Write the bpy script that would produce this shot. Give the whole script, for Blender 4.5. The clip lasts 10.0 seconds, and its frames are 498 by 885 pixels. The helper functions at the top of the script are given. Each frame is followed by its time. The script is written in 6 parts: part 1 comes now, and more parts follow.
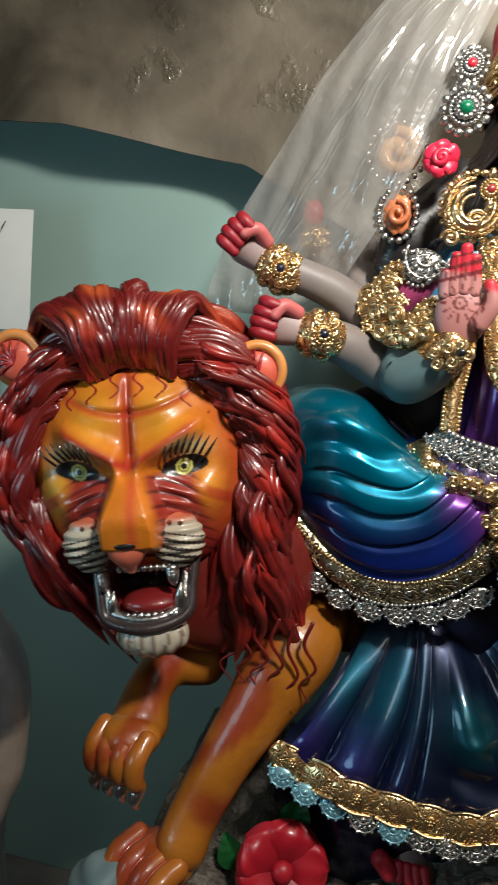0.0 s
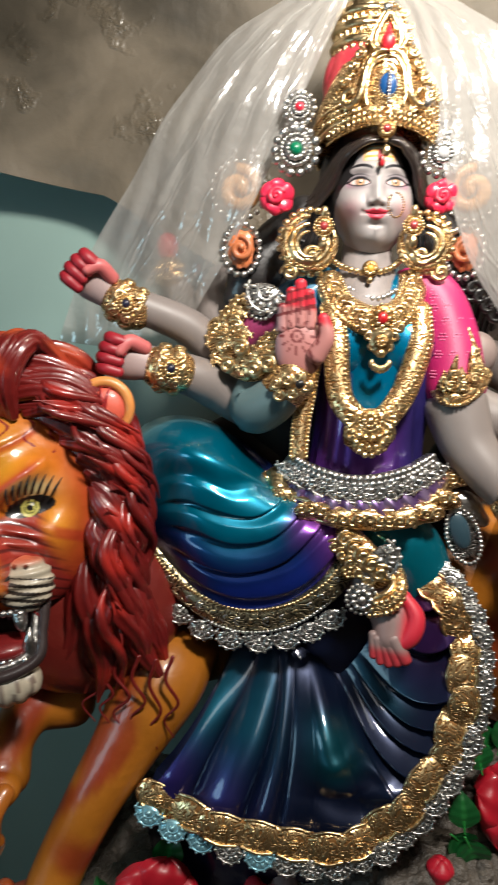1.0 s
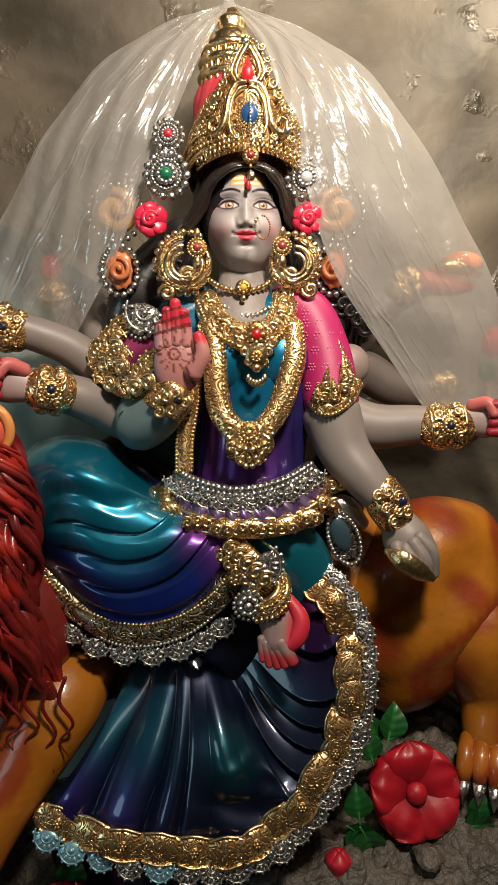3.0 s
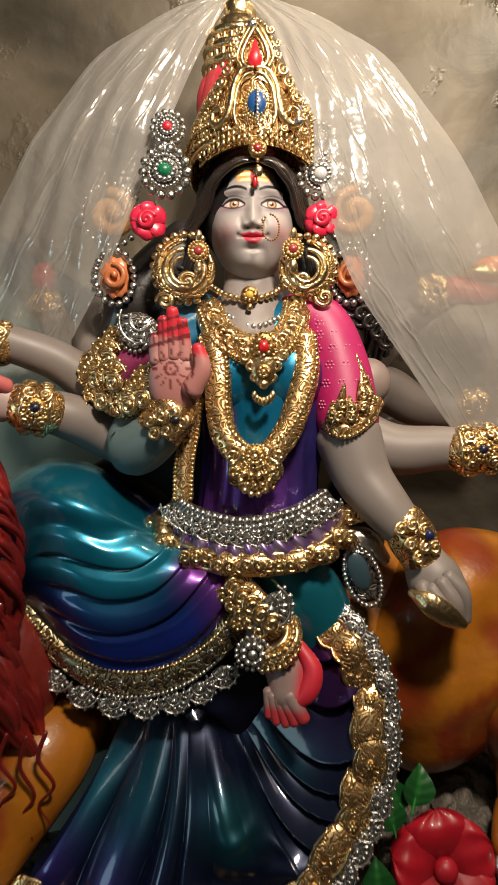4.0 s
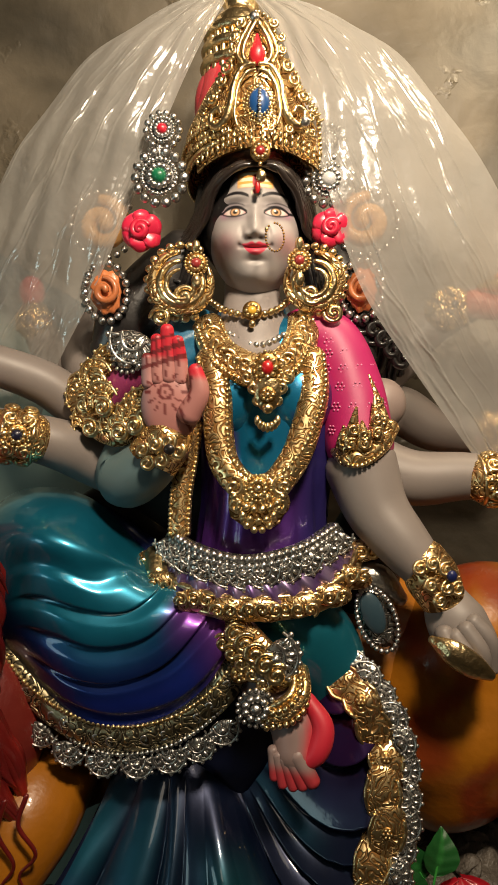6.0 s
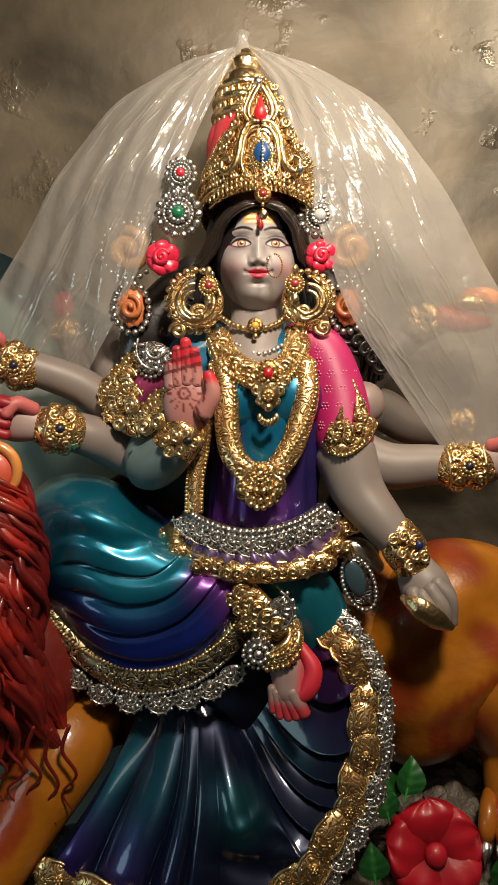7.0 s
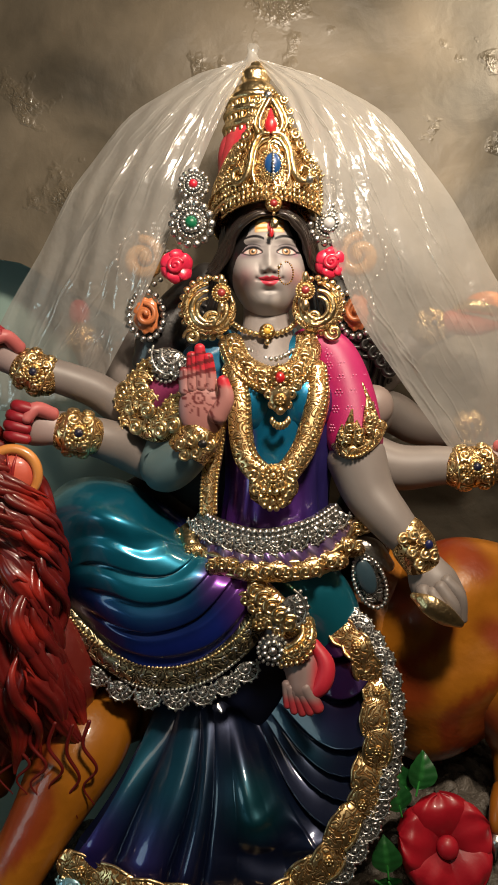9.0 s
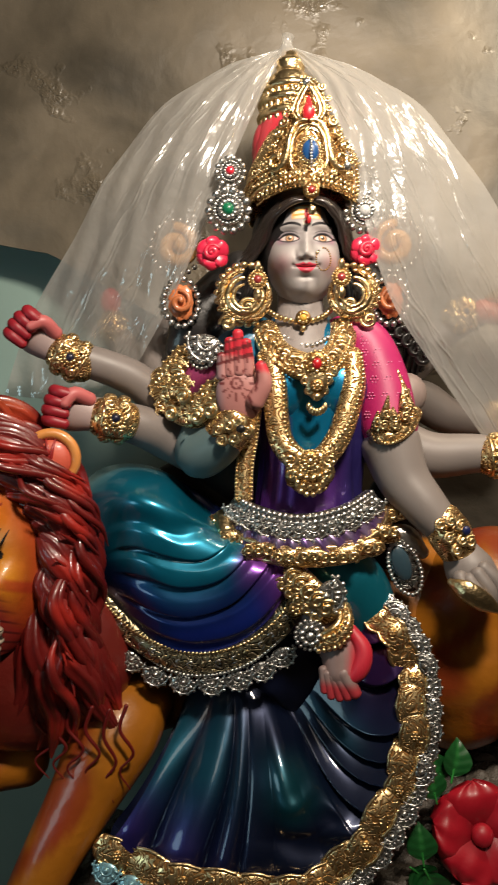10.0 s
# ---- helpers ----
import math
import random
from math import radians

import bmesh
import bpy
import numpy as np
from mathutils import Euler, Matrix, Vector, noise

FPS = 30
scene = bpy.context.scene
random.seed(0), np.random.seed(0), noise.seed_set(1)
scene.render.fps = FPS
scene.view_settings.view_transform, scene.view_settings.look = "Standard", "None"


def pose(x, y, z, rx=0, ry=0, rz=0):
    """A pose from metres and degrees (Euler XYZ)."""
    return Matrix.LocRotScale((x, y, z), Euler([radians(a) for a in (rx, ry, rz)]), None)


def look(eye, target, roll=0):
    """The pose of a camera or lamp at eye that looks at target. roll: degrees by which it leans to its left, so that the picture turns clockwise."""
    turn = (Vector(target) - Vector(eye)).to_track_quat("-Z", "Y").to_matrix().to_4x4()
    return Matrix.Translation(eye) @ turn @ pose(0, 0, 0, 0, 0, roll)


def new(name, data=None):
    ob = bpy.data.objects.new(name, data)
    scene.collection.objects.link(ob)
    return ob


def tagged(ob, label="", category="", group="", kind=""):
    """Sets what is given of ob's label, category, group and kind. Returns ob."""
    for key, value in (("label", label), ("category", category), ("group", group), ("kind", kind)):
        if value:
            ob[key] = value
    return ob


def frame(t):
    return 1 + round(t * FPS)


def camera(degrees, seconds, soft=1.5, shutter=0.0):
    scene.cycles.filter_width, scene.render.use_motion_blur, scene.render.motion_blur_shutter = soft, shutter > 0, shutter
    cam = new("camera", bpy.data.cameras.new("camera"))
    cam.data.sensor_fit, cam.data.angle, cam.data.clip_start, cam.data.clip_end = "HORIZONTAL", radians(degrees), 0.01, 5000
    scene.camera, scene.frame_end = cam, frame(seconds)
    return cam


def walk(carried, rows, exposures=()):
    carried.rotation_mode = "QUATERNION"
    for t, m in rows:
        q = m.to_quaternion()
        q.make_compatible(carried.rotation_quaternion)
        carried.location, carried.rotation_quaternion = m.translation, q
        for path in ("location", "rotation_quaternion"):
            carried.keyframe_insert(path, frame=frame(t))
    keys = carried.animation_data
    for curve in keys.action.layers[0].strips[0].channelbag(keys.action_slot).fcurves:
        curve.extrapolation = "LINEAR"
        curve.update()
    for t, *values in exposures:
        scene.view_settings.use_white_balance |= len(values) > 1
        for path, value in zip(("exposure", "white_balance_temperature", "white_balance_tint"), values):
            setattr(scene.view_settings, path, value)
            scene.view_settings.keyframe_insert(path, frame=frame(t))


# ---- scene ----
# the camera and its walk
cam = camera(42, 10.0, soft=1.6, shutter=0.4)
ROWS = [  # seconds, place, yaw, pitch, lean to the right
    (0, -0.1488, 0.0046, 1.1137, 13.56, -11.35, -2.82),
    (0.5, -0.1102, 0.0213, 1.1258, 10.70, -10.94, -2.53),
    (1, -0.0582, 0.0200, 1.1436, 6.55, -9.85, -1.57),
    (1.5, 0.0042, 0.0089, 1.1449, 3.22, -9.46, -0.50),
    (2, 0.0118, -0.0008, 1.1468, 1.19, -9.07, 0.16),
    (3.5, 0.0000, 0.0000, 1.1500, -0.00, -8.00, -0.00),
    (4, 0.0200, 0.0967, 1.1429, 1.86, -6.93, 0.02),
    (4.5, 0.0134, 0.1494, 1.1532, 1.91, -6.01, 0.02),
    (5, 0.0158, 0.1590, 1.1575, 2.21, -5.76, 0.04),
    (5.5, 0.0231, 0.1742, 1.1519, 2.59, -6.03, 0.23),
    (5.7, 0.0209, 0.1743, 1.1532, 2.38, -5.87, 0.23),
    (6.8, 0.0238, 0.0686, 1.1619, 2.48, -6.25, 0.08),
    (7, 0.0147, 0.0229, 1.1661, 1.86, -6.28, -0.01),
    (7.5, 0.0091, -0.0004, 1.1681, 1.56, -6.33, 0.17),
    (8, 0.0098, -0.0006, 1.1652, 1.65, -6.38, 0.27),
    (8.5, 0.0097, -0.0004, 1.1693, 1.95, -6.12, 0.31),
    (9, 0.0074, -0.0018, 1.1696, 2.48, -6.09, 0.46),
    (9.5, 0.0121, -0.0050, 1.1665, 2.50, -6.31, 0.71),
    (10, -0.0400, -0.0079, 1.1469, 2.66, -5.85, 0.27),
]
walk(cam, [(t, pose(x, y, z, 0, 0, yaw) @ pose(0, 0, 0, 90 + pitch, 0, 0) @ pose(0, 0, 0, 0, 0, -lean)) for t, x, y, z, yaw, pitch, lean in ROWS],
     [(0.0, 0.42, 5600, 5), (0.5, 0.46, 5600, 6), (1.0, 0.50, 5650, 7), (1.5, 0.28, 6000, 8), (2.0, 0.05, 6200, 9), (3.5, -0.08, 6400, 10), (4.5, -0.08, 6700, 10), (5.5, -0.10, 7100, 8),
      (7.0, -0.17, 6750, 10), (9.5, -0.17, 6550, 10), (10.0, -0.02, 6300, 9)])

# world and lamps
world = bpy.data.worlds.new("room_dark")
scene.world = world
world.use_nodes = True
world.node_tree.nodes["Background"].inputs[0].default_value = (0.75, 0.9, 1.0, 1)
world.node_tree.nodes["Background"].inputs[1].default_value = 0.15


def lamp(name, eye, target, watts, size, colour):
    data = bpy.data.lights.new(name, "AREA")
    data.shape, data.size, data.energy, data.color = "DISK", size, watts, colour
    ob = new(name, data)
    ob.matrix_world = look(eye, target)
    return ob


lamp("hanging_bulb_light", (0.58, 0.98, 2.02), (0.34, 1.15, 1.3), 5.0, 0.10, (1.0, 0.82, 0.58))
# unseen cool fill added on the left; there is no opening in the wall
lamp("cool_fill_light", (-1.15, -0.05, 1.0), (-0.35, 0.8, 0.95), 1.7, 0.45, (0.66, 0.95, 1.0))
lamp("room_bulb_light", (0.27, 0.10, 2.00), (0.07, 0.92, 1.50), 15.5, 0.20, (1.0, 0.85, 0.68)).data.spread = radians(128)
# unseen soft fill added behind the camera to lift the darks; no fitting
lamp("rear_fill_light", (-0.1, -0.9, 2.3), (0.0, 0.9, 1.2), 1.8, 0.5, (1.0, 0.88, 0.74))


# ---- materials ----
def material(name):
    m = bpy.data.materials.new(name)
    m.use_nodes = True
    return m, m.node_tree.nodes, m.node_tree.links, m.node_tree.nodes["Principled BSDF"]


def relief(nodes, links, shader, scale, strength, distance, kind="noise", detail=4.0):
    co = nodes.new("ShaderNodeTexCoord")
    if kind == "noise":
        tex = nodes.new("ShaderNodeTexNoise")
        tex.inputs["Detail"].default_value = detail
        out = tex.outputs["Fac"]
    else:
        tex = nodes.new("ShaderNodeTexVoronoi")
        out = tex.outputs["Distance"]
    tex.inputs["Scale"].default_value = scale
    links.new(co.outputs["Object"], tex.inputs["Vector"])
    bump = nodes.new("ShaderNodeBump")
    bump.inputs["Strength"].default_value = strength
    bump.inputs["Distance"].default_value = distance
    links.new(out, bump.inputs["Height"])
    links.new(bump.outputs["Normal"], shader.inputs["Normal"])
    links.new(bump.outputs["Normal"], shader.inputs["Coat Normal"])
    return out


def paint(name, rough, metal=0.0, coat=0.0, grain=60.0, strength=0.1, wear=0.12, dust=0.0):
    """Paint on plaster: the colour comes from the brushwork stored on the mesh, broken by fine wear."""
    m, nodes, links, sh = material(name)
    att = nodes.new("ShaderNodeAttribute")
    att.attribute_name = "paint"
    co = nodes.new("ShaderNodeTexCoord")
    tex = nodes.new("ShaderNodeTexNoise")
    tex.inputs["Scale"].default_value, tex.inputs["Detail"].default_value = 22.0, 6.0
    links.new(co.outputs["Object"], tex.inputs["Vector"])
    ramp = nodes.new("ShaderNodeMapRange")
    ramp.inputs["To Min"].default_value, ramp.inputs["To Max"].default_value = 1 - wear, 1 + wear
    links.new(tex.outputs["Fac"], ramp.inputs["Value"])
    mul = nodes.new("ShaderNodeVectorMath")
    mul.operation = "SCALE"
    links.new(att.outputs["Color"], mul.inputs[0])
    links.new(ramp.outputs["Result"], mul.inputs["Scale"])
    links.new(mul.outputs["Vector"], sh.inputs["Base Color"])
    rr = nodes.new("ShaderNodeMapRange")
    rr.inputs["To Min"].default_value, rr.inputs["To Max"].default_value = rough * 0.8, rough * 1.3
    links.new(tex.outputs["Fac"], rr.inputs["Value"])
    links.new(rr.outputs["Result"], sh.inputs["Roughness"])
    sh.inputs["Metallic"].default_value = metal
    sh.inputs["Coat Weight"].default_value = coat
    sh.inputs["Coat Roughness"].default_value = 0.07
    relief(nodes, links, sh, grain, strength, 0.002)
    return m


def leafing(name, colour, rough, scale, strength):
    """Metal leaf over modelled plaster."""
    m, nodes, links, sh = material(name)
    sh.inputs["Metallic"].default_value = 1.0
    sh.inputs["Roughness"].default_value = rough
    out = relief(nodes, links, sh, scale, strength, 0.004, "noise", 2.0)
    mix = nodes.new("ShaderNodeMix")
    mix.data_type = "RGBA"
    mix.inputs["A"].default_value = (*colour, 1)
    mix.inputs["B"].default_value = (*[c * 0.55 for c in colour], 1)
    links.new(out, mix.inputs["Factor"])
    links.new(mix.outputs["Result"], sh.inputs["Base Color"])
    return m


def filigree(name, colour, ground, scale):
    """Metal leaf pressed over fine scrollwork: worm-like ridges, with antiquing and groove shade put into one dark
    colour.
    """
    m, nodes, links, sh = material(name)
    sh.inputs["Metallic"].default_value = 1.0
    co = nodes.new("ShaderNodeTexCoord")
    tex = nodes.new("ShaderNodeTexNoise")
    tex.inputs["Scale"].default_value, tex.inputs["Detail"].default_value, tex.inputs["Distortion"].default_value = scale, 0.5, 0.6
    links.new(co.outputs["Object"], tex.inputs["Vector"])
    mul = nodes.new("ShaderNodeMath")
    mul.operation = "MULTIPLY"
    mul.inputs[1].default_value = 34.0
    links.new(tex.outputs["Fac"], mul.inputs[0])
    wave = nodes.new("ShaderNodeMath")
    wave.operation = "SINE"
    links.new(mul.outputs[0], wave.inputs[0])
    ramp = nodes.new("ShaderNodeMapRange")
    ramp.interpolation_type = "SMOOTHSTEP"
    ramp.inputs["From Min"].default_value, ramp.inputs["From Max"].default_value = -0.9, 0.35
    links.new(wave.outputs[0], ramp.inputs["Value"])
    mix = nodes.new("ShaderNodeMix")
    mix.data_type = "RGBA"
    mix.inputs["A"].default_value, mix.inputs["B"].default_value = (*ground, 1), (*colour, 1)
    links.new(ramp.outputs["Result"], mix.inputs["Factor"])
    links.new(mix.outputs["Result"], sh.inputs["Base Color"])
    rough = nodes.new("ShaderNodeMapRange")
    rough.inputs["To Min"].default_value, rough.inputs["To Max"].default_value = 0.6, 0.30
    links.new(ramp.outputs["Result"], rough.inputs["Value"])
    links.new(rough.outputs["Result"], sh.inputs["Roughness"])
    b = nodes.new("ShaderNodeBump")
    b.inputs["Strength"].default_value, b.inputs["Distance"].default_value = 0.9, 0.0028
    links.new(ramp.outputs["Result"], b.inputs["Height"])
    links.new(b.outputs["Normal"], sh.inputs["Normal"])
    return m


SKIN, PEARL, GLOSS, GOLD, SILVER, BRONZE, PEWTER, FILI, LACE, ANTIQUE = range(10)
M_SKIN = paint("matt_paint", 0.46, 0.0, 0.0, 90, 0.08, 0.10)
M_PEARL = paint("pearl_paint", 0.33, 0.60, 0.8, 50, 0.10, 0.25)
M_GLOSS = paint("gloss_paint", 0.36, 0.0, 0.42, 70, 0.45, 0.34)
M_GOLD = leafing("gold_leaf", (1.0, 0.75, 0.40), 0.30, 150, 0.4)
M_SILVER = leafing("silver_leaf", (0.74, 0.72, 0.69), 0.33, 150, 0.4)
# darker leaf behind the relief: antiquing, with recess shade put into the colour
M_BRONZE = leafing("dark_gilt_ground", (0.46, 0.26, 0.085), 0.42, 90, 0.3)
M_PEWTER = leafing("dark_silver_ground", (0.13, 0.125, 0.12), 0.45, 90, 0.3)
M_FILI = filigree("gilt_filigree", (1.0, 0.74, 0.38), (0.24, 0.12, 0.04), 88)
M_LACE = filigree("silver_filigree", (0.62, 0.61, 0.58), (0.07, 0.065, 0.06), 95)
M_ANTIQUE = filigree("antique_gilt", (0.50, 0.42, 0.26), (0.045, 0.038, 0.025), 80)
STATUE = [M_SKIN, M_PEARL, M_GLOSS, M_GOLD, M_SILVER, M_BRONZE, M_PEWTER, M_FILI, M_LACE, M_ANTIQUE]


# ---- modelling tools ----
def arr(p):
    return np.array(p, float)


def curve(pts, n):
    """Catmull-Rom through the points, evenly spaced in their count."""
    p = arr(pts)
    if len(p) == 2:
        return p[0] + (p[1] - p[0]) * np.linspace(0, 1, n)[:, None]
    p = np.vstack([2 * p[0] - p[1], p, 2 * p[-1] - p[-2]])
    s = np.linspace(0, len(p) - 3, n)
    i = np.minimum(s.astype(int), len(p) - 4)
    t = (s - i)[:, None]
    a, b, c, d = p[i], p[i + 1], p[i + 2], p[i + 3]
    return 0.5 * (2 * b + (c - a) * t + (2 * a - 5 * b + 4 * c - d) * t ** 2 + (3 * b - a - 3 * c + d) * t ** 3)


def unit(v):
    return v / np.maximum(np.linalg.norm(v, axis=-1, keepdims=True), 1e-9)


def step(a, b, x):
    t = np.clip((x - a) / (b - a), 0, 1)
    return t * t * (3 - 2 * t)


def blend(c, d, w):
    w = np.asarray(w)[..., None]
    return c * (1 - w) + arr(d) * w


def bump(x, z, cx, cz, sx, sz):
    return np.exp(-((x - cx) / sx) ** 2 - ((z - cz) / sz) ** 2)


class Sculpt:
    """Gathers the surfaces of one mesh, each with its material and its painted colour."""

    def __init__(self, m=None):
        self.v, self.f, self.m, self.c, self.n = [], [], [], [], 0
        self.at = m or Matrix()

    def grid(self, p, mat, col, wrap=False):
        p = np.asarray(p, float)
        nu, nv = p.shape[:2]
        c = col(p) if callable(col) else np.broadcast_to(arr(col), p.shape)
        mm = np.array(self.at)
        self.v.append(p.reshape(-1, 3) @ mm[:3, :3].T + mm[:3, 3])
        self.c.append(np.clip(c, 0, 1).reshape(-1, 3))
        i = np.arange(nu * nv).reshape(nu, nv) + self.n
        if wrap:
            i = np.hstack([i, i[:, :1]])
        q = np.stack([i[:-1, :-1], i[:-1, 1:], i[1:, 1:], i[1:, :-1]], -1).reshape(-1, 4)
        self.f.append(q)
        self.m.append(np.full(len(q), mat))
        self.n += nu * nv

    def tube(self, pts, rad, mat, col=(1, 1, 1), seg=16, n=None, flat=1.0, ref=(0, -1, 0), shape=None, cap=True, ridge=0.0, lobes=4):
        n = n or 8 * len(pts)
        c = curve(pts, n)
        r = np.maximum(curve(arr(rad)[:, None], n)[:, 0], 1e-4) if np.ndim(rad) else np.full(n, float(rad))
        t = unit(np.gradient(c, axis=0))
        if cap:
            k = np.radians([85, 65, 40, 18])
            a, b = c[0] - t[0] * (r[0] * np.sin(k))[:, None] * 0.8, c[-1] + t[-1] * (r[-1] * np.sin(k[::-1]))[:, None] * 0.8
            c = np.vstack([a, c, b])
            r = np.r_[r[0] * np.cos(k), r, r[-1] * np.cos(k[::-1])]
            t = np.vstack([np.repeat(t[:1], 4, 0), t, np.repeat(t[-1:], 4, 0)])
        b = arr(ref) - t * (t @ arr(ref))[:, None]
        b = unit(b)
        a = np.cross(t, b)
        th = np.linspace(0, 2 * np.pi, seg, endpoint=False)
        rr = r[:, None, None] * (1 + ridge * np.cos(lobes * th))[None, :, None]
        p = c[:, None] + rr * (a[:, None] * np.cos(th)[None, :, None] + flat * b[:, None] * np.sin(th)[None, :, None])
        if shape:
            w = unit(p - c[:, None])
            p = p + w * shape(p)[..., None]
        self.grid(p, mat, col, True)

    def ball(self, c, r, mat, col=(1, 1, 1), seg=20, rings=12, turn=None, shape=None):
        u = np.linspace(0, 2 * np.pi, seg, endpoint=False)
        v = np.linspace(0.0, np.pi, rings + 1)
        s = np.stack([np.sin(v)[:, None] * np.cos(u), np.sin(v)[:, None] * np.sin(u), np.cos(v)[:, None] + 0 * u], -1)
        p = s * arr(r)
        if shape:
            p = p + s * shape(p)[..., None]
        if turn is not None:
            p = p @ np.array(turn).T
        self.grid(p + arr(c), mat, col, True)

    def beads(self, pts, r, mat, col=(1, 1, 1), gap=2.0, stretch=1.0):
        c = curve(pts, 400)
        s = np.r_[0, np.cumsum(np.linalg.norm(np.diff(c, axis=0), axis=1))]
        n = max(2, int(s[-1] / (gap * r)))
        for d in np.linspace(0, s[-1], n):
            self.ball([np.interp(d, s, c[:, k]) for k in range(3)], (r, r, r * stretch), mat, col, 7, 5)

    def disc_frame(self, normal, up=(0, 0, 1)):
        n = unit(arr(normal))
        x = unit(np.cross(arr(up), n))
        return x, np.cross(n, x), n

    def rosette(self, c, r, mat, petals=9, gem=None, normal=(0, -1, 0.05), squash=1.0, rim=True):
        x, z, n = self.disc_frame(normal)
        c = arr(c)
        basis = np.stack([x, z, n], 1)
        self.ball(c, (r * 0.95, r * 0.95 * squash, r * 0.22), {GOLD: BRONZE, SILVER: PEWTER}.get(mat, mat), (1, 1, 1), 18, 8, basis)
        for k in range(petals):
            a = 2 * np.pi * k / petals
            p = c + (x * np.cos(a) + z * np.sin(a) * squash) * r * 0.55 + n * r * 0.2
            self.ball(p, (r * 0.22, r * 0.22, r * 0.2), mat, (1, 1, 1), 8, 6)
        if rim and r > 0.0132:
            for k in range(petals * 2):
                a = 2 * np.pi * (k + 0.5) / petals / 2
                p = c + (x * np.cos(a) + z * np.sin(a) * squash) * r * 0.95 + n * r * 0.1
                self.ball(p, r * 0.14 * np.ones(3), mat, (1, 1, 1), 7, 5)
        if gem:
            self.ball(c + n * r * 0.25, (r * 0.42, r * 0.42 * squash, r * 0.3), GLOSS, gem, 16, 10, basis)
        else:
            self.ball(c + n * r * 0.25, (r * 0.3, r * 0.3, r * 0.25), mat, (1, 1, 1), 10, 8, basis)

    def scallop(self, c, way, r, mat, normal=(0, -1, 0.1), ribs=7, col=(1, 1, 1)):
        """A half-round shell of lace that hangs along way."""
        n = unit(arr(normal))
        d = unit(arr(way) - n * (arr(way) @ n))
        x = np.cross(d, n)
        c = arr(c)
        ground = {GOLD: FILI, SILVER: LACE}.get(mat, mat)
        self.ball(c + d * r * 0.40, (r * 0.80, r * 0.60, r * 0.16), ground, col, 18, 8, np.stack([x, d, n], 1))
        for f, th in ((0.90, 0.055), (0.46, 0.06)):
            w = np.radians(np.linspace(-95, 95, 9))
            self.tube(c + d * r * 0.02 + (d * np.cos(w)[:, None] + x * np.sin(w)[:, None] * 0.9) * r * f + n * r * (0.20 - 0.12 * f), r * th, mat, col, 6, 18)
        for k in range(ribs):
            w = radians(-80 + 160 * k / (ribs - 1))
            w = d * np.cos(w) + x * np.sin(w) * 0.9
            self.ball(c + w * r * 0.68 + n * r * 0.14, (r * 0.085, r * 0.17, r * 0.07), mat, col, 6, 5, np.stack([unit(np.cross(w, n)), unit(w), n], 1))
            self.ball(c + w * r * 1.0 + n * r * 0.05, r * 0.10 * np.ones(3), mat, col, 6, 5)
        self.ball(c + d * r * 0.20 + n * r * 0.18, (r * 0.17, r * 0.17, r * 0.14), mat, col, 8, 6)

    def curl(self, c, r, mat, turns=1.4, start=0.0, sense=1, thick=0.16, normal=(0, -1, 0.05), col=(1, 1, 1)):
        x, z, n = self.disc_frame(normal)
        k = np.linspace(0, 1, 22)
        a = radians(start) + sense * 2 * np.pi * turns * k
        rr = r * (1 - 0.85 * k)
        p = arr(c) + (x * np.cos(a)[:, None] + z * np.sin(a)[:, None]) * rr[:, None] + n * (k * r * 0.2)[:, None]
        self.tube(p, [r * thick * 0.7, r * thick, r * thick * 0.9], mat, col, 8, 30)

    def band(self, pts, width, thick, mat, col=(1, 1, 1), n=60, normal=(0, -1, 0.05), lumps=0.0, pitch=0.02):
        """A flat ribbon along the points, its face towards normal."""
        self.tube(pts, width / 2, mat, col, 12, n, thick / width * 2, normal,
                  (lambda p: lumps * np.sin(p[..., 0] / pitch * 6.28) * np.cos(p[..., 2] / pitch * 6.28)) if lumps else None)

    def make(self, name, mats, label, category):
        me = bpy.data.meshes.new(name)
        v, f = np.vstack(self.v), np.vstack(self.f)
        me.from_pydata(v.tolist(), [], f.tolist())
        for m in mats:
            me.materials.append(m)
        me.polygons.foreach_set("material_index", np.concatenate(self.m).astype(np.int32))
        me.polygons.foreach_set("use_smooth", np.ones(len(f), bool))
        att = me.attributes.new("paint", "FLOAT_COLOR", "POINT")
        att.data.foreach_set("color", np.c_[np.vstack(self.c), np.ones(len(v))].ravel())
        me.validate()
        return tagged(new(name, me), label, category)


U = 0.000783  # one unit of the sculptor's drawing grid, in metres


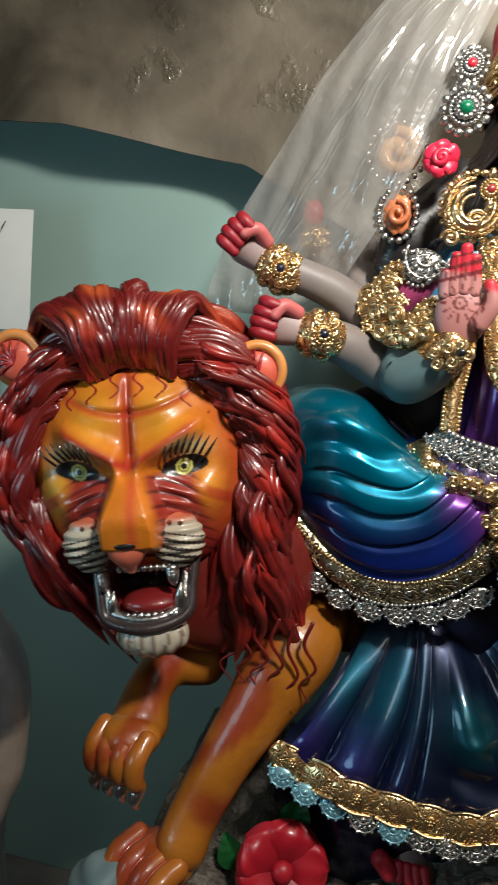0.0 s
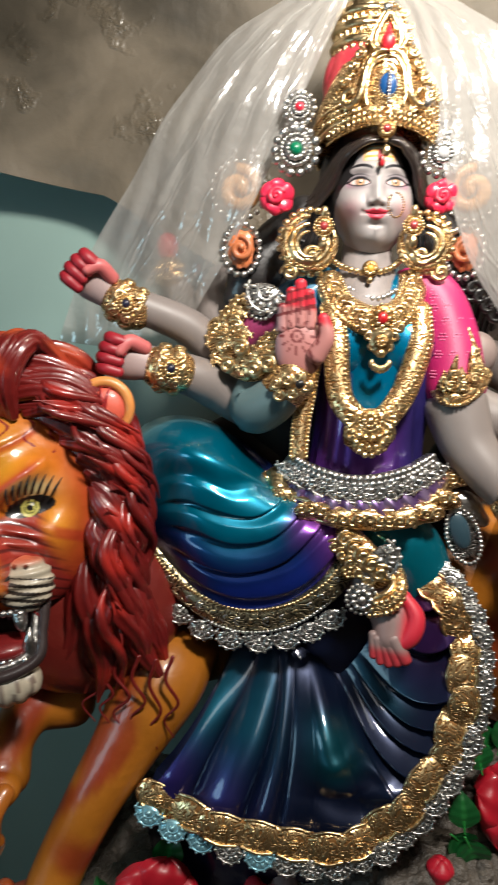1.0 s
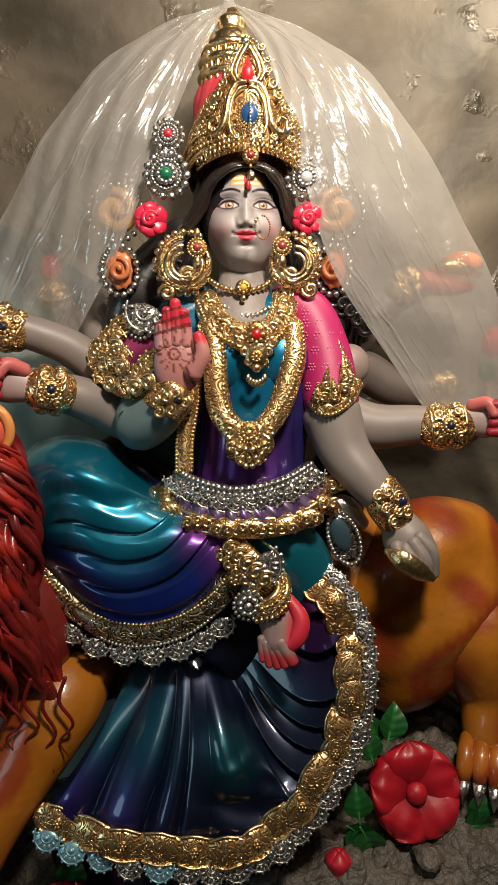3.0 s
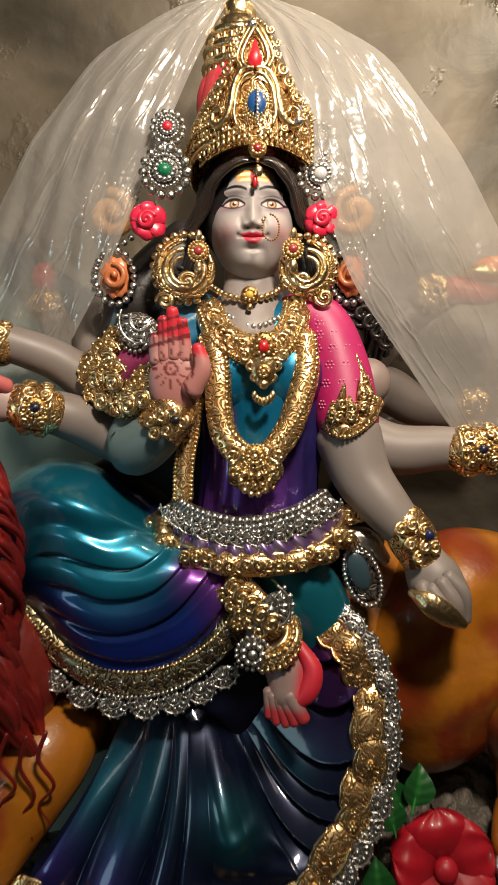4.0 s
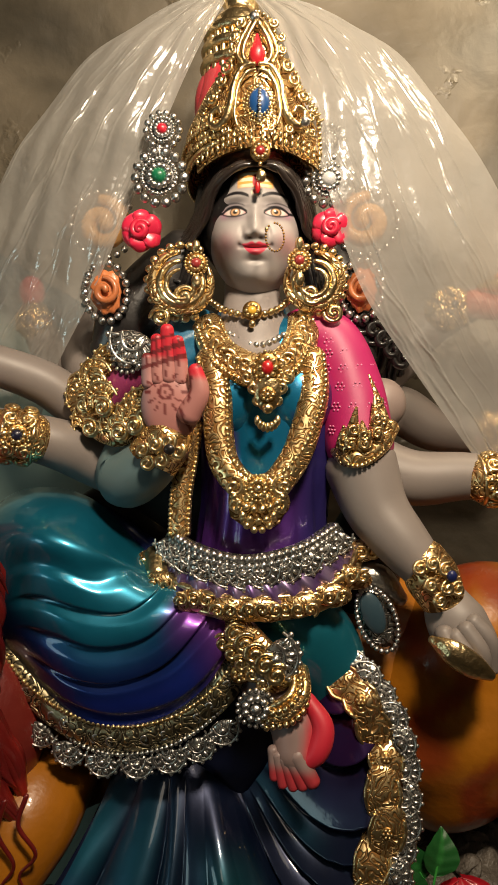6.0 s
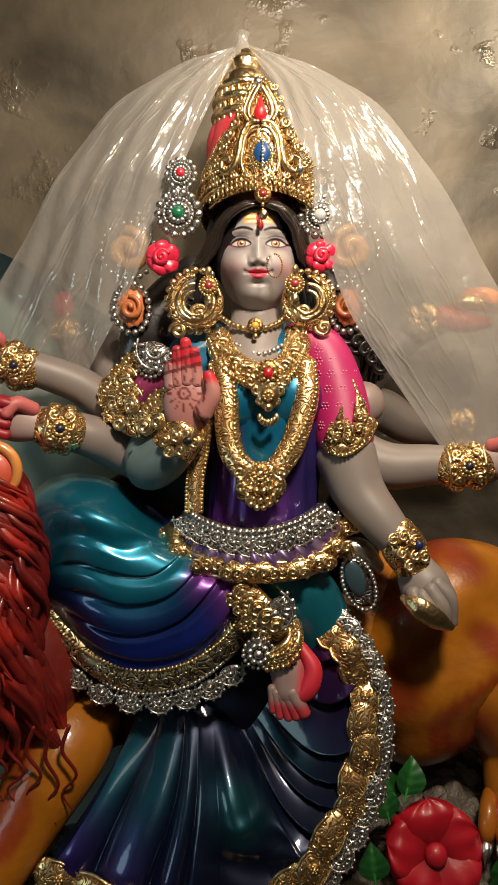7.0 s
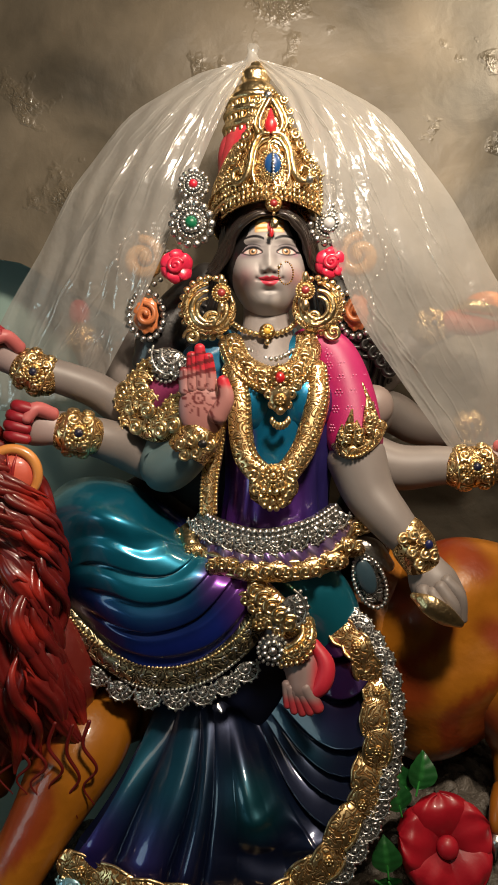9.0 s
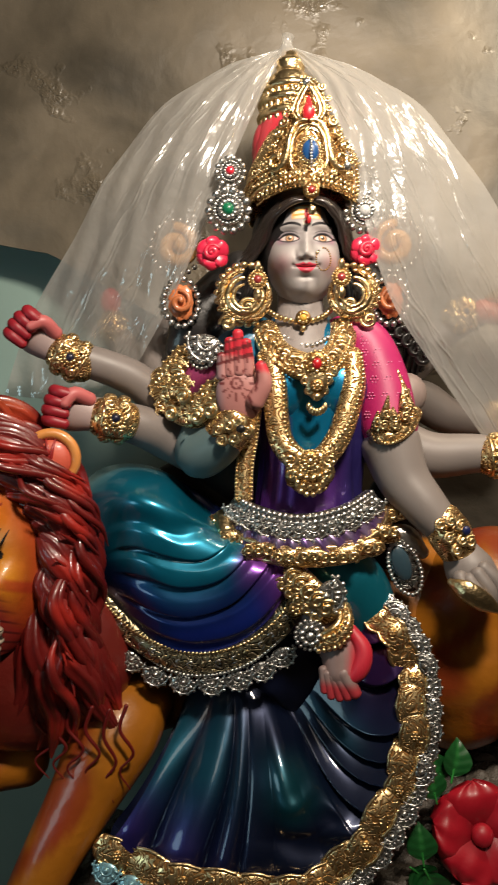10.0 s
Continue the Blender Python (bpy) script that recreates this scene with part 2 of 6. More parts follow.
# ---- the setting ----
def cloth_material():
    m, nodes, links, sh = material("tarpaulin")
    co = nodes.new("ShaderNodeTexCoord")
    big = nodes.new("ShaderNodeTexNoise")
    big.inputs["Scale"].default_value, big.inputs["Detail"].default_value, big.inputs["Distortion"].default_value = 3.2, 7.0, 0.6
    links.new(co.outputs["Object"], big.inputs["Vector"])
    ramp = nodes.new("ShaderNodeValToRGB")
    ramp.color_ramp.elements[0].position, ramp.color_ramp.elements[1].position = 0.36, 0.64
    ramp.color_ramp.elements[0].color, ramp.color_ramp.elements[1].color = (0.040, 0.034, 0.024, 1), (0.155, 0.128, 0.092, 1)
    links.new(big.outputs["Fac"], ramp.inputs["Fac"])
    links.new(ramp.outputs["Color"], sh.inputs["Base Color"])
    sh.inputs["Roughness"].default_value = 0.48
    crease = nodes.new("ShaderNodeTexNoise")
    crease.inputs["Scale"].default_value, crease.inputs["Detail"].default_value, crease.inputs["Distortion"].default_value = 70.0, 3.0, 1.6
    links.new(co.outputs["Object"], crease.inputs["Vector"])
    where = nodes.new("ShaderNodeMapRange")
    where.inputs["From Min"].default_value, where.inputs["From Max"].default_value = 0.62, 0.70
    patch = nodes.new("ShaderNodeTexNoise")
    patch.inputs["Scale"].default_value, patch.inputs["Detail"].default_value = 9.0, 4.0
    links.new(co.outputs["Object"], patch.inputs["Vector"])
    links.new(patch.outputs["Fac"], where.inputs["Value"])
    rough = nodes.new("ShaderNodeMapRange")
    rough.inputs["To Min"].default_value, rough.inputs["To Max"].default_value = 0.50, 0.13
    links.new(where.outputs["Result"], rough.inputs["Value"])
    links.new(rough.outputs["Result"], sh.inputs["Roughness"])
    mul = nodes.new("ShaderNodeMath")
    mul.operation = "MULTIPLY"
    links.new(crease.outputs["Fac"], mul.inputs[0])
    links.new(where.outputs["Result"], mul.inputs[1])
    b = nodes.new("ShaderNodeBump")
    b.inputs["Strength"].default_value, b.inputs["Distance"].default_value = 0.9, 0.006
    wide = nodes.new("ShaderNodeTexNoise")
    wide.inputs["Scale"].default_value, wide.inputs["Detail"].default_value, wide.inputs["Distortion"].default_value = 13.0, 6.0, 0.2
    links.new(co.outputs["Object"], wide.inputs["Vector"])
    both = nodes.new("ShaderNodeMath")
    both.operation = "MULTIPLY_ADD"
    both.inputs[1].default_value = 0.8
    links.new(wide.outputs["Fac"], both.inputs[0])
    links.new(mul.outputs["Value"], both.inputs[2])
    links.new(both.outputs["Value"], b.inputs["Height"])
    links.new(b.outputs["Normal"], sh.inputs["Normal"])
    return m


def plain(name, colour, rough, scale=30.0, spread=0.25, strength=0.15, distance=0.003):
    m, nodes, links, sh = material(name)
    co = nodes.new("ShaderNodeTexCoord")
    tex = nodes.new("ShaderNodeTexNoise")
    tex.inputs["Scale"].default_value, tex.inputs["Detail"].default_value = scale / 8, 6.0
    links.new(co.outputs["Object"], tex.inputs["Vector"])
    ramp = nodes.new("ShaderNodeValToRGB")
    ramp.color_ramp.elements[0].position, ramp.color_ramp.elements[1].position = 0.3, 0.7
    ramp.color_ramp.elements[0].color = (*[c * (1 - spread) for c in colour], 1)
    ramp.color_ramp.elements[1].color = (*[min(1, c * (1 + spread)) for c in colour], 1)
    links.new(tex.outputs["Fac"], ramp.inputs["Fac"])
    links.new(ramp.outputs["Color"], sh.inputs["Base Color"])
    sh.inputs["Roughness"].default_value = rough
    relief(nodes, links, sh, scale, strength, distance)
    return m


M_TARP = cloth_material()
M_TEAL = plain("teal_board_paint", (0.30, 0.42, 0.38), 0.5, 18, 0.10, 0.08)
M_FLOOR = plain("concrete", (0.16, 0.15, 0.14), 0.8, 40, 0.3, 0.4)
M_WALL = plain("dim_plaster", (0.40, 0.35, 0.29), 0.85, 40, 0.15, 0.3)
M_ROCK = plain("grey_painted_rock", (0.10, 0.085, 0.07), 0.5, 60, 0.45, 0.8, 0.018)
M_PAPER = plain("paper", (0.55, 0.56, 0.54), 0.8, 80, 0.04, 0.05)
M_INK = plain("ink", (0.02, 0.02, 0.025), 0.6)


def box(name, lo, hi, mat, label, category, bevel=0.0):
    bm = bmesh.new()
    bmesh.ops.create_cube(bm, size=1.0)
    for v in bm.verts:
        v.co = Vector([lo[k] + (v.co[k] + 0.5) * (hi[k] - lo[k]) for k in range(3)])
    if bevel:
        bmesh.ops.bevel(bm, geom=bm.edges[:], offset=bevel, segments=2, affect="EDGES", profile=0.6)
    me = bpy.data.meshes.new(name)
    bm.to_mesh(me)
    bm.free()
    me.materials.append(mat)
    return tagged(new(name, me), label, category, kind="structure")


box("floor", (-2.2, -1.8, -0.5), (2.2, 1.9, -0.4), M_FLOOR, "grey concrete workshop floor", "floor")
box("ceiling", (-2.2, -1.8, 2.7), (2.2, 1.9, 2.8), M_WALL, "dim plastered ceiling", "ceiling")
box("wall_back", (-2.2, 1.75, -0.4), (2.2, 1.9, 2.7), M_WALL, "dim plastered wall behind the tarpaulin", "wall")
box("wall_front", (-2.2, -1.9, -0.4), (2.2, -1.8, 2.7), M_WALL, "dim plastered wall", "wall")
box("wall_left", (-2.3, -1.8, -0.4), (-2.2, 1.9, 2.7), M_WALL, "dim plastered wall", "wall")
box("wall_right", (2.2, -1.8, -0.4), (2.3, 1.9, 2.7), M_WALL, "dim plastered wall", "wall")


def tarpaulin():
    """The crumpled brown sheet that hangs behind the idols; its lower edge sags to the right."""
    s = Sculpt()
    TA, TB, TC = (-1.005, 1.257, 1.473), (-0.858, 1.290, 1.458), (-0.482, 1.355, 1.384)
    nu, nv = 150, 110
    u, v = np.meshgrid(np.linspace(0, 1, nu), np.linspace(0, 1, nv), indexing="ij")
    x = -1.5 + 2.9 * u
    low = np.interp(x, [-1.5, TA[0], TB[0], TC[0], 0.0, 0.2, 1.4], [TA[2], TA[2], TB[2], TC[2], 1.1, 0.5, 0.35])
    z = low + (2.5 - low) * v
    y = 1.24 + 0.10 * (z - 1.4) + 0.012 * np.sin(x * 5 + z * 3) + 0.0035 * np.sin(z * 23 - x * 8 + np.sin(x * 5))
    y += 0.0012 * np.sin(x * 41 + 3 * np.sin(z * 7)) * np.sin(z * 29)
    y -= 0.02 * np.exp(-((z - low) / 0.05) ** 2) * np.sin(x * 14)
    front = np.stack([x, y, z], -1)
    back = front + [0, 0.006, 0]
    s.grid(front, 0, (1, 1, 1))
    s.grid(back, 0, (1, 1, 1))
    for k in (0, -1):
        s.grid(np.stack([front[k], back[k]]), 0, (1, 1, 1))
        s.grid(np.stack([front[:, k], back[:, k]]), 0, (1, 1, 1))
    return s.make("tarpaulin", [M_TARP], "crumpled shiny brown tarpaulin hung behind the idol", "tarpaulin")


tarpaulin()


board = box("board", (-1.3, 1.36, -0.4), (-0.08, 1.38, 1.75), M_TEAL, "large smooth teal painted board leaning behind the lion", "board", 0.003)
del board["kind"]

# ---- the goddess ----
GREY = (0.20, 0.172, 0.16)
PALE = (0.37, 0.335, 0.325)
BLACK = (0.012, 0.010, 0.010)
NAVY = (0.012, 0.03, 0.16)
VIOLET = (0.10, 0.025, 0.22)
PINK = (0.38, 0.012, 0.105)
g = Sculpt()


def px(p):
    """World places to the drawing grid of the figure's front: right, up, from the throat."""
    return p[..., 0] / U, (p[..., 2] - 1.23) / U


# torso, with a teal panel in the middle of a violet bodice
def bodice(p):
    x, z = px(p)
    c = np.broadcast_to(arr(VIOLET), p.shape)
    c = blend(c, NAVY, step(30, 90, x) * 0.7)
    panel = (np.abs(x - 8) < 62 - np.clip(-z - 120, 0, 200) * 0.25) & (z > -250)
    c = blend(c, (0.004, 0.17, 0.34), panel * 1.0)
    c = blend(c, (0.01, 0.14, 0.30), (z > -60) & (x < -40))
    return c


g.tube([(0.006, 0.951, 0.842), (0.006, 0.952, 0.882), (0.004, 0.954, 0.934), (0.008, 0.964, 1.001), (0.012, 0.970, 1.068), (0.008, 0.975, 1.135), (-0.001, 0.987, 1.186), (-0.008, 0.994, 1.215)],
       [0.1003, 0.0940, 0.0815, 0.0768, 0.0815, 0.0877, 0.0815, 0.0517], PEARL, bodice, 48, 60, 0.66, (0, -1, 0),
       lambda p: 0.0035 * np.sin(np.arctan2(p[..., 0] - 0.005, 1.0 - p[..., 1]) * 22) * step(1.16, 1.03, p[..., 2]))
# near-black balls added to stand for deep shade between arms, hips and seat
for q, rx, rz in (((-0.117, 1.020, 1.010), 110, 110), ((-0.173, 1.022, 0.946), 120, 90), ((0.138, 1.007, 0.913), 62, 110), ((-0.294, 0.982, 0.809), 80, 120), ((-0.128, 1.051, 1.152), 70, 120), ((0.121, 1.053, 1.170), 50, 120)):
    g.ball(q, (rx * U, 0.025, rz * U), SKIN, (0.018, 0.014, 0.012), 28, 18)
# bust
g.ball((-0.033, 0.941, 1.128), (0.0407, 0.0345, 0.0470), PEARL, bodice)
g.ball((0.048, 0.941, 1.128), (0.0407, 0.0345, 0.0470), PEARL, bodice)
# neck and chest
g.tube([(-0.007, 0.958, 1.177), (-0.007, 0.973, 1.214), (-0.008, 0.986, 1.252), (-0.008, 0.999, 1.302)], [0.0486, 0.0423, 0.0345, 0.0360], SKIN, (0.24, 0.21, 0.20), 32, 24, 0.85)
# shoulders and upper arms
g.tube([(0.050, 0.982, 1.202), (0.087, 0.976, 1.193), (0.111, 0.962, 1.136), (0.121, 0.944, 1.072)], [0.0345, 0.0376, 0.0400, 0.0415], SKIN, PINK, 28, 26, 0.9)
g.tube([(-0.064, 0.982, 1.202), (-0.097, 0.974, 1.185), (-0.126, 0.962, 1.136)], [0.0345, 0.0360, 0.0329], GLOSS, (0.02, 0.13, 0.24), 28, 24, 0.9,
       shape=lambda p: 0.0025 * np.sin(p[..., 2] * 260 - p[..., 0] * 120))
SLV = curve([(0.050, 0.982, 1.202), (0.087, 0.976, 1.193), (0.111, 0.962, 1.136), (0.123, 0.940, 1.050)], 40)
for n in range(9, 35, 4):
    for k, w in enumerate((-0.75, -0.25, 0.25, 0.75)):
        w += 0.25 * ((n // 4) % 2) - 0.1
        rr = np.interp(n / 39, [0, 0.33, 0.67, 1], [0.0345, 0.0376, 0.0407, 0.0439])
        o = SLV[n] + [rr * math.sin(w), -rr * 0.9 * math.cos(w) - 0.0003, 0]
        for q in range(7):
            f = 0.0048 if q < 6 else 0.0
            d = f * math.cos(q * 1.047)
            g.ball(o + [d * math.cos(w), d * 0.9 * math.sin(w), f * math.sin(q * 1.047)], (0.0013, 0.0010, 0.0013), SKIN, (0.66, 0.20, 0.36), 6, 4)
# sleeve border: a gilt hem with leaf tongues that rise from it
HEMS = [(0.0939, 0.9250, 1.0688), (0.1032, 0.9050, 1.0605), (0.1217, 0.9020, 1.0624), (0.1417, 0.9120, 1.0757), (0.1569, 0.9350, 1.0946)]
g.tube(HEMS, 0.0105, FILI, seg=12, n=34, flat=0.6)
g.beads([arr(q) + [0.001, -0.007, -0.007] for q in HEMS], 0.0026, GOLD, gap=1.9)
for a, b, w in (((0.1043, 0.9020, 1.0704), (0.1116, 0.9020, 1.1184), 0.013), ((0.1212, 0.8990, 1.0738), (0.1178, 0.9000, 1.1028), 0.013), ((0.1361, 0.9060, 1.0826), (0.1335, 0.9150, 1.1295), 0.012), ((0.1477, 0.9220, 1.0932), (0.1294, 0.9350, 1.1545), 0.011), ((0.0974, 0.9120, 1.0742), (0.0984, 0.9080, 1.0968), 0.010)):
    a, b = arr(a), arr(b)
    g.tube([a, a * 0.6 + b * 0.4, b], [w * 0.75, w * 0.62, 0.0015], FILI, seg=12, n=14, flat=0.45)
    for q in (0.15, 0.5):
        g.curl(a * (1 - q) + b * q + [0, -0.007, 0], w * 0.55, GOLD, 1.3, 40, 1 if q < 0.3 else -1, 0.3)

# forearm that rests on the lion, bangle and hand
g.tube([(0.123, 0.945, 1.046), (0.140, 0.928, 0.998), (0.168, 0.907, 0.961), (0.198, 0.893, 0.927)], [0.0439, 0.0376, 0.0313, 0.0243], SKIN, GREY, 28, 30)
g.tube([(0.188, 0.898, 0.946), (0.198, 0.893, 0.927), (0.209, 0.886, 0.904)], [0.0266, 0.0306, 0.0259], FILI, seg=28, n=14)
for c in ((0.177, 0.860, 0.946), (0.190, 0.857, 0.952), (0.205, 0.860, 0.945), (0.188, 0.854, 0.929), (0.206, 0.855, 0.926), (0.198, 0.853, 0.913), (0.219, 0.862, 0.923)):
    g.curl(c, 0.0080, GOLD, 1.4, 60, 1, 0.34, (0.1, -1, 0.3))
g.ball((0.209, 0.851, 0.941), (0.0055, 0.0039, 0.0063), GLOSS, (0.01, 0.015, 0.08))
g.tube([(0.209, 0.888, 0.908), (0.221, 0.876, 0.883), (0.236, 0.868, 0.861)], [0.0235, 0.0329, 0.0298], SKIN, GREY, 24, 16, 0.7)
for a, b, c in (((0.234, 0.857, 0.889), (0.250, 0.849, 0.871), (0.255, 0.850, 0.839)), ((0.225, 0.851, 0.883), (0.239, 0.841, 0.862), (0.246, 0.845, 0.837)),
                ((0.214, 0.850, 0.875), (0.227, 0.839, 0.855), (0.235, 0.845, 0.838)), ((0.203, 0.855, 0.877), (0.210, 0.846, 0.861), (0.226, 0.848, 0.846))):
    g.tube([a, b, c], [0.0102, 0.0094, 0.0071], SKIN, lambda p: blend(np.broadcast_to(arr(GREY), p.shape), BLACK, 0.0 * p[..., 0]), 12, 12)
g.tube([(0.188, 0.845, 0.873), (0.206, 0.833, 0.865), (0.229, 0.831, 0.850), (0.249, 0.835, 0.838)], [0.0047, 0.0133, 0.0133, 0.0055], GOLD, seg=14, n=18, flat=0.5)
# forearm of the blessing hand
g.tube([(-0.126, 0.967, 1.136), (-0.146, 0.938, 1.071), (-0.154, 0.918, 1.036), (-0.122, 0.895, 1.055), (-0.095, 0.885, 1.091)], [0.0345, 0.0345, 0.0360, 0.0313, 0.0235], SKIN,
       lambda p: blend(np.broadcast_to(arr((0.10, 0.16, 0.17)), p.shape), GREY, step(1.06, 1.12, p[..., 2])), 26, 34)
g.tube([(-0.116, 0.894, 1.063), (-0.097, 0.885, 1.087)], [0.0313, 0.0298], FILI, seg=26, n=12)
for c in ((-0.122, 0.856, 1.076), (-0.106, 0.847, 1.082), (-0.091, 0.845, 1.085), (-0.117, 0.856, 1.061), (-0.100, 0.846, 1.065), (-0.082, 0.848, 1.075)):
    g.curl(c, 0.0080, GOLD, 1.4, 60, -1, 0.34, (-0.1, -1, 0.1))
g.ball((-0.090, 0.840, 1.078), (0.0063, 0.0039, 0.0055), GLOSS, BLACK)
# elbow ruffle
for c in ((-0.188, 0.924, 1.152), (-0.205, 0.926, 1.128), (-0.177, 0.905, 1.125), (-0.157, 0.896, 1.098), (-0.128, 0.889, 1.118), (-0.138, 0.888, 1.106), (-0.196, 0.917, 1.101), (-0.177, 0.942, 1.168)):
    g.scallop(c, (-0.4, 0, 0.8), 0.0251, GOLD, (-0.2, -1, 0.1))
    g.curl(arr(c) + [0.004, -0.01, -0.006], 0.0118, GOLD, 1.4, 120, -1, 0.34, (-0.2, -1, 0.1))
g.tube([(-0.211, 0.939, 1.148), (-0.201, 0.924, 1.112), (-0.162, 0.905, 1.090), (-0.122, 0.898, 1.106)], 0.0172, FILI, n=26, flat=0.6)
g.tube([(-0.175, 0.936, 1.128), (-0.155, 0.939, 1.152), (-0.135, 0.947, 1.168)], [0.0157, 0.0219, 0.0188], GLOSS, (0.22, 0.03, 0.10), n=14)
g.scallop((-0.140, 0.916, 1.199), (-0.3, 0, -1), 0.0345, SILVER)
g.rosette((-0.149, 0.918, 1.177), 0.0204, SILVER, 9, normal=(-0.2, -1, 0.1))


# palm: fingers up, painted red with a drawn sun
def palm_paint(p):
    x, z = (p[..., 0] - (-0.092, 0.867, 1.137)[0]) / U, (p[..., 2] - (-0.092, 0.867, 1.137)[2]) / U
    c = np.broadcast_to(arr((0.40, 0.17, 0.155)), p.shape)
    c = blend(c, (0.18, 0.16, 0.19), step(-22, -45, x) * 0.8)
    c = blend(c, (0.52, 0.018, 0.035), step(40, 52, z + 0.1 * x + np.where(x > 26, 22, 0)))
    r = np.hypot(x + 6, z)
    a = np.arctan2(z, x + 6)
    ray = (np.abs(np.sin(a * 6)) < 0.34) & (r > 16) & (r < 30)
    ring = (np.abs(r - 9) < 2.2) | (r < 3)
    line = (np.abs(z - 45 - 0.3 * x) < 2.4) | (np.abs(z - 62 - 0.3 * x) < 2.0) | ((np.abs(x - 6 + 0.4 * z) < 2.5) & (z < -20))
    line |= (np.abs(x - 28 - 0.1 * z) < 2) & (np.abs(z - 5) < 18)
    line |= (z > 34) & ((np.abs((z - 0.25 * x) % 17 - 8) < 1.8) | (np.abs((x + 33) % 15.0 - 0.5) < 1.6)) & (z < 84)
    return blend(c, (0.11, 0.008, 0.010), (ray | ring | line) * 0.9)


g.ball((-0.093, 0.873, 1.122), (0.0329, 0.0133, 0.0392), SKIN, palm_paint, 70, 60)
for p0, p1, r in (((-0.116, 0.870, 1.146), (-0.117, 0.869, 1.174), 0.0080), ((-0.105, 0.869, 1.150), (-0.106, 0.868, 1.194), 0.0086), ((-0.093, 0.868, 1.152), (-0.095, 0.867, 1.204), 0.0090), ((-0.081, 0.869, 1.150), (-0.084, 0.867, 1.192), 0.0086)):
    p0, p1 = arr(p0), arr(p1)
    g.tube([p0, p0 * 0.5 + p1 * 0.5 + [0, 0.002, 0], p1], [r, r * 1.02, r * 0.8], SKIN, palm_paint, 20, 30, 0.85)
g.tube([(-0.072, 0.861, 1.113), (-0.060, 0.858, 1.137), (-0.064, 0.858, 1.161)], [0.0133, 0.0110, 0.0078], SKIN, palm_paint, 20, 24, 0.85)


# head and face
HX, HY, HZ = (-0.005, 0.982, 1.312)


def face_xy(p):
    return (p[..., 0] - HX) / U - 2, (p[..., 2] - HZ) / U


def face_shape(p):
    x, z = p[..., 0] / U - 4, p[..., 2] / U
    front = step(-0.005, -0.03, p[..., 1])
    ax = np.abs(x)
    h = 9 * bump(x, z, 0, 3, 9, 9) + 6 * bump(x, z, 0, 10, 9, 14) + 7 * bump(x, z, 0, 28, 8, 20)
    h += 6 * bump(ax, z, 11.5, 0, 6, 5.5)
    h -= 2.5 * bump(ax, z, 19, 4, 4, 8)
    h -= 8 * bump(ax, z, 30, 38, 19, 12) - 6.5 * bump(ax, z, 30, 33, 15, 9)
    h += 1.6 * bump(ax, z, 30, 43, 17, 2.5)
    h += 3 * bump(ax, z, 32, 56, 24, 6)
    h += 9 * bump(ax, z, 40, -4, 22, 20)
    h += 4.5 * bump(x, z, 0, -12, 12, 4.5) + 5.5 * bump(x, z, 0, -23, 11, 5) - 3.5 * bump(x, z, 0, -17.2, 17, 1.8)
    h -= 2.5 * bump(ax, z, 23, -14, 4, 4)
    h += 20 * bump(x, z, 0, 92, 52, 30)
    h -= 4 * bump(x, z, 0, -34, 14, 4.5)
    h += 9 * bump(x, z, 0, -56, 22, 15)
    return h * U * front


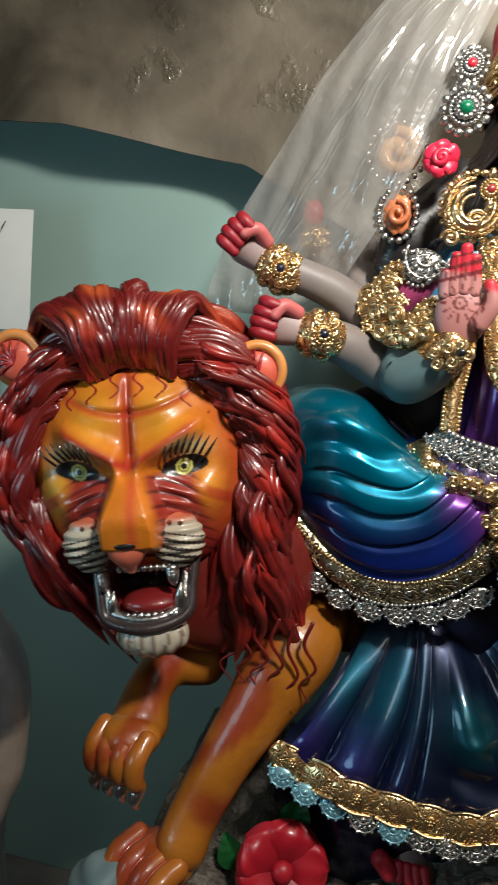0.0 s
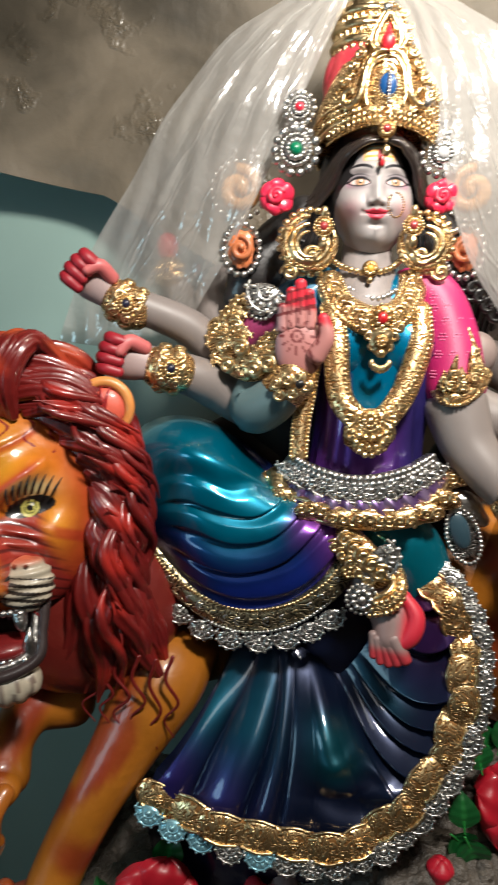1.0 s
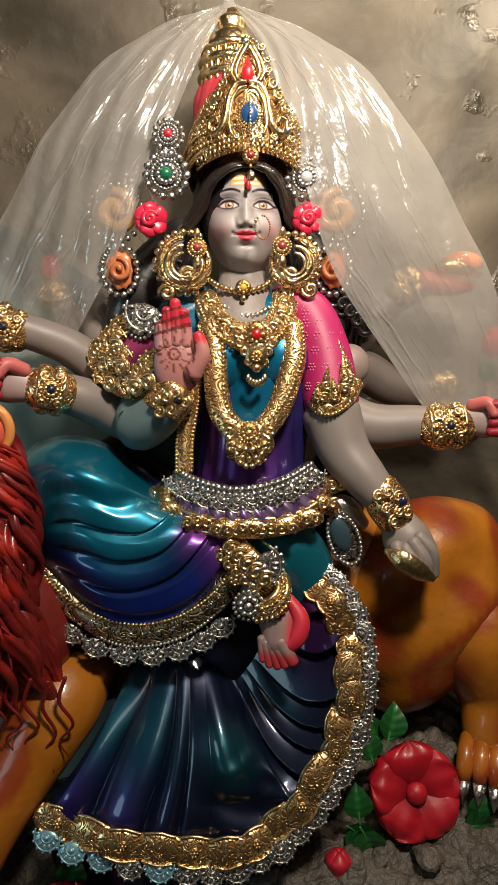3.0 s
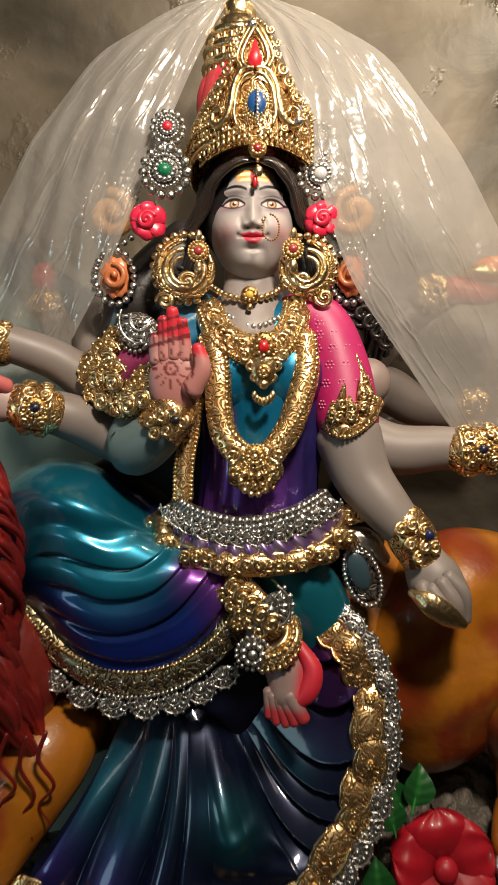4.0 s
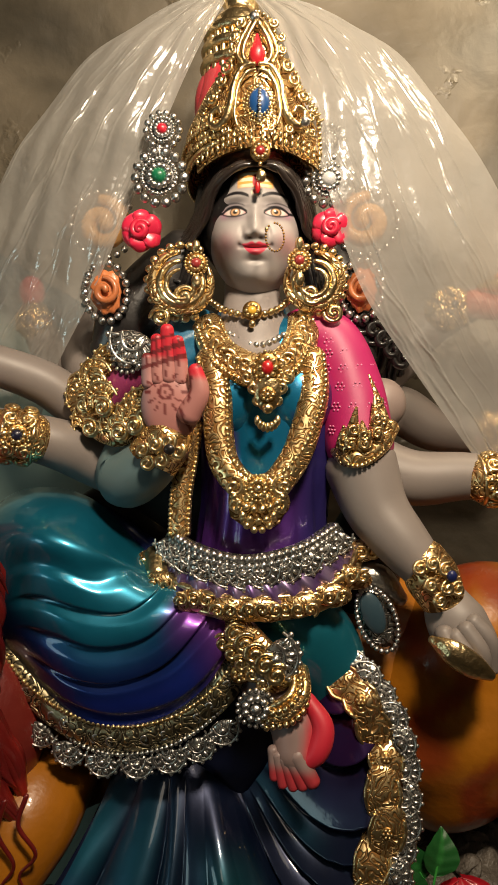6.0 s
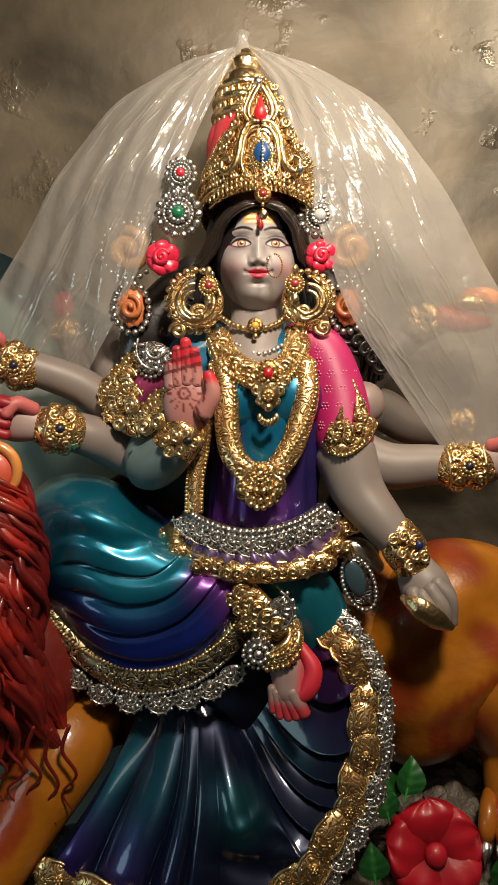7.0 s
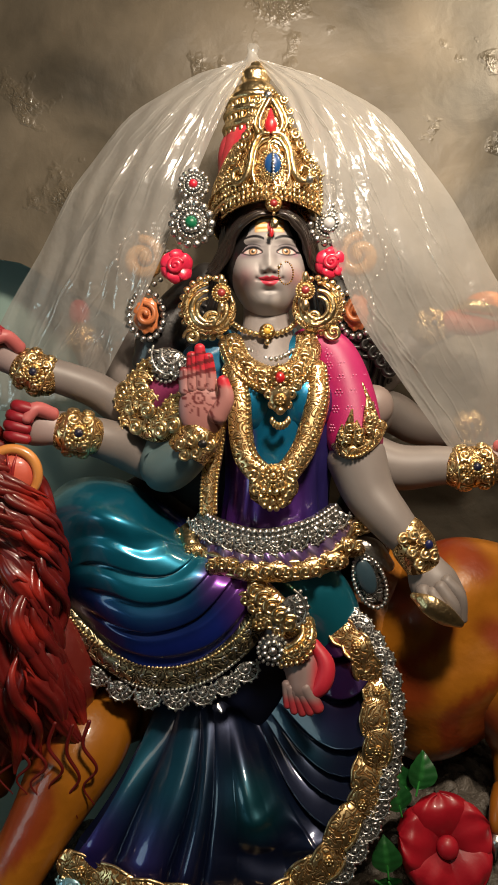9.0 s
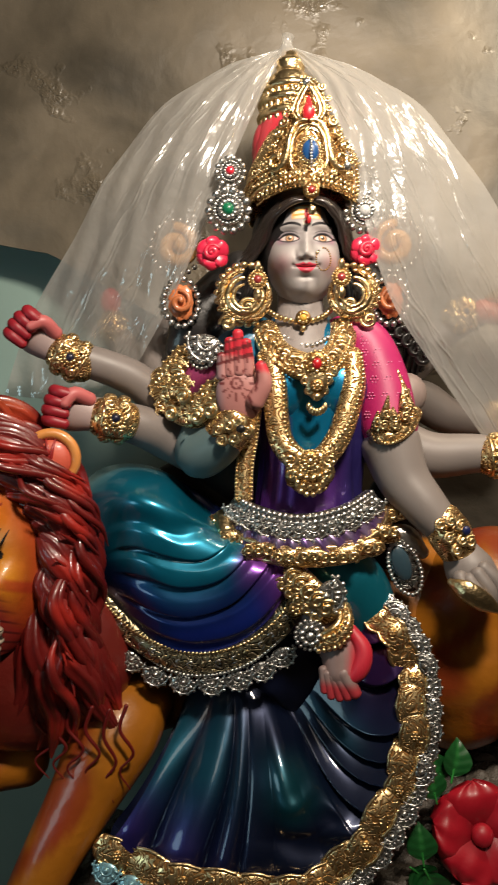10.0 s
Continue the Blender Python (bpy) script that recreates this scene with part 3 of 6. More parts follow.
def face_paint(p):
    x, z = face_xy(p)
    x = x - 2
    ax = np.abs(x)
    def soft(d, w=0.9):
        return np.clip(0.5 - d / w * 0.5, 0, 1)
    c = np.broadcast_to(arr(PALE), p.shape)
    c = blend(c, (0.46, 0.12, 0.15), 0.42 * bump(ax, z, 46, -12, 18, 17))
    # lid make-up, with shade of the sockets and nose sides put into the colour
    ex, ez = ax - 30.5, z - 33 - 0.05 * (ax - 30)
    c = blend(c, (0.13, 0.10, 0.125), 0.75 * bump(ex, ez, 3, 10, 19, 6.5))
    c = blend(c, (0.17, 0.10, 0.14), 0.6 * bump(ex, ez, 0, -7, 19, 4))
    c = blend(c, (0.42, 0.10, 0.24), 0.55 * bump(ex, ez, 16, -1, 6, 6))
    c = blend(c, (0.15, 0.13, 0.13), 0.35 * bump(ax, z, 11, 22, 4, 14))
    lid = 8.2 * np.clip(1 - (ex / 18.5) ** 2, -0.4, 1)
    inside = soft(ez - lid) * soft(-0.62 * lid - ez) * soft(np.abs(ex) - 18.5)
    c = blend(c, (0.62, 0.52, 0.48), inside)
    c = blend(c, (0.52, 0.10, 0.16), inside * 0.6 * step(9, 18, np.abs(ex)))
    ir = np.hypot(ex + 1, ez - 1.2)
    c = blend(c, (0.05, 0.02, 0.015), inside * soft(ir - 8.0))
    c = blend(c, (0.52, 0.30, 0.16), inside * soft(ir - 6.2))
    c = blend(c, (0.01, 0.01, 0.01), inside * soft(ir - 3.4))
    # catchlight painted on the iris
    c = blend(c, (0.95, 0.92, 0.85), inside * soft(np.hypot(ex + 2.6, ez - 3.2) - 1.7))
    upper = soft(np.abs(ez - np.maximum(lid + 0.8, -2 + 0.16 * ex)) - 2.3) * step(-20, -17, ex) * step(29, 24, ex)
    lower = soft(np.abs(ez + 0.62 * lid + 0.6) - 1.1) * step(19, 17, np.abs(ex))
    crease = soft(np.abs(ez - 14.5 + 0.014 * (ex - 2) ** 2) - 0.9) * step(-17, -12, ex) * step(24, 18, ex) * 0.8
    brow = soft(np.abs(z - 61 + 0.0115 * (ax - 32) ** 2) - 2.6 * np.clip(1.25 - np.abs(ax - 26) / 34, 0, 1.0)) * step(8, 11, ax) * step(62, 56, ax)
    c = blend(c, (0.012, 0.01, 0.012), np.clip(upper + lower + crease + brow, 0, 1))
    # lips, drawn up at the corners
    mid = -17.2 + 0.010 * ax ** 2
    top = mid + (6.0 + 1.8 * np.exp(-((ax - 6) / 4) ** 2) - 1.2 * np.exp(-(ax / 2.5) ** 2)) * np.clip(1 - (ax / 22) ** 2, -0.2, 1)
    low = mid - 10.5 * np.clip(1 - (ax / 19) ** 2, -0.2, 1)
    c = blend(c, (0.62, 0.045, 0.085), soft(z - top) * soft(low - z) * soft(ax - 22))
    # highlight painted on the lower lip
    c = blend(c, (0.75, 0.22, 0.24), 0.5 * bump(x, z, 2, -22, 6, 2))
    c = blend(c, (0.12, 0.008, 0.015), soft(np.abs(z - mid) - 0.7) * soft(ax - 24))
    # shade painted into the mouth corners
    c = blend(c, (0.10, 0.07, 0.07), 0.8 * bump(ax, z, 24, -12, 2.2, 2.2))
    c = blend(c, (0.05, 0.03, 0.03), soft(np.hypot((ax - 8.0) / 3.4, (z + 5.0) / 1.6) - 1, 0.5))
    # shade under the lip and beside the nostrils, put into the colour
    c = blend(c, (0.16, 0.13, 0.13), 0.5 * bump(x, z, 0, -33, 13, 3) + 0.45 * bump(ax, z, 17, 2, 3, 6))
    # forehead marks
    bars = soft(ax - 26, 1.5) * soft(np.abs(z - 80) - 12.5, 1.5)
    c = blend(c, (0.74, 0.34, 0.08), bars)
    c = blend(c, (0.78, 0.70, 0.46), bars * (((z - 67.5) % 8.6) < 4.6) * soft(ax - 22, 4))
    c = blend(c, (0.45, 0.01, 0.02), soft(np.hypot(x, (z - 76) / 2.4) - 4.2))
    c = blend(c, (0.75, 0.68, 0.5), soft(np.hypot(ax * 0.9, z - 60) - 5.5) * (z < 66))
    c = blend(c, (0.6, 0.02, 0.03), soft(np.hypot(x, z - 61) - 3.4))
    return c


def head():
    """Front of the face on a fine grid that follows an egg; the back of the skull is hair."""
    nu, nv = 300, 320
    a = np.linspace(-1.45, 1.45, nu)
    v = np.linspace(0.10, np.pi - 0.06, nv)
    uu, vv = np.meshgrid(a, v, indexing="ij")
    jaw = 1 - 0.16 * step(1.9, 2.75, vv)
    p = np.stack([np.sin(vv) * np.sin(uu) * 70 * U * jaw, -np.sin(vv) * np.cos(uu) * 78 * U, np.cos(vv) * 100 * U + 13 * U], -1)
    d = face_shape(p)
    p[..., 1] -= d
    g.grid(p + [HX, HY, HZ], SKIN, face_paint)


head()
g.ball((-0.008, 0.996, 1.348), (0.0660, 0.0660, 0.0860), GLOSS, BLACK, 32, 24)
# hair: locks that fall behind the shoulders
rng = random.Random(4)
for side in (-1, 1):
    for k in range(26):
        q = k / 25
        x0 = 0.045 + 0.02 * rng.random()
        top = (HX + side * (x0 + 0.004), HY + 0.008 + 0.04 * q, HZ + 0.076 - 0.04 * q)
        mid = (HX + side * (0.072 + 0.035 * q + 0.005 * math.sin(k * 2.1)), HY + 0.008 + 0.04 * q, HZ - 0.02 - 0.02 * rng.random())
        low = (HX + side * (0.088 + 0.085 * q + 0.02 * rng.random() + 0.008 * math.sin(k * 3.3)), HY + 0.01 + 0.04 * q, HZ - 0.10 - 0.02 * q)
        end = (HX + side * (0.10 + 0.095 * q), HY + 0.02 + 0.03 * q, HZ - 0.145 - 0.02 * rng.random() - 0.02 * (1 - q))
        g.tube([top, mid, low, end], [0.005, 0.008, 0.007, 0.003], GLOSS, BLACK, 16, 22, ridge=0.16)
for k in range(20):  # wavy locks swept from the middle of the brow to the temples
    e = k / 13
    up = arr((0, 0.006 + 0.028 * e, 0.004 + 0.012 * e))
    for lock in ([(-0.0004, 0.9120, 1.3831), (-0.0188, 0.9110, 1.3809), (-0.0361, 0.9170, 1.3713), (-0.0479, 0.9300, 1.3560), (-0.0563, 0.9450, 1.3373), (-0.0664, 0.9580, 1.3175), (-0.0787, 0.9650, 1.3043)],
                 [(-0.0004, 0.9120, 1.3831), (0.0180, 0.9110, 1.3805), (0.0320, 0.9170, 1.3705), (0.0410, 0.9300, 1.3551), (0.0463, 0.9450, 1.3379), (0.0525, 0.9580, 1.3196), (0.0627, 0.9650, 1.3062)]):
        side = -1 if lock[3][0] < HX else 1
        pts = [arr(q) + up + [side * (0.0010 + 0.0022 * e) * n + 0.0016 * math.sin(k * 2.7 + n * 2.1), 0, 0.0018 * math.sin(k * 1.9 + n * 2.6)] for n, q in enumerate(lock)]
        g.tube(pts, [0.0020, 0.0034, 0.0040, 0.0042, 0.0040, 0.0032, 0.0012], GLOSS, (0.020, 0.014, 0.012), 8, 30)
for side in (-1, 1):  # curls beside the neck
    for k in range(8):
        g.curl((HX + side * (0.10 + 0.012 * k), HY + 0.012, HZ - 0.055 - 0.012 * k), 0.016, GLOSS, 1.2, 90 + 40 * k, side, 0.28, col=BLACK)
# hair that shows between ear ornament and shoulder
g.tube([(-0.095, 1.018, 1.313), (-0.138, 1.010, 1.263), (-0.171, 0.999, 1.220), (-0.193, 0.995, 1.186)], [0.0313, 0.0407, 0.0392, 0.0235], GLOSS, BLACK, 20, 20, 0.6)
g.tube([(0.076, 1.018, 1.313), (0.115, 1.010, 1.263), (0.124, 1.010, 1.220), (0.128, 1.002, 1.169)], [0.0313, 0.0298, 0.0282, 0.0204], GLOSS, BLACK, 20, 20, 0.6)

# crown
CX, CY = -0.011, 0.996


def ring(r, z, tilt=0.0, squeeze=0.9, n=64, span=360.0, mid=-90.0, cx=None):
    a = np.radians(np.linspace(mid - span / 2, mid + span / 2, n))
    x = (CX if cx is None else cx) + r * np.cos(a)
    y = CY + r * squeeze * np.sin(a)
    return np.stack([x, y, z - tilt * (np.sin(a) + 1) * 0.5 * 0 + tilt * (-np.sin(a))], -1)


CROWN = (((-0.007, 0.942, 1.386)[2], 0.070), ((-0.007, 0.946, 1.412)[2], 0.077), ((-0.007, 0.949, 1.439)[2], 0.073), ((-0.009, 0.955, 1.478)[2], 0.056), ((-0.010, 0.958, 1.501)[2], 0.044))
zz = np.linspace(0, 1, 40)
cz, cr = np.interp(zz, np.linspace(0, 1, 5), [c[0] for c in CROWN]), np.interp(zz, np.linspace(0, 1, 5), [c[1] for c in CROWN])
p = np.stack([ring(r * 1.05, z, 0.030 * (1 - q)) for r, z, q in zip(cr, cz, zz)])
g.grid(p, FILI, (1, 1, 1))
RIM = CROWN[0][0]
for r, z, br in ((0.0715, RIM, 0.0028), (0.074, RIM + 0.011, 0.0042), (0.077, RIM + 0.024, 0.003)):
    g.beads(ring(r * 1.05 + 0.001, z, 0.030, 0.92, 60, 220), br * 0.8, GOLD, gap=1.9)
g.tube(ring(0.0765, RIM + 0.004, 0.030, 0.92, 40, 220), 0.0035, GOLD, seg=8, n=80)
# upright cone of the crown
g.tube([(-0.030, 1.018, 1.460), (-0.024, 1.026, 1.518), (-0.024, 1.030, 1.543)], [0.0517, 0.0470, 0.0376], GLOSS, (0.5, 0.035, 0.05), 30, 20)
for c, rr in (((-0.024, 1.026, 1.534), 0.044), ((-0.024, 1.029, 1.555), 0.0425), ((-0.024, 1.032, 1.575), 0.040)):
    a = np.radians(np.linspace(0, 360, 26))
    q = np.stack([c[0] + rr * np.cos(a), c[1] + rr * np.sin(a), c[2] + 0 * a], -1)
    g.tube(q, 0.0065, GOLD, seg=8, n=60, cap=False)
    for k in range(25):
        g.ball(q[k] + [0, 0, -0.009], (0.0042, 0.0042, 0.009), GOLD, (1, 1, 1), 7, 6)
g.tube([(-0.024, 1.026, 1.530), (-0.024, 1.033, 1.584), (-0.024, 1.035, 1.597), (-0.024, 1.036, 1.604), (-0.024, 1.038, 1.617), (-0.024, 1.039, 1.627)], [0.0407, 0.0360, 0.0266, 0.0219, 0.0235, 0.0157], GOLD, seg=30, n=30)
# front plate: flame-shaped relief with scrolls
PX, PY, PZ = 0.0005, 0.912, 1.4215


def on_plate(a, b, o=0.0):
    """A place on the curved plate: a to the side and b up from its foot, o proud of it."""
    return arr((PX + a * U, PY + 0.040 * (a / 88.0) ** 2 + 0.00010 * max(b, 0) - o, PZ + b * U))


for sx in (-1, 1):
    stem = [on_plate(sx * a, b, 0.004) for a, b in ((4, 92), (20, 88), (32, 68), (36, 46), (42, 24), (54, 12), (66, 18), (66, 34), (56, 38), (52, 30))]
    g.tube(stem, [0.0022, 0.0034, 0.0042, 0.0046, 0.0046, 0.0042, 0.0034, 0.0026], GOLD, seg=8, n=70)
    inner = [on_plate(sx * a, b, 0.004) for a, b in ((3, 84), (15, 80), (26, 64), (30, 44), (32, 24), (28, 8))]
    g.tube(inner, [0.0016, 0.0024, 0.0026, 0.0024, 0.0016], GOLD, seg=7, n=44)
    tear = [on_plate(sx * a, b, 0.004) for a, b in ((2, 150), (9, 138), (17, 122), (20, 106), (14, 94), (4, 91))]
    g.tube(tear, 0.0028, GOLD, seg=7, n=40)
    g.tube([arr(q) + [sx * 0.0058, 0.002, 0.001] for q in tear[:5]], 0.0022, GOLD, seg=7, n=36)
    for a, b, r, st in ((44, 92, 9, 0), (53, 76, 8, 60), (24, 150, 7, 40), (34, 132, 6, 90), (36, 114, 6, 20), (66, 56, 8, 80), (76, 30, 8, 10), (46, 4, 6, 30), (78, 8, 7, 50), (20, 2, 5, 0)):
        g.curl(on_plate(sx * a, b, 0.004), r * U * 1.1, GOLD, 1.3, 90 + sx * st, sx, 0.30, (sx * a * 0.008, -1, 0.1))
    for k in range(9):  # feathered edge of the side leaf
        t = k / 8
        e = on_plate(sx * (54 + 34 * t), 62 - 34 * t ** 1.4, 0.003)
        g.tube([e, e + arr((sx * (0.004 + 0.002 * t), 0.003, 0.008 - 0.004 * t))], [0.0024, 0.0014], GOLD, seg=6, n=5)
    out = [on_plate(sx * a, b, 0.001) for a, b in ((2, 166), (16, 156), (26, 134), (30, 112), (44, 98), (58, 82), (62, 66), (84, 44), (90, 16), (92, -16))]
    g.beads(out, 0.0028, GOLD, gap=1.9)
    for row in range(2):  # rows of leaf tips over the rim
        for k in range(11):
            a = 8 + k * 8.2
            g.ball(on_plate(sx * a, -2 - 9 * row - 0.0018 * a * a, 0.002), (0.0022, 0.002, 0.0042), GOLD, (1, 1, 1), 6, 5)
for rr, zz0 in ((13, 1.9), (17.5, 1.6), (22, 1.5)):
    for k in range(int(rr * 1.5)):
        a = 2 * math.pi * k / int(rr * 1.5)
        q = on_plate(3 + rr * math.cos(a), 37 + 1.25 * rr * math.sin(a), 0.003)
        g.ball(q, 0.0011 * zz0 * np.ones(3), GOLD, (1, 1, 1), 6, 4)
a = np.linspace(-1, 1, 60)
hgt = np.interp(np.abs(a), [0, 0.2, 0.3, 0.45, 0.66, 0.72, 0.95, 1.0], [166, 148, 118, 98, 80, 62, 36, 4])
aa, bb = np.meshgrid(a, np.linspace(0, 1, 30), indexing="ij")
hh = -20 + (hgt[:, None] + 20) * bb
p = np.stack([PX + aa * 92 * U, PY + 0.004 + 0.044 * aa ** 2 + 0.00010 * np.maximum(hh, 0), PZ + hh * U - 0.014 * aa ** 2], -1)
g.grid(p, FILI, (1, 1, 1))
g.grid(p + [0, 0.006, 0], BRONZE, (1, 1, 1))
g.ball(on_plate(3, 37, 0.001), (0.0118, 0.0080, 0.0160), GLOSS, (0.008, 0.06, 0.20), 22, 16)
g.beads([on_plate(4, 60, 0.008), on_plate(4, 40, 0.013), on_plate(4, 8, 0.012)], 0.0019, SILVER, gap=2.0)
g.ball(on_plate(0, 106, 0.002), (0.0088, 0.0063, 0.0120), GLOSS, (0.42, 0.010, 0.02), 18, 12)
g.tube([on_plate(0, 110, 0.003), on_plate(0, 134, 0.002)], [0.0074, 0.0016], GLOSS, (0.42, 0.010, 0.02), 14, 10, 0.7)
g.ball(on_plate(-4, 158, 0.003), (0.0055, 0.005, 0.0055), SILVER)
g.ball((0.053, 0.918, 1.432), (0.0055, 0.0047, 0.0055), SILVER)
# pendant on the brow
g.rosette((0.004, 0.909, 1.398), 0.0120, GOLD, 10, (0.25, 0.015, 0.015))
g.beads([(0.004, 0.908, 1.385), (0.004, 0.909, 1.378)], 0.0025, GOLD)
g.ball((0.005, 0.908, 1.372), (0.0055, 0.0039, 0.0071), GOLD)
g.ball((0.001, 0.910, 1.361), (0.0031, 0.0024, 0.0071), GLOSS, (0.45, 0.01, 0.015))
g.ball((-0.033, 1.025, 1.490), (0.0486, 0.0392, 0.0595), GLOSS, (0.5, 0.04, 0.06), 30, 20)


# side ornaments: gem discs, roses, ear wheels, earrings
def gem_disc(c, r, gem, mat=SILVER):
    g.rosette(c, r * 0.62, mat, 12, gem)
    for k in range(14):
        a = 2 * np.pi * k / 14
        g.ball(arr(c) + [r * 0.85 * np.cos(a), 0.003, r * 0.85 * np.sin(a)], (r * 0.18, r * 0.16, r * 0.18), mat, (1, 1, 1), 10, 8)


gem_disc((-0.111, 0.929, 1.379), 0.0329, (0.005, 0.14, 0.06))
gem_disc((-0.109, 0.942, 1.435), 0.0227, (0.5, 0.012, 0.03))
gem_disc((-0.113, 0.945, 1.410), 0.0157, (0.6, 0.6, 0.6))
gem_disc((0.083, 0.962, 1.382), 0.0313, (0.5, 0.5, 0.5))
gem_disc((0.084, 0.979, 1.433), 0.0212, (0.5, 0.5, 0.5))


def rose(c, r):
    """A modelled rose: broad folded petals round a coiled heart."""
    for k in range(6):
        t = k * 1.047 + 0.4
        g.ball(arr(c) + [r * 0.48 * np.cos(t), 0.002 * (k % 2), r * 0.44 * np.sin(t)], (r * 0.55, r * 0.22, r * 0.46), GLOSS, (0.60, 0.018, 0.06), 18, 12,
               np.array(Euler((0.5 * np.sin(t), -t, 0.5 * np.cos(t))).to_matrix()), lambda p: 0.05 * r * np.sin(p[..., 0] / r * 9))
    g.curl(arr(c) + [0, -r * 0.22, 0], r * 0.42, GLOSS, 1.6, 30, 1, 0.40, col=(0.56, 0.015, 0.05))


rose((-0.135, 0.938, 1.322), 0.0266)
rose((0.086, 0.959, 1.327), 0.0251)
for c, s in (((-0.195, 0.996, 1.342), -1), ((0.132, 1.002, 1.343), 1)):
    g.curl(c, 0.031, GLOSS, 1.3, 90, s, 0.34, col=(0.62, 0.33, 0.12))
    g.beads([arr(c) + [0.04 * math.cos(k * 0.35), 0.0, 0.04 * math.sin(k * 0.35)] for k in range(19)], 0.0045, SILVER, gap=2.4)
for c, s in (((-0.186, 0.969, 1.256), -1), ((0.126, 0.985, 1.258), 1)):
    g.ball(c, (0.0188, 0.0078, 0.0266), GLOSS, (0.55, 0.17, 0.06), 20, 14, shape=lambda p: 0.003 * np.sin(p[..., 0] * 500) * np.cos(p[..., 2] * 400))
    g.curl(arr(c) + [0, -0.008, 0], 0.017, GLOSS, 1.2, 90, s, 0.28, col=(0.45, 0.14, 0.05))
    g.beads([arr(c) + [0.026 * math.cos(k * 0.3307), 0.0, 0.035 * math.sin(k * 0.3307)] for k in range(20)], 0.0052, SILVER, gap=1.9)


def peacock_ring(c, r, s):
    """The large gilt ear ornament: a thick crescent with a beaded outer edge and a curled foot."""
    for k, (rr, th) in enumerate(((1.0, 0.20), (0.74, 0.16), (0.5, 0.10))):
        a = np.radians(np.linspace(-25, 265, 30)) if s < 0 else np.radians(np.linspace(205, -85, 30))
        q = arr(c) + np.stack([r * rr * np.cos(a + np.pi / 2 * 0), -0.004 * k + 0 * a, r * rr * np.sin(a + np.pi) + (1 - rr) * r * -0.25], -1)
        g.tube(q, [r * th * 0.5, r * th, r * th * 1.1, r * th, r * th * 0.5], FILI if k == 0 else GOLD, seg=10, n=44)
    a = np.radians(np.linspace(60, 290, 15) if s < 0 else np.linspace(120, -110, 15))
    for t in a:
        g.ball(arr(c) + [1.2 * r * np.cos(t), 0.004, 1.25 * r * np.sin(t)], (r * 0.17, r * 0.14, r * 0.15), GOLD, (1, 1, 1), 10, 8)
    g.curl(arr(c) + [s * r * 0.75, -0.002, -r * 1.22], r * 0.36, GOLD, 1.4, 180, s, 0.3)
    g.curl(arr(c) + [-s * r * 0.1, -0.006, -r * 0.55], r * 0.4, GOLD, 1.4, 0, -s, 0.3)


peacock_ring((-0.088, 0.935, 1.263), 0.0337, -1)
peacock_ring((0.065, 0.945, 1.265), 0.0313, 1)
for c in ((-0.070, 0.927, 1.282), (0.048, 0.933, 1.285)):
    g.rosette(c, 0.0133, GOLD, 10, (0.3, 0.03, 0.03))
    g.ball(arr(c) + [0, -0.002, -0.021], (0.006, 0.004, 0.009), GOLD)
    g.ball(arr(c) + [0, 0, 0.019], (0.005, 0.004, 0.008), GOLD)
# nose ring
NR = arr((0.0201, 0.8930, 1.3035))
g.beads([NR + [0.0100 * math.cos(k * 0.31 + 2.3), 0.004 * math.cos(k * 0.31 + 2.3), 0.0150 * math.sin(k * 0.31 + 2.3)] for k in range(19)], 0.0014, BRONZE, (1, 1, 1), 2.1)
g.ball(NR + [-0.009, -0.003, 0.008], (0.0022, 0.0022, 0.0022), GOLD)

# necklaces
g.beads([(-0.057, 0.967, 1.243), (-0.037, 0.942, 1.230), (-0.007, 0.931, 1.223), (0.022, 0.943, 1.231), (0.038, 0.968, 1.246)], 0.0045, GOLD, gap=1.7)
g.rosette((-0.006, 0.923, 1.228), 0.0118, GOLD, 8, (0.7, 0.4, 0.05))
g.ball((-0.006, 0.922, 1.213), (0.0039, 0.0031, 0.0047), GOLD)


def collar(off, width, thick, gold=True):
    pts = [arr(q) for q in ((-0.068, 0.953, 1.212), (-0.050, 0.925, 1.177), (-0.024, 0.910, 1.158), (0.005, 0.905, 1.150), (0.035, 0.910, 1.160), (0.053, 0.929, 1.184), (0.061, 0.959, 1.217))]
    mid = arr((0.003, 0.951, 1.232))
    return [q + (mid - q) * off for q in pts]


g.band(collar(0.10, 0, 0), 0.040, 0.008, FILI)
for o, r in ((-0.06, 0.0032), (0.06, 0.0024), (0.2, 0.0030), (0.33, 0.0026)):
    g.beads([q + arr((0, -0.006, 0)) for q in collar(o, 0, 0)], r, GOLD, gap=1.8)
for o, n in ((0.13, 17),):
    c = curve(collar(o, 0, 0), n)
    for k, q in enumerate(c):
        g.curl(q + [0, -0.008, 0], 0.010, GOLD, 1.3, 30 * k, 1 if k % 2 else -1, 0.26)
g.beads([(-0.033, 0.935, 1.203), (-0.009, 0.923, 1.191), (0.009, 0.922, 1.190), (0.030, 0.936, 1.201)], 0.004, SILVER, gap=1.7)
# red pendant under the collar
g.rosette((0.012, 0.894, 1.163), 0.0157, GOLD, 8, (0.5, 0.01, 0.015), squash=1.2)
for dx, dz, r in ((-20, -28, 11), (20, -28, 11), (-14, -46, 10), (14, -46, 10), (-30, -14, 10), (30, -14, 10), (0, -36, 13)):
    g.curl(((0.012, 0.896, 1.163)[0] + dx * U, (0.012, 0.896, 1.163)[1], (0.012, 0.896, 1.163)[2] + dz * U), r * U, GOLD, 1.3, 90, 1 if dx > 0 else -1, 0.3)
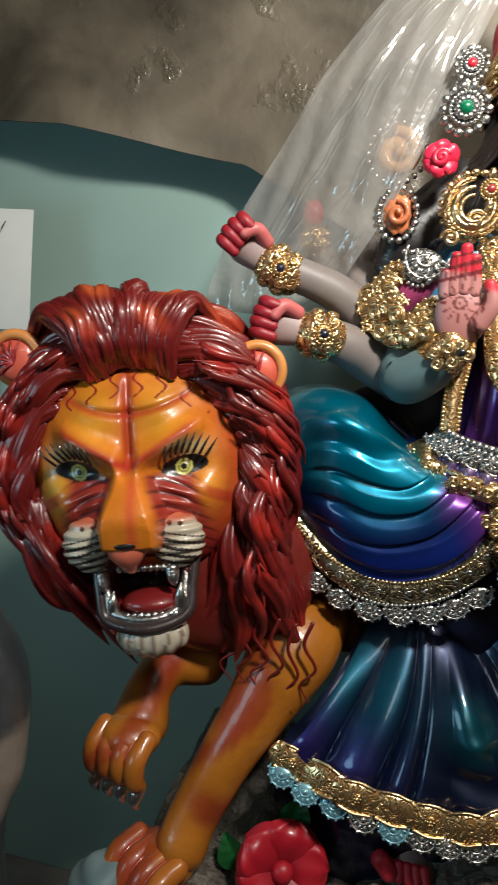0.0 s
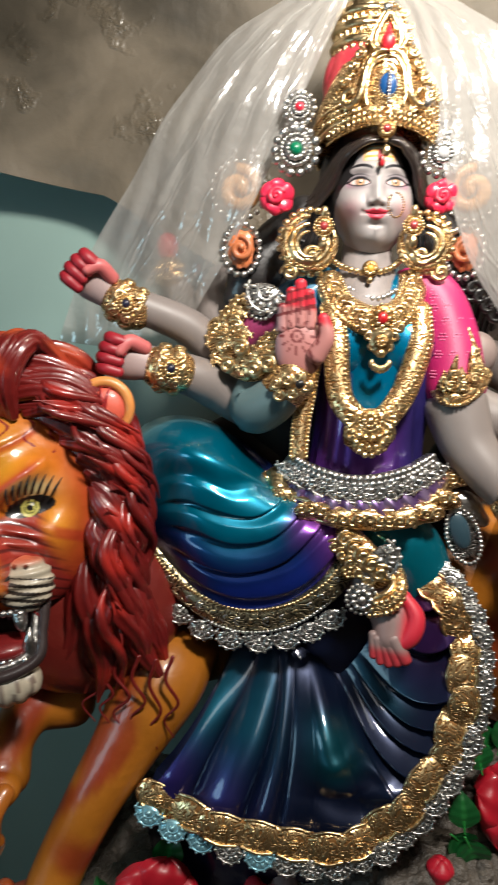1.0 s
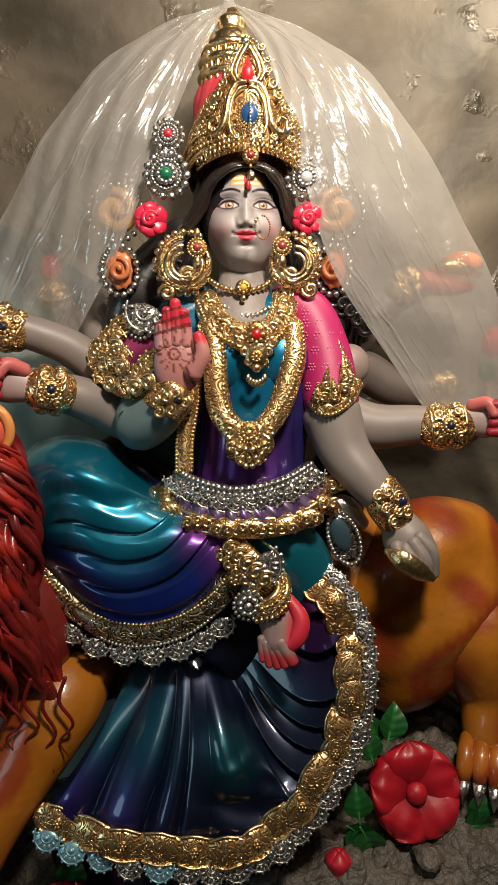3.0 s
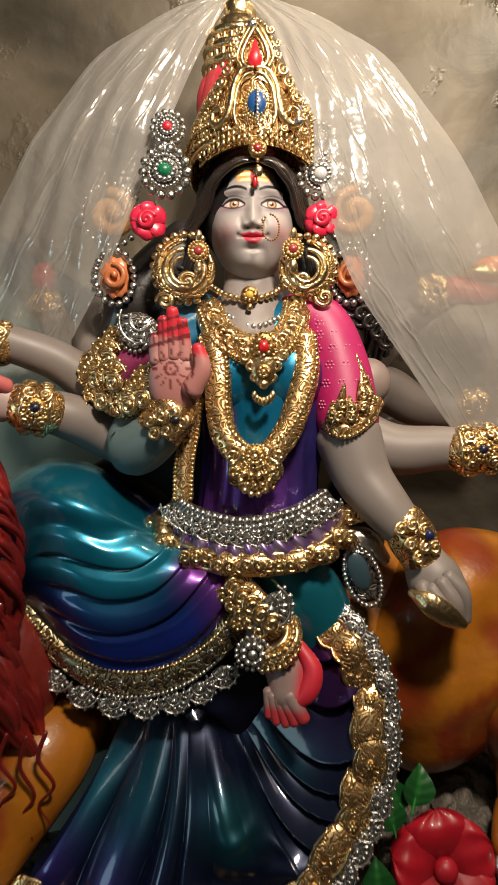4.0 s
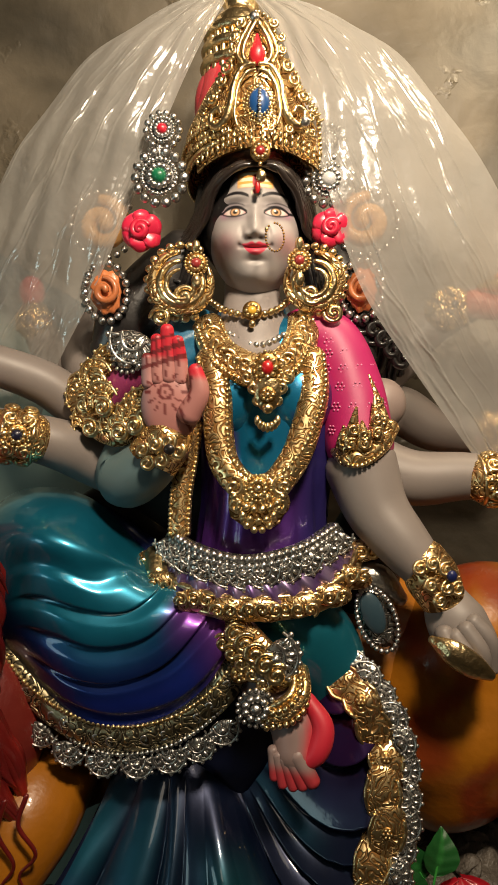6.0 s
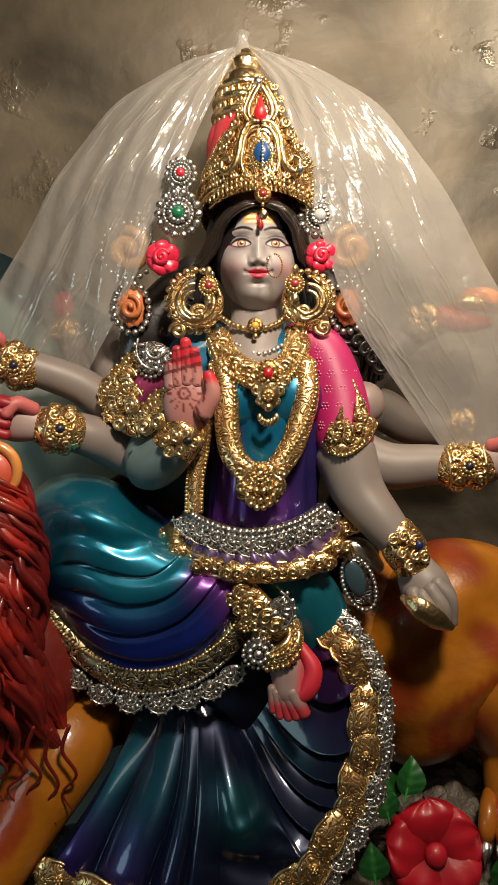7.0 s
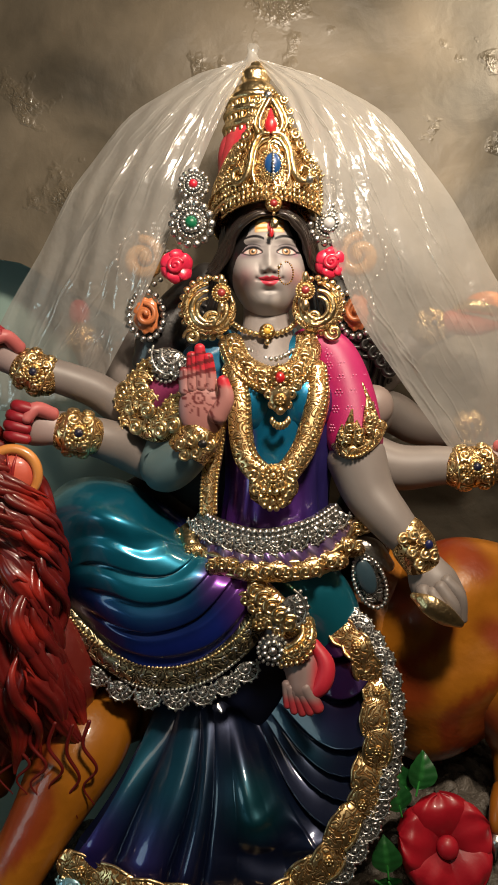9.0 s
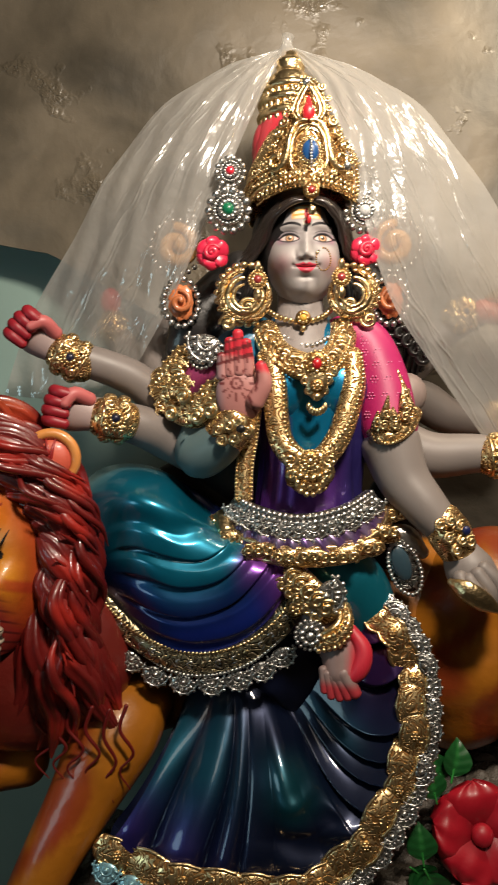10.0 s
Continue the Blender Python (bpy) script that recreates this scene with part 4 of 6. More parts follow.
g.ball((0.012, 0.895, 1.137), (0.0157, 0.0055, 0.0235), GOLD)
g.rosette((0.012, 0.888, 1.133), 0.0102, GOLD, 8)
g.ball((0.012, 0.890, 1.118), (0.0063, 0.0055, 0.0063), GOLD)
for k in range(7):
    a = radians(-150 + 20 * k)
    g.ball(((0.012, 0.889, 1.112)[0] + 0.013 * math.cos(a), (0.012, 0.889, 1.112)[1], (0.012, 0.889, 1.112)[2] + 0.015 * math.sin(a)), (0.0035, 0.0035, 0.006), GOLD, (1, 1, 1), 8, 6)
# long gold garland in a U, three strings on a flat band
LEFT = [(-0.055, 0.928, 1.176), (-0.046, 0.909, 1.136), (-0.043, 0.897, 1.090), (-0.036, 0.889, 1.056), (-0.016, 0.880, 1.033), (0.002, 0.878, 1.028)]
RIGHT = [(0.062, 0.931, 1.176), (0.065, 0.912, 1.136), (0.056, 0.901, 1.098), (0.043, 0.892, 1.063), (0.022, 0.882, 1.035), (0.002, 0.878, 1.028)]
for side, s in ((LEFT, 1), (RIGHT, -1)):
    g.band(side, 0.034, 0.010, FILI, n=50)
    for o in (-0.014, -0.005, 0.005, 0.014):
        g.beads([arr(q) + [o * (1 - k / 6.5), -0.006, o * (0.1 + k / 5.0)] for k, q in enumerate(side)], 0.0032, GOLD, gap=1.9)
g.ball((0.002, 0.880, 1.014), (0.0345, 0.0071, 0.0313), FILI, shape=lambda p: 0.002 * np.sin(p[..., 0] * 380))
g.rosette((0.002, 0.870, 1.032), 0.0149, GOLD, 10)
for k, (w, zz0) in enumerate(((40, 796), (34, 812), (26, 826))):
    c = arr(((0.002, 0.955, 1.622)[0], (0.002, 0.870, 1.015)[1], (0.002, 0.870, 1.015)[2] - (zz0 - 800) * U))
    g.beads([c + [-w * U, 0, 0.012], c + [-w * 0.6 * U, -0.002, -0.004], c + [0, -0.003, -0.009], c + [w * 0.6 * U, -0.002, -0.004], c + [w * U, 0, 0.012]], 0.0045, GOLD, gap=1.7)
for dx, dz, s in ((-34, 8, -1), (34, 8, 1), (-30, -16, -1), (30, -16, 1), (-14, -10, 1), (14, -10, -1)):
    g.curl(((0.002, 0.871, 1.027)[0] + dx * U, (0.002, 0.871, 1.027)[1], (0.002, 0.871, 1.027)[2] + dz * U), 0.011, GOLD, 1.4, 90, s, 0.28)
# gilt edge of the bodice
EDGE = [(-0.078, 0.937, 1.096), (-0.083, 0.926, 1.056), (-0.089, 0.915, 1.016), (-0.090, 0.904, 0.974)]
g.band(EDGE, 0.026, 0.012, FILI, n=30)
for o in (-0.011, 0.0, 0.011):
    g.beads([arr(q) + [o, -0.007, 0] for q in EDGE], 0.0026, GOLD, gap=2.0)

# silver belt, violet peplum and its gilt hem
BELT = [(-0.100, 0.917, 0.959), (-0.076, 0.886, 0.952), (-0.032, 0.865, 0.944), (0.007, 0.860, 0.945), (0.053, 0.871, 0.956), (0.089, 0.904, 0.970)]
g.band(BELT, 0.034, 0.010, LACE)
for o in (0.014, 0.006):
    g.beads([arr(q) + [0, -0.010, o] for q in BELT], 0.0046, SILVER, gap=1.7)
for k, q in enumerate(curve(BELT, 11)):
    g.scallop(q + [0, -0.009, 0.004], (0, 0, -1), 0.024, SILVER)
PEP = [(-0.120, 0.924, 0.936), (-0.094, 0.881, 0.914), (-0.039, 0.854, 0.905), (0.007, 0.849, 0.905), (0.057, 0.857, 0.909), (0.098, 0.882, 0.922), (0.121, 0.926, 0.948)]
top, low = curve(BELT, 90), curve(PEP, 90)
w = np.linspace(0, 1, 24)[None, :, None]
p = top[:, None] * (1 - w) + low[:, None] * w
p[..., 1] -= (0.010 * np.sin(w[..., 0] * 3.1)) + 0.005 * np.sin(np.linspace(0, 80, 90))[:, None] * w[..., 0]
g.grid(p, PEARL, lambda p: blend(np.broadcast_to(arr((0.12, 0.06, 0.20)), p.shape), (0.22, 0.16, 0.28), 0.5 + 0.5 * np.sin(p[..., 0] * 260)))
for k, q in enumerate(curve(PEP, 9)):
    a = 0.5 * math.sin(k * 2.1)
    g.ball(q + [0, -0.004, 0], (0.026, 0.010, 0.014), FILI, (1, 1, 1), 16, 10, np.array(Euler((0, a * 0.5, 0)).to_matrix()))
    for o in (-0.014, 0, 0.014):
        g.curl(q + [o, -0.015, 0.002 * k % 0.005], 0.008, GOLD, 1.2, 60 * k, 1 if o > 0 else -1, 0.32)
g.tube([arr(q) + [0, -0.002, -0.010] for q in PEP], 0.005, GOLD, seg=8, n=80)
g.tube([arr(q) + [0, -0.002, 0.011] for q in PEP], 0.004, GOLD, seg=8, n=80)
g.tube([(-0.122, 0.920, 0.941), (-0.115, 0.898, 0.926), (-0.103, 0.890, 0.908)], 0.0141, GOLD, n=14)


# draped thigh: a loft over the fold lines that sweep from the hip round the knee
FOLDS = [
    [(-0.3518, 0.9900, 0.8604), (-0.3625, 0.9850, 0.9480), (-0.3285, 0.9850, 0.9972), (-0.2718, 0.9800, 1.0130), (-0.2105, 0.9700, 0.9998), (-0.1552, 0.9550, 0.9549), (-0.1180, 0.9400, 0.9198)],
    [(-0.3333, 0.9300, 0.8788), (-0.3315, 0.9250, 0.9613), (-0.2966, 0.9150, 1.0009), (-0.2505, 0.9100, 1.0116), (-0.1985, 0.9050, 0.9962), (-0.1574, 0.9100, 0.9566), (-0.1186, 0.9200, 0.9233)],
    [(-0.3204, 0.8950, 0.8896), (-0.2996, 0.8800, 0.9551), (-0.2656, 0.8660, 0.9822), (-0.2290, 0.8580, 0.9878), (-0.1885, 0.8580, 0.9739), (-0.1551, 0.8700, 0.9522), (-0.1207, 0.9000, 0.9253)],
    [(-0.3155, 0.8900, 0.8870), (-0.2828, 0.8700, 0.9336), (-0.2482, 0.8560, 0.9507), (-0.2169, 0.8490, 0.9526), (-0.1823, 0.8500, 0.9407), (-0.1519, 0.8640, 0.9395), (-0.1196, 0.8920, 0.9241)],
    [(-0.3103, 0.8880, 0.8769), (-0.2732, 0.8660, 0.9051), (-0.2343, 0.8520, 0.9157), (-0.1942, 0.8450, 0.9101), (-0.1520, 0.8480, 0.9062), (-0.1246, 0.8600, 0.9154), (-0.1075, 0.8850, 0.9244)],
    [(-0.3037, 0.8860, 0.8643), (-0.2637, 0.8630, 0.8787), (-0.2222, 0.8490, 0.8804), (-0.1777, 0.8420, 0.8735), (-0.1306, 0.8450, 0.8822), (-0.0995, 0.8560, 0.9024), (-0.0866, 0.8820, 0.9172)],
    [(-0.2961, 0.8860, 0.8494), (-0.2550, 0.8620, 0.8501), (-0.2124, 0.8480, 0.8378), (-0.1644, 0.8400, 0.8349), (-0.1138, 0.8420, 0.8518), (-0.0762, 0.8520, 0.8880), (-0.0628, 0.8800, 0.9074)],
    [(-0.2893, 0.8880, 0.8320), (-0.2485, 0.8640, 0.8249), (-0.2023, 0.8480, 0.8106), (-0.1528, 0.8410, 0.8107), (-0.0927, 0.8420, 0.8346), (-0.0502, 0.8520, 0.8770), (-0.0343, 0.8760, 0.8949)],
    [(-0.2825, 0.9000, 0.8081), (-0.2428, 0.8740, 0.7912), (-0.1962, 0.8580, 0.7739), (-0.1448, 0.8520, 0.7705), (-0.0818, 0.8500, 0.7930), (-0.0353, 0.8560, 0.8391), (-0.0204, 0.8780, 0.8717)],
    [(-0.2853, 0.9400, 0.7878), (-0.2488, 0.9300, 0.7656), (-0.2043, 0.9200, 0.7474), (-0.1537, 0.9200, 0.7426), (-0.0927, 0.9200, 0.7641), (-0.0437, 0.9200, 0.8129), (-0.0272, 0.9300, 0.8508)],
]
NS, NF = 110, 190
rows = np.stack([curve(q, NS) for q in FOLDS])
p = np.stack([curve(rows[:, k], NF) for k in range(NS)], 1)
fv = np.linspace(0, len(FOLDS) - 1, NF)[:, None]
fs = np.linspace(0, 1, NS)[None]
cell = (fv - 3.05 + 0.12 * np.sin(fs * 6)) * 0.86
q = cell - np.floor(cell)
swell = np.sqrt(np.clip(1 - (2 * q - 1.15) ** 2 / 1.4, 0, 1)) * step(0, 0.30, q) * step(1.0, 0.80, q)
hold = step(-0.05, 0.12, cell) * step(4.6, 4.3, cell) * step(0.08, 0.42, fs - 0.012 * np.sin(fv * 4)) * (1 - 0.45 * step(0.9, 1.0, fs))
p += np.array([0.12, -1.0, -0.35]) * (0.0085 * swell * hold)[..., None]
p[..., 1] -= 0.013 * np.exp(-((fv - 2.2) / 0.9) ** 2) * np.exp(-((fs - 0.50) / 0.24) ** 2)


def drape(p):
    # airbrushed turquoise, navy and violet
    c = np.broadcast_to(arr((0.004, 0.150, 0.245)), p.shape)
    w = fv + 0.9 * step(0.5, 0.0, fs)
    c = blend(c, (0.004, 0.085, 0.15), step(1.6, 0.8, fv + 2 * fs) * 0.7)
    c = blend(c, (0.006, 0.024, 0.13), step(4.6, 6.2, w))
    # shade at the left end, put into the colour
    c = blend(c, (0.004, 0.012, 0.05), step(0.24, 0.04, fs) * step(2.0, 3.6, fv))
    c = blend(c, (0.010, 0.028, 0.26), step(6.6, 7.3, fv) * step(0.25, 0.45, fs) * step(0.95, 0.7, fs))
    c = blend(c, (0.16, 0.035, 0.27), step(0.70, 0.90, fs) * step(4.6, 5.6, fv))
    return c


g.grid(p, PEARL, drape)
g.tube([(-0.262, 0.985, 0.942), (-0.225, 0.975, 0.920), (-0.150, 0.965, 0.870), (-0.060, 0.955, 0.850)], [0.060, 0.075, 0.075, 0.050], PEARL, NAVY, 30, 20, 0.6)
# shin side that hangs from the knee
g.tube([(-0.267, 0.962, 0.914), (-0.264, 0.942, 0.850), (-0.228, 0.923, 0.786), (-0.151, 0.913, 0.747)], [0.0392, 0.0470, 0.0407, 0.0313], PEARL, NAVY, 32, 30, 0.7)
# far thigh under the peplum
g.tube([(-0.001, 0.925, 0.872), (0.048, 0.908, 0.856), (0.081, 0.906, 0.810), (0.082, 0.909, 0.757)], [0.0548, 0.0564, 0.0486, 0.0313], PEARL,
       lambda p: blend(np.broadcast_to(arr((0.008, 0.17, 0.24)), p.shape), NAVY, step(0.80, 0.74, p[..., 2])), 32, 30, 0.7)


# pleated skirt: two fans, with the calf showing as a smooth swell between them
HEM = [(0.0914, 0.8960, 0.8070), (0.1179, 0.8820, 0.7854), (0.1386, 0.8680, 0.7425), (0.1412, 0.8500, 0.6921), (0.1325, 0.8350, 0.6411), (0.1114, 0.8200, 0.5909), (0.0751, 0.8050, 0.5396), (0.0301, 0.7920, 0.5012),
       (-0.0265, 0.7800, 0.4830), (-0.0932, 0.7760, 0.4871), (-0.1548, 0.7800, 0.4931), (-0.2179, 0.7880, 0.5028), (-0.2719, 0.8000, 0.5218)]
LAP = [(0.0580, 0.9120, 0.7982), (0.0412, 0.9000, 0.7594), (0.0231, 0.8950, 0.7221), (0.0098, 0.8930, 0.6965), (-0.0018, 0.8920, 0.6792), (-0.0118, 0.8920, 0.6657), (-0.0219, 0.8920, 0.6611), (-0.0377, 0.8930, 0.6694),
       (-0.0587, 0.8960, 0.6856), (-0.0881, 0.9000, 0.7012), (-0.1138, 0.9050, 0.7075), (-0.1400, 0.9100, 0.7049), (-0.1665, 0.9150, 0.6977)]
NU, NV = 340, 70
hem, lap = curve(HEM, NU), curve(LAP, NU)
u, v = np.linspace(0, 1, NU)[:, None], np.linspace(0, 1, NV)[None]
p = lap[:, None] * (1 - v[..., None]) + hem[:, None] * v[..., None]
right, left = step(0.56, 0.46, u), step(0.70, 0.80, u)
p[..., 2] -= 0.026 * np.sin(np.pi * v) * right * step(0.0, 0.1, u)
p[..., 0] += 0.012 * np.sin(np.pi * v) * left
PH = u * 12.0 + 0.3 * np.sin(u * 17) + 0.12 * np.sin(v * 4 + u * 9)
saw = PH - np.floor(PH)
cusp = np.where(right > 0.5, np.sqrt(np.clip(saw, 0, 1)) * np.clip((1 - saw) * 6, 0, 1), np.abs(np.sin(np.pi * PH)) ** 0.7)
amp = 0.024 * right + 0.020 * left + 0.004
p[..., 1] -= amp * np.sin(np.pi * np.minimum(v, 0.9) * 0.62) * (cusp - 0.4) * (0.3 + v) * (1 - 0.5 * step(0.82, 0.97, v)) + 0.018 * np.sin(v * np.pi * 0.8)
p[..., 1] -= 0.030 * np.exp(-((u - 0.63) / 0.075) ** 2) * np.sin(np.pi * np.clip(v * 1.35, 0, 1)) + 0.006 * np.exp(-((v - 0.50 - 0.5 * (u - 0.6)) / 0.05) ** 2) * np.exp(-((u - 0.60) / 0.05) ** 2)
p[..., 1] += 0.003 * np.sin(v * 26 + u * 40) * np.exp(-((u - 0.60) / 0.10) ** 2) * step(0.5, 0.8, v)


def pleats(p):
    # tints follow the pleat height: lit crests and shaded folds put into the colour
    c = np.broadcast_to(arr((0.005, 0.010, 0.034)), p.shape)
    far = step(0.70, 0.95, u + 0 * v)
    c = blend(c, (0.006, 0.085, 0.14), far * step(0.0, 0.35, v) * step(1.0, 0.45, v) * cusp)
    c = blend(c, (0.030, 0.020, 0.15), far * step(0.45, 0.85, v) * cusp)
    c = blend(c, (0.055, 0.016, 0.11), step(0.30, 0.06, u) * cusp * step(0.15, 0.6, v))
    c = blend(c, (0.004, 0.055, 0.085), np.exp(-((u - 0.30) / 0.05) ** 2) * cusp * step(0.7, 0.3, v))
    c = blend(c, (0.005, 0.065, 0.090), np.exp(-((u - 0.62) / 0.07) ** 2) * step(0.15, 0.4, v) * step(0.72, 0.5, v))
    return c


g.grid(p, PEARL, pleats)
g.grid(p + [0, 0.05, 0], PEARL, (0.01, 0.015, 0.05))
g.grid(np.stack([p[:, -1], p[:, -1] + [0, 0.05, 0]]), PEARL, (0.01, 0.015, 0.05))
# back of the skirt and seat
g.tube([(-0.009, 0.944, 0.751), (-0.018, 0.920, 0.617), (-0.094, 0.888, 0.500), (-0.127, 0.868, 0.395)], [0.0940, 0.1175, 0.1488, 0.1684], PEARL, (0.01, 0.015, 0.05), 32, 24, 0.3)


def lace(pts, n, size, gold_w, way_from, lift=-0.017, tint=(1, 1, 1)):
    """A trim along the points: puckered gilt filigree blocks, one to a pleat, with scallop shells of silver outside them."""
    c = curve(pts, n * 4 + 1)
    m = arr(way_from)
    for k in range(n):
        q = c[4 * k + 2]
        t = unit(c[4 * k + 4] - c[4 * k])
        out = q - m
        out = unit(out - t * (out @ t))
        nrm = unit(np.cross(t, out))
        nrm = nrm if nrm[1] < 0 else -nrm
        tip = 0.20 * math.sin(k * 2.4)
        t2 = unit(t + nrm * tip)
        n2 = unit(nrm - t * tip)
        q = q + nrm * (abs(lift) + 0.004 * math.sin(k * 1.7)) + out * 0.004 * math.sin(k * 2.9)
        length = np.linalg.norm(c[4 * k + 4] - c[4 * k])
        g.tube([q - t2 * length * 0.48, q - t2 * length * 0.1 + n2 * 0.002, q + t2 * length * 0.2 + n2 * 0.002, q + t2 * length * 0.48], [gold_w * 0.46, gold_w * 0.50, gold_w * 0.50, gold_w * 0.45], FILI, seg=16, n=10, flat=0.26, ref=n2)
        for s in (-1, 1):
            g.tube([q + out * s * gold_w * 0.42 - t2 * length * 0.42 + n2 * gold_w * 0.08, q + out * s * gold_w * 0.50 + n2 * gold_w * 0.12, q + out * s * gold_w * 0.42 + t2 * length * 0.42 + n2 * gold_w * 0.08], gold_w * 0.06, GOLD, seg=6, n=8)
        if k % 2:
            g.rosette(q + n2 * gold_w * 0.17, gold_w * 0.20, GOLD, 6, normal=n2, rim=False)
    count = int(n * 1.45)
    c = curve(pts, count * 4 + 1)
    for k in range(count):
        q = c[4 * k + 2]
        t = unit(c[4 * k + 4] - c[4 * k])
        out = q - m
        out = unit(out - t * (out @ t))
        nrm = unit(np.cross(t, out))
        nrm = nrm if nrm[1] < 0 else -nrm
        o = q + nrm * (abs(lift) + gold_w * 0.08 * math.sin(k * 2.2)) + out * gold_w * 0.46
        blue = tint != (1, 1, 1) and k % 4 != 1
        g.scallop(o, out + t * 0.2 * math.sin(k * 1.3), size * (0.74 + 0.06 * math.sin(k * 3.1)), PEARL if blue else SILVER, nrm, 7, tint if blue else (1, 1, 1))


MID = (-0.049, 0.867, 0.708)
lace(HEM[:10], 14, 0.030, 0.038, MID)
lace(HEM[9:], 4, 0.031, 0.038, MID, tint=(0.26, 0.48, 0.56))

# embroidered border under the draped thigh
BORDER = [(-0.3154, 0.9050, 0.8570), (-0.2825, 0.8850, 0.8140), (-0.2399, 0.8680, 0.7797), (-0.1938, 0.8560, 0.7584), (-0.1446, 0.8490, 0.7540), (-0.0902, 0.8460, 0.7689), (-0.0460, 0.8480, 0.8005), (-0.0228, 0.8520, 0.8327)]
g.band(BORDER, 0.034, 0.010, ANTIQUE, n=80)
for o, r in ((-0.017, 0.0028), (0.015, 0.0028), (-0.010, 0.0016)):
    g.beads([arr(q) + [-0.5 * o * (k < 3), -0.006, o] for k, q in enumerate(BORDER)], r, GOLD if o > 0 else SILVER, gap=2.0)
for k, q in enumerate(curve(BORDER, 20)[2:]):
    g.curl(q + [0, -0.007, 0], 0.0085, GOLD if k % 3 == 0 else SILVER, 1.4, 90, 1 if k % 2 else -1, 0.22)
for q, w in zip(curve([(-0.3007, 0.8900, 0.8077), (-0.2701, 0.8740, 0.7727), (-0.2353, 0.8620, 0.7494), (-0.1938, 0.8530, 0.7335), (-0.1477, 0.8460, 0.7310), (-0.1058, 0.8430, 0.7378), (-0.0692, 0.8430, 0.7519), (-0.0383, 0.8450, 0.7730)], 9), np.linspace(-0.9, 0.45, 9)):
    g.scallop(q, (w, 0, -1), 0.0235, SILVER, ribs=7)
# end of the border with a large rosette, foot with anklet
g.band([(-0.022, 0.855, 0.874), (-0.001, 0.839, 0.857), (0.022, 0.835, 0.837)], 0.046, 0.008, FILI, n=20)
for q in curve([(-0.022, 0.842, 0.878), (-0.001, 0.826, 0.862), (0.022, 0.822, 0.842)], 5):
    g.curl(q, 0.012, GOLD, 1.4, 40, 1, 0.32)
    g.curl(q + [-0.014, 0.004, -0.012], 0.010, GOLD, 1.4, 140, -1, 0.32)
g.scallop((0.016, 0.830, 0.862), (0.7, 0, -0.5), 0.0329, SILVER, ribs=9)
for c in ((-0.012, 0.837, 0.868), (-0.001, 0.828, 0.849), (-0.016, 0.831, 0.838)):
    g.rosette(c, 0.0118, GOLD, 7)
g.rosette((0.001, 0.818, 0.808), 0.0204, SILVER, 9)
g.tube([(-0.001, 0.873, 0.823), (0.030, 0.854, 0.797), (0.045, 0.841, 0.778), (0.045, 0.825, 0.754)], [0.0282, 0.0282, 0.0313, 0.0251], SKIN,
       lambda p: blend(np.broadcast_to(arr((0.22, 0.15, 0.14)), p.shape), (0.50, 0.02, 0.04), step(0.045, 0.062, p[..., 0] + (0.78 - p[..., 2]) * 0.15)), 26, 30, 0.8)
g.tube([(0.049, 0.849, 0.835), (0.050, 0.824, 0.821), (0.035, 0.816, 0.805), (0.008, 0.823, 0.794)], 0.0085, FILI, n=24)
for o in (-0.006, 0.001, 0.008):
    g.beads([arr(q) + [o * 0.5, -0.006, -o] for q in ((0.049, 0.849, 0.835), (0.050, 0.824, 0.821), (0.035, 0.816, 0.805), (0.008, 0.823, 0.794))], 0.0036, GOLD, gap=1.8)
g.tube([(0.038, 0.850, 0.839), (0.040, 0.825, 0.826), (0.026, 0.817, 0.814), (0.005, 0.825, 0.803)], 0.0047, GOLD, n=24)
g.tube([(0.056, 0.833, 0.810), (0.071, 0.823, 0.786), (0.065, 0.816, 0.762), (0.048, 0.814, 0.747)], [0.0078, 0.0118, 0.0125, 0.0078], SKIN, (0.50, 0.02, 0.04), n=18)
TOES = (0.36, 0.03, 0.04)
for a, b, r in (((0.044, 0.815, 0.758), (0.060, 0.808, 0.733), 0.0105), ((0.038, 0.815, 0.754), (0.050, 0.809, 0.728), 0.0085), ((0.031, 0.817, 0.753), (0.040, 0.811, 0.725), 0.0075),
                ((0.024, 0.819, 0.755), (0.029, 0.813, 0.726), 0.0070), ((0.019, 0.822, 0.759), (0.020, 0.816, 0.732), 0.0065)):
    g.tube([a, b], [r, r * 0.8], SKIN, lambda p: blend(np.broadcast_to(arr((0.24, 0.17, 0.16)), p.shape), TOES, step(0.752, 0.738, p[..., 2])), 12, 12)
# tassel disc at the hip
g.ball((0.140, 0.908, 0.873), (0.0235, 0.0110, 0.0376), LACE, turn=np.array(Euler((0, -0.35, 0)).to_matrix()))
g.ball((0.133, 0.897, 0.882), (0.0133, 0.0063, 0.0266), GLOSS, (0.03, 0.06, 0.08), turn=np.array(Euler((0, -0.35, 0)).to_matrix()))
g.beads([arr((0.138, 0.895, 0.875)) + [0.022 * math.cos(k * 0.3) + 0.010 * -math.sin(k * 0.3), 0, 0.038 * math.sin(k * 0.3)] for k in range(22)], 0.0032, SILVER, gap=1.9)
g.tube([(0.115, 0.927, 0.919), (0.144, 0.926, 0.915), (0.169, 0.923, 0.890)], [0.0110, 0.0157, 0.0094], SILVER, n=16)
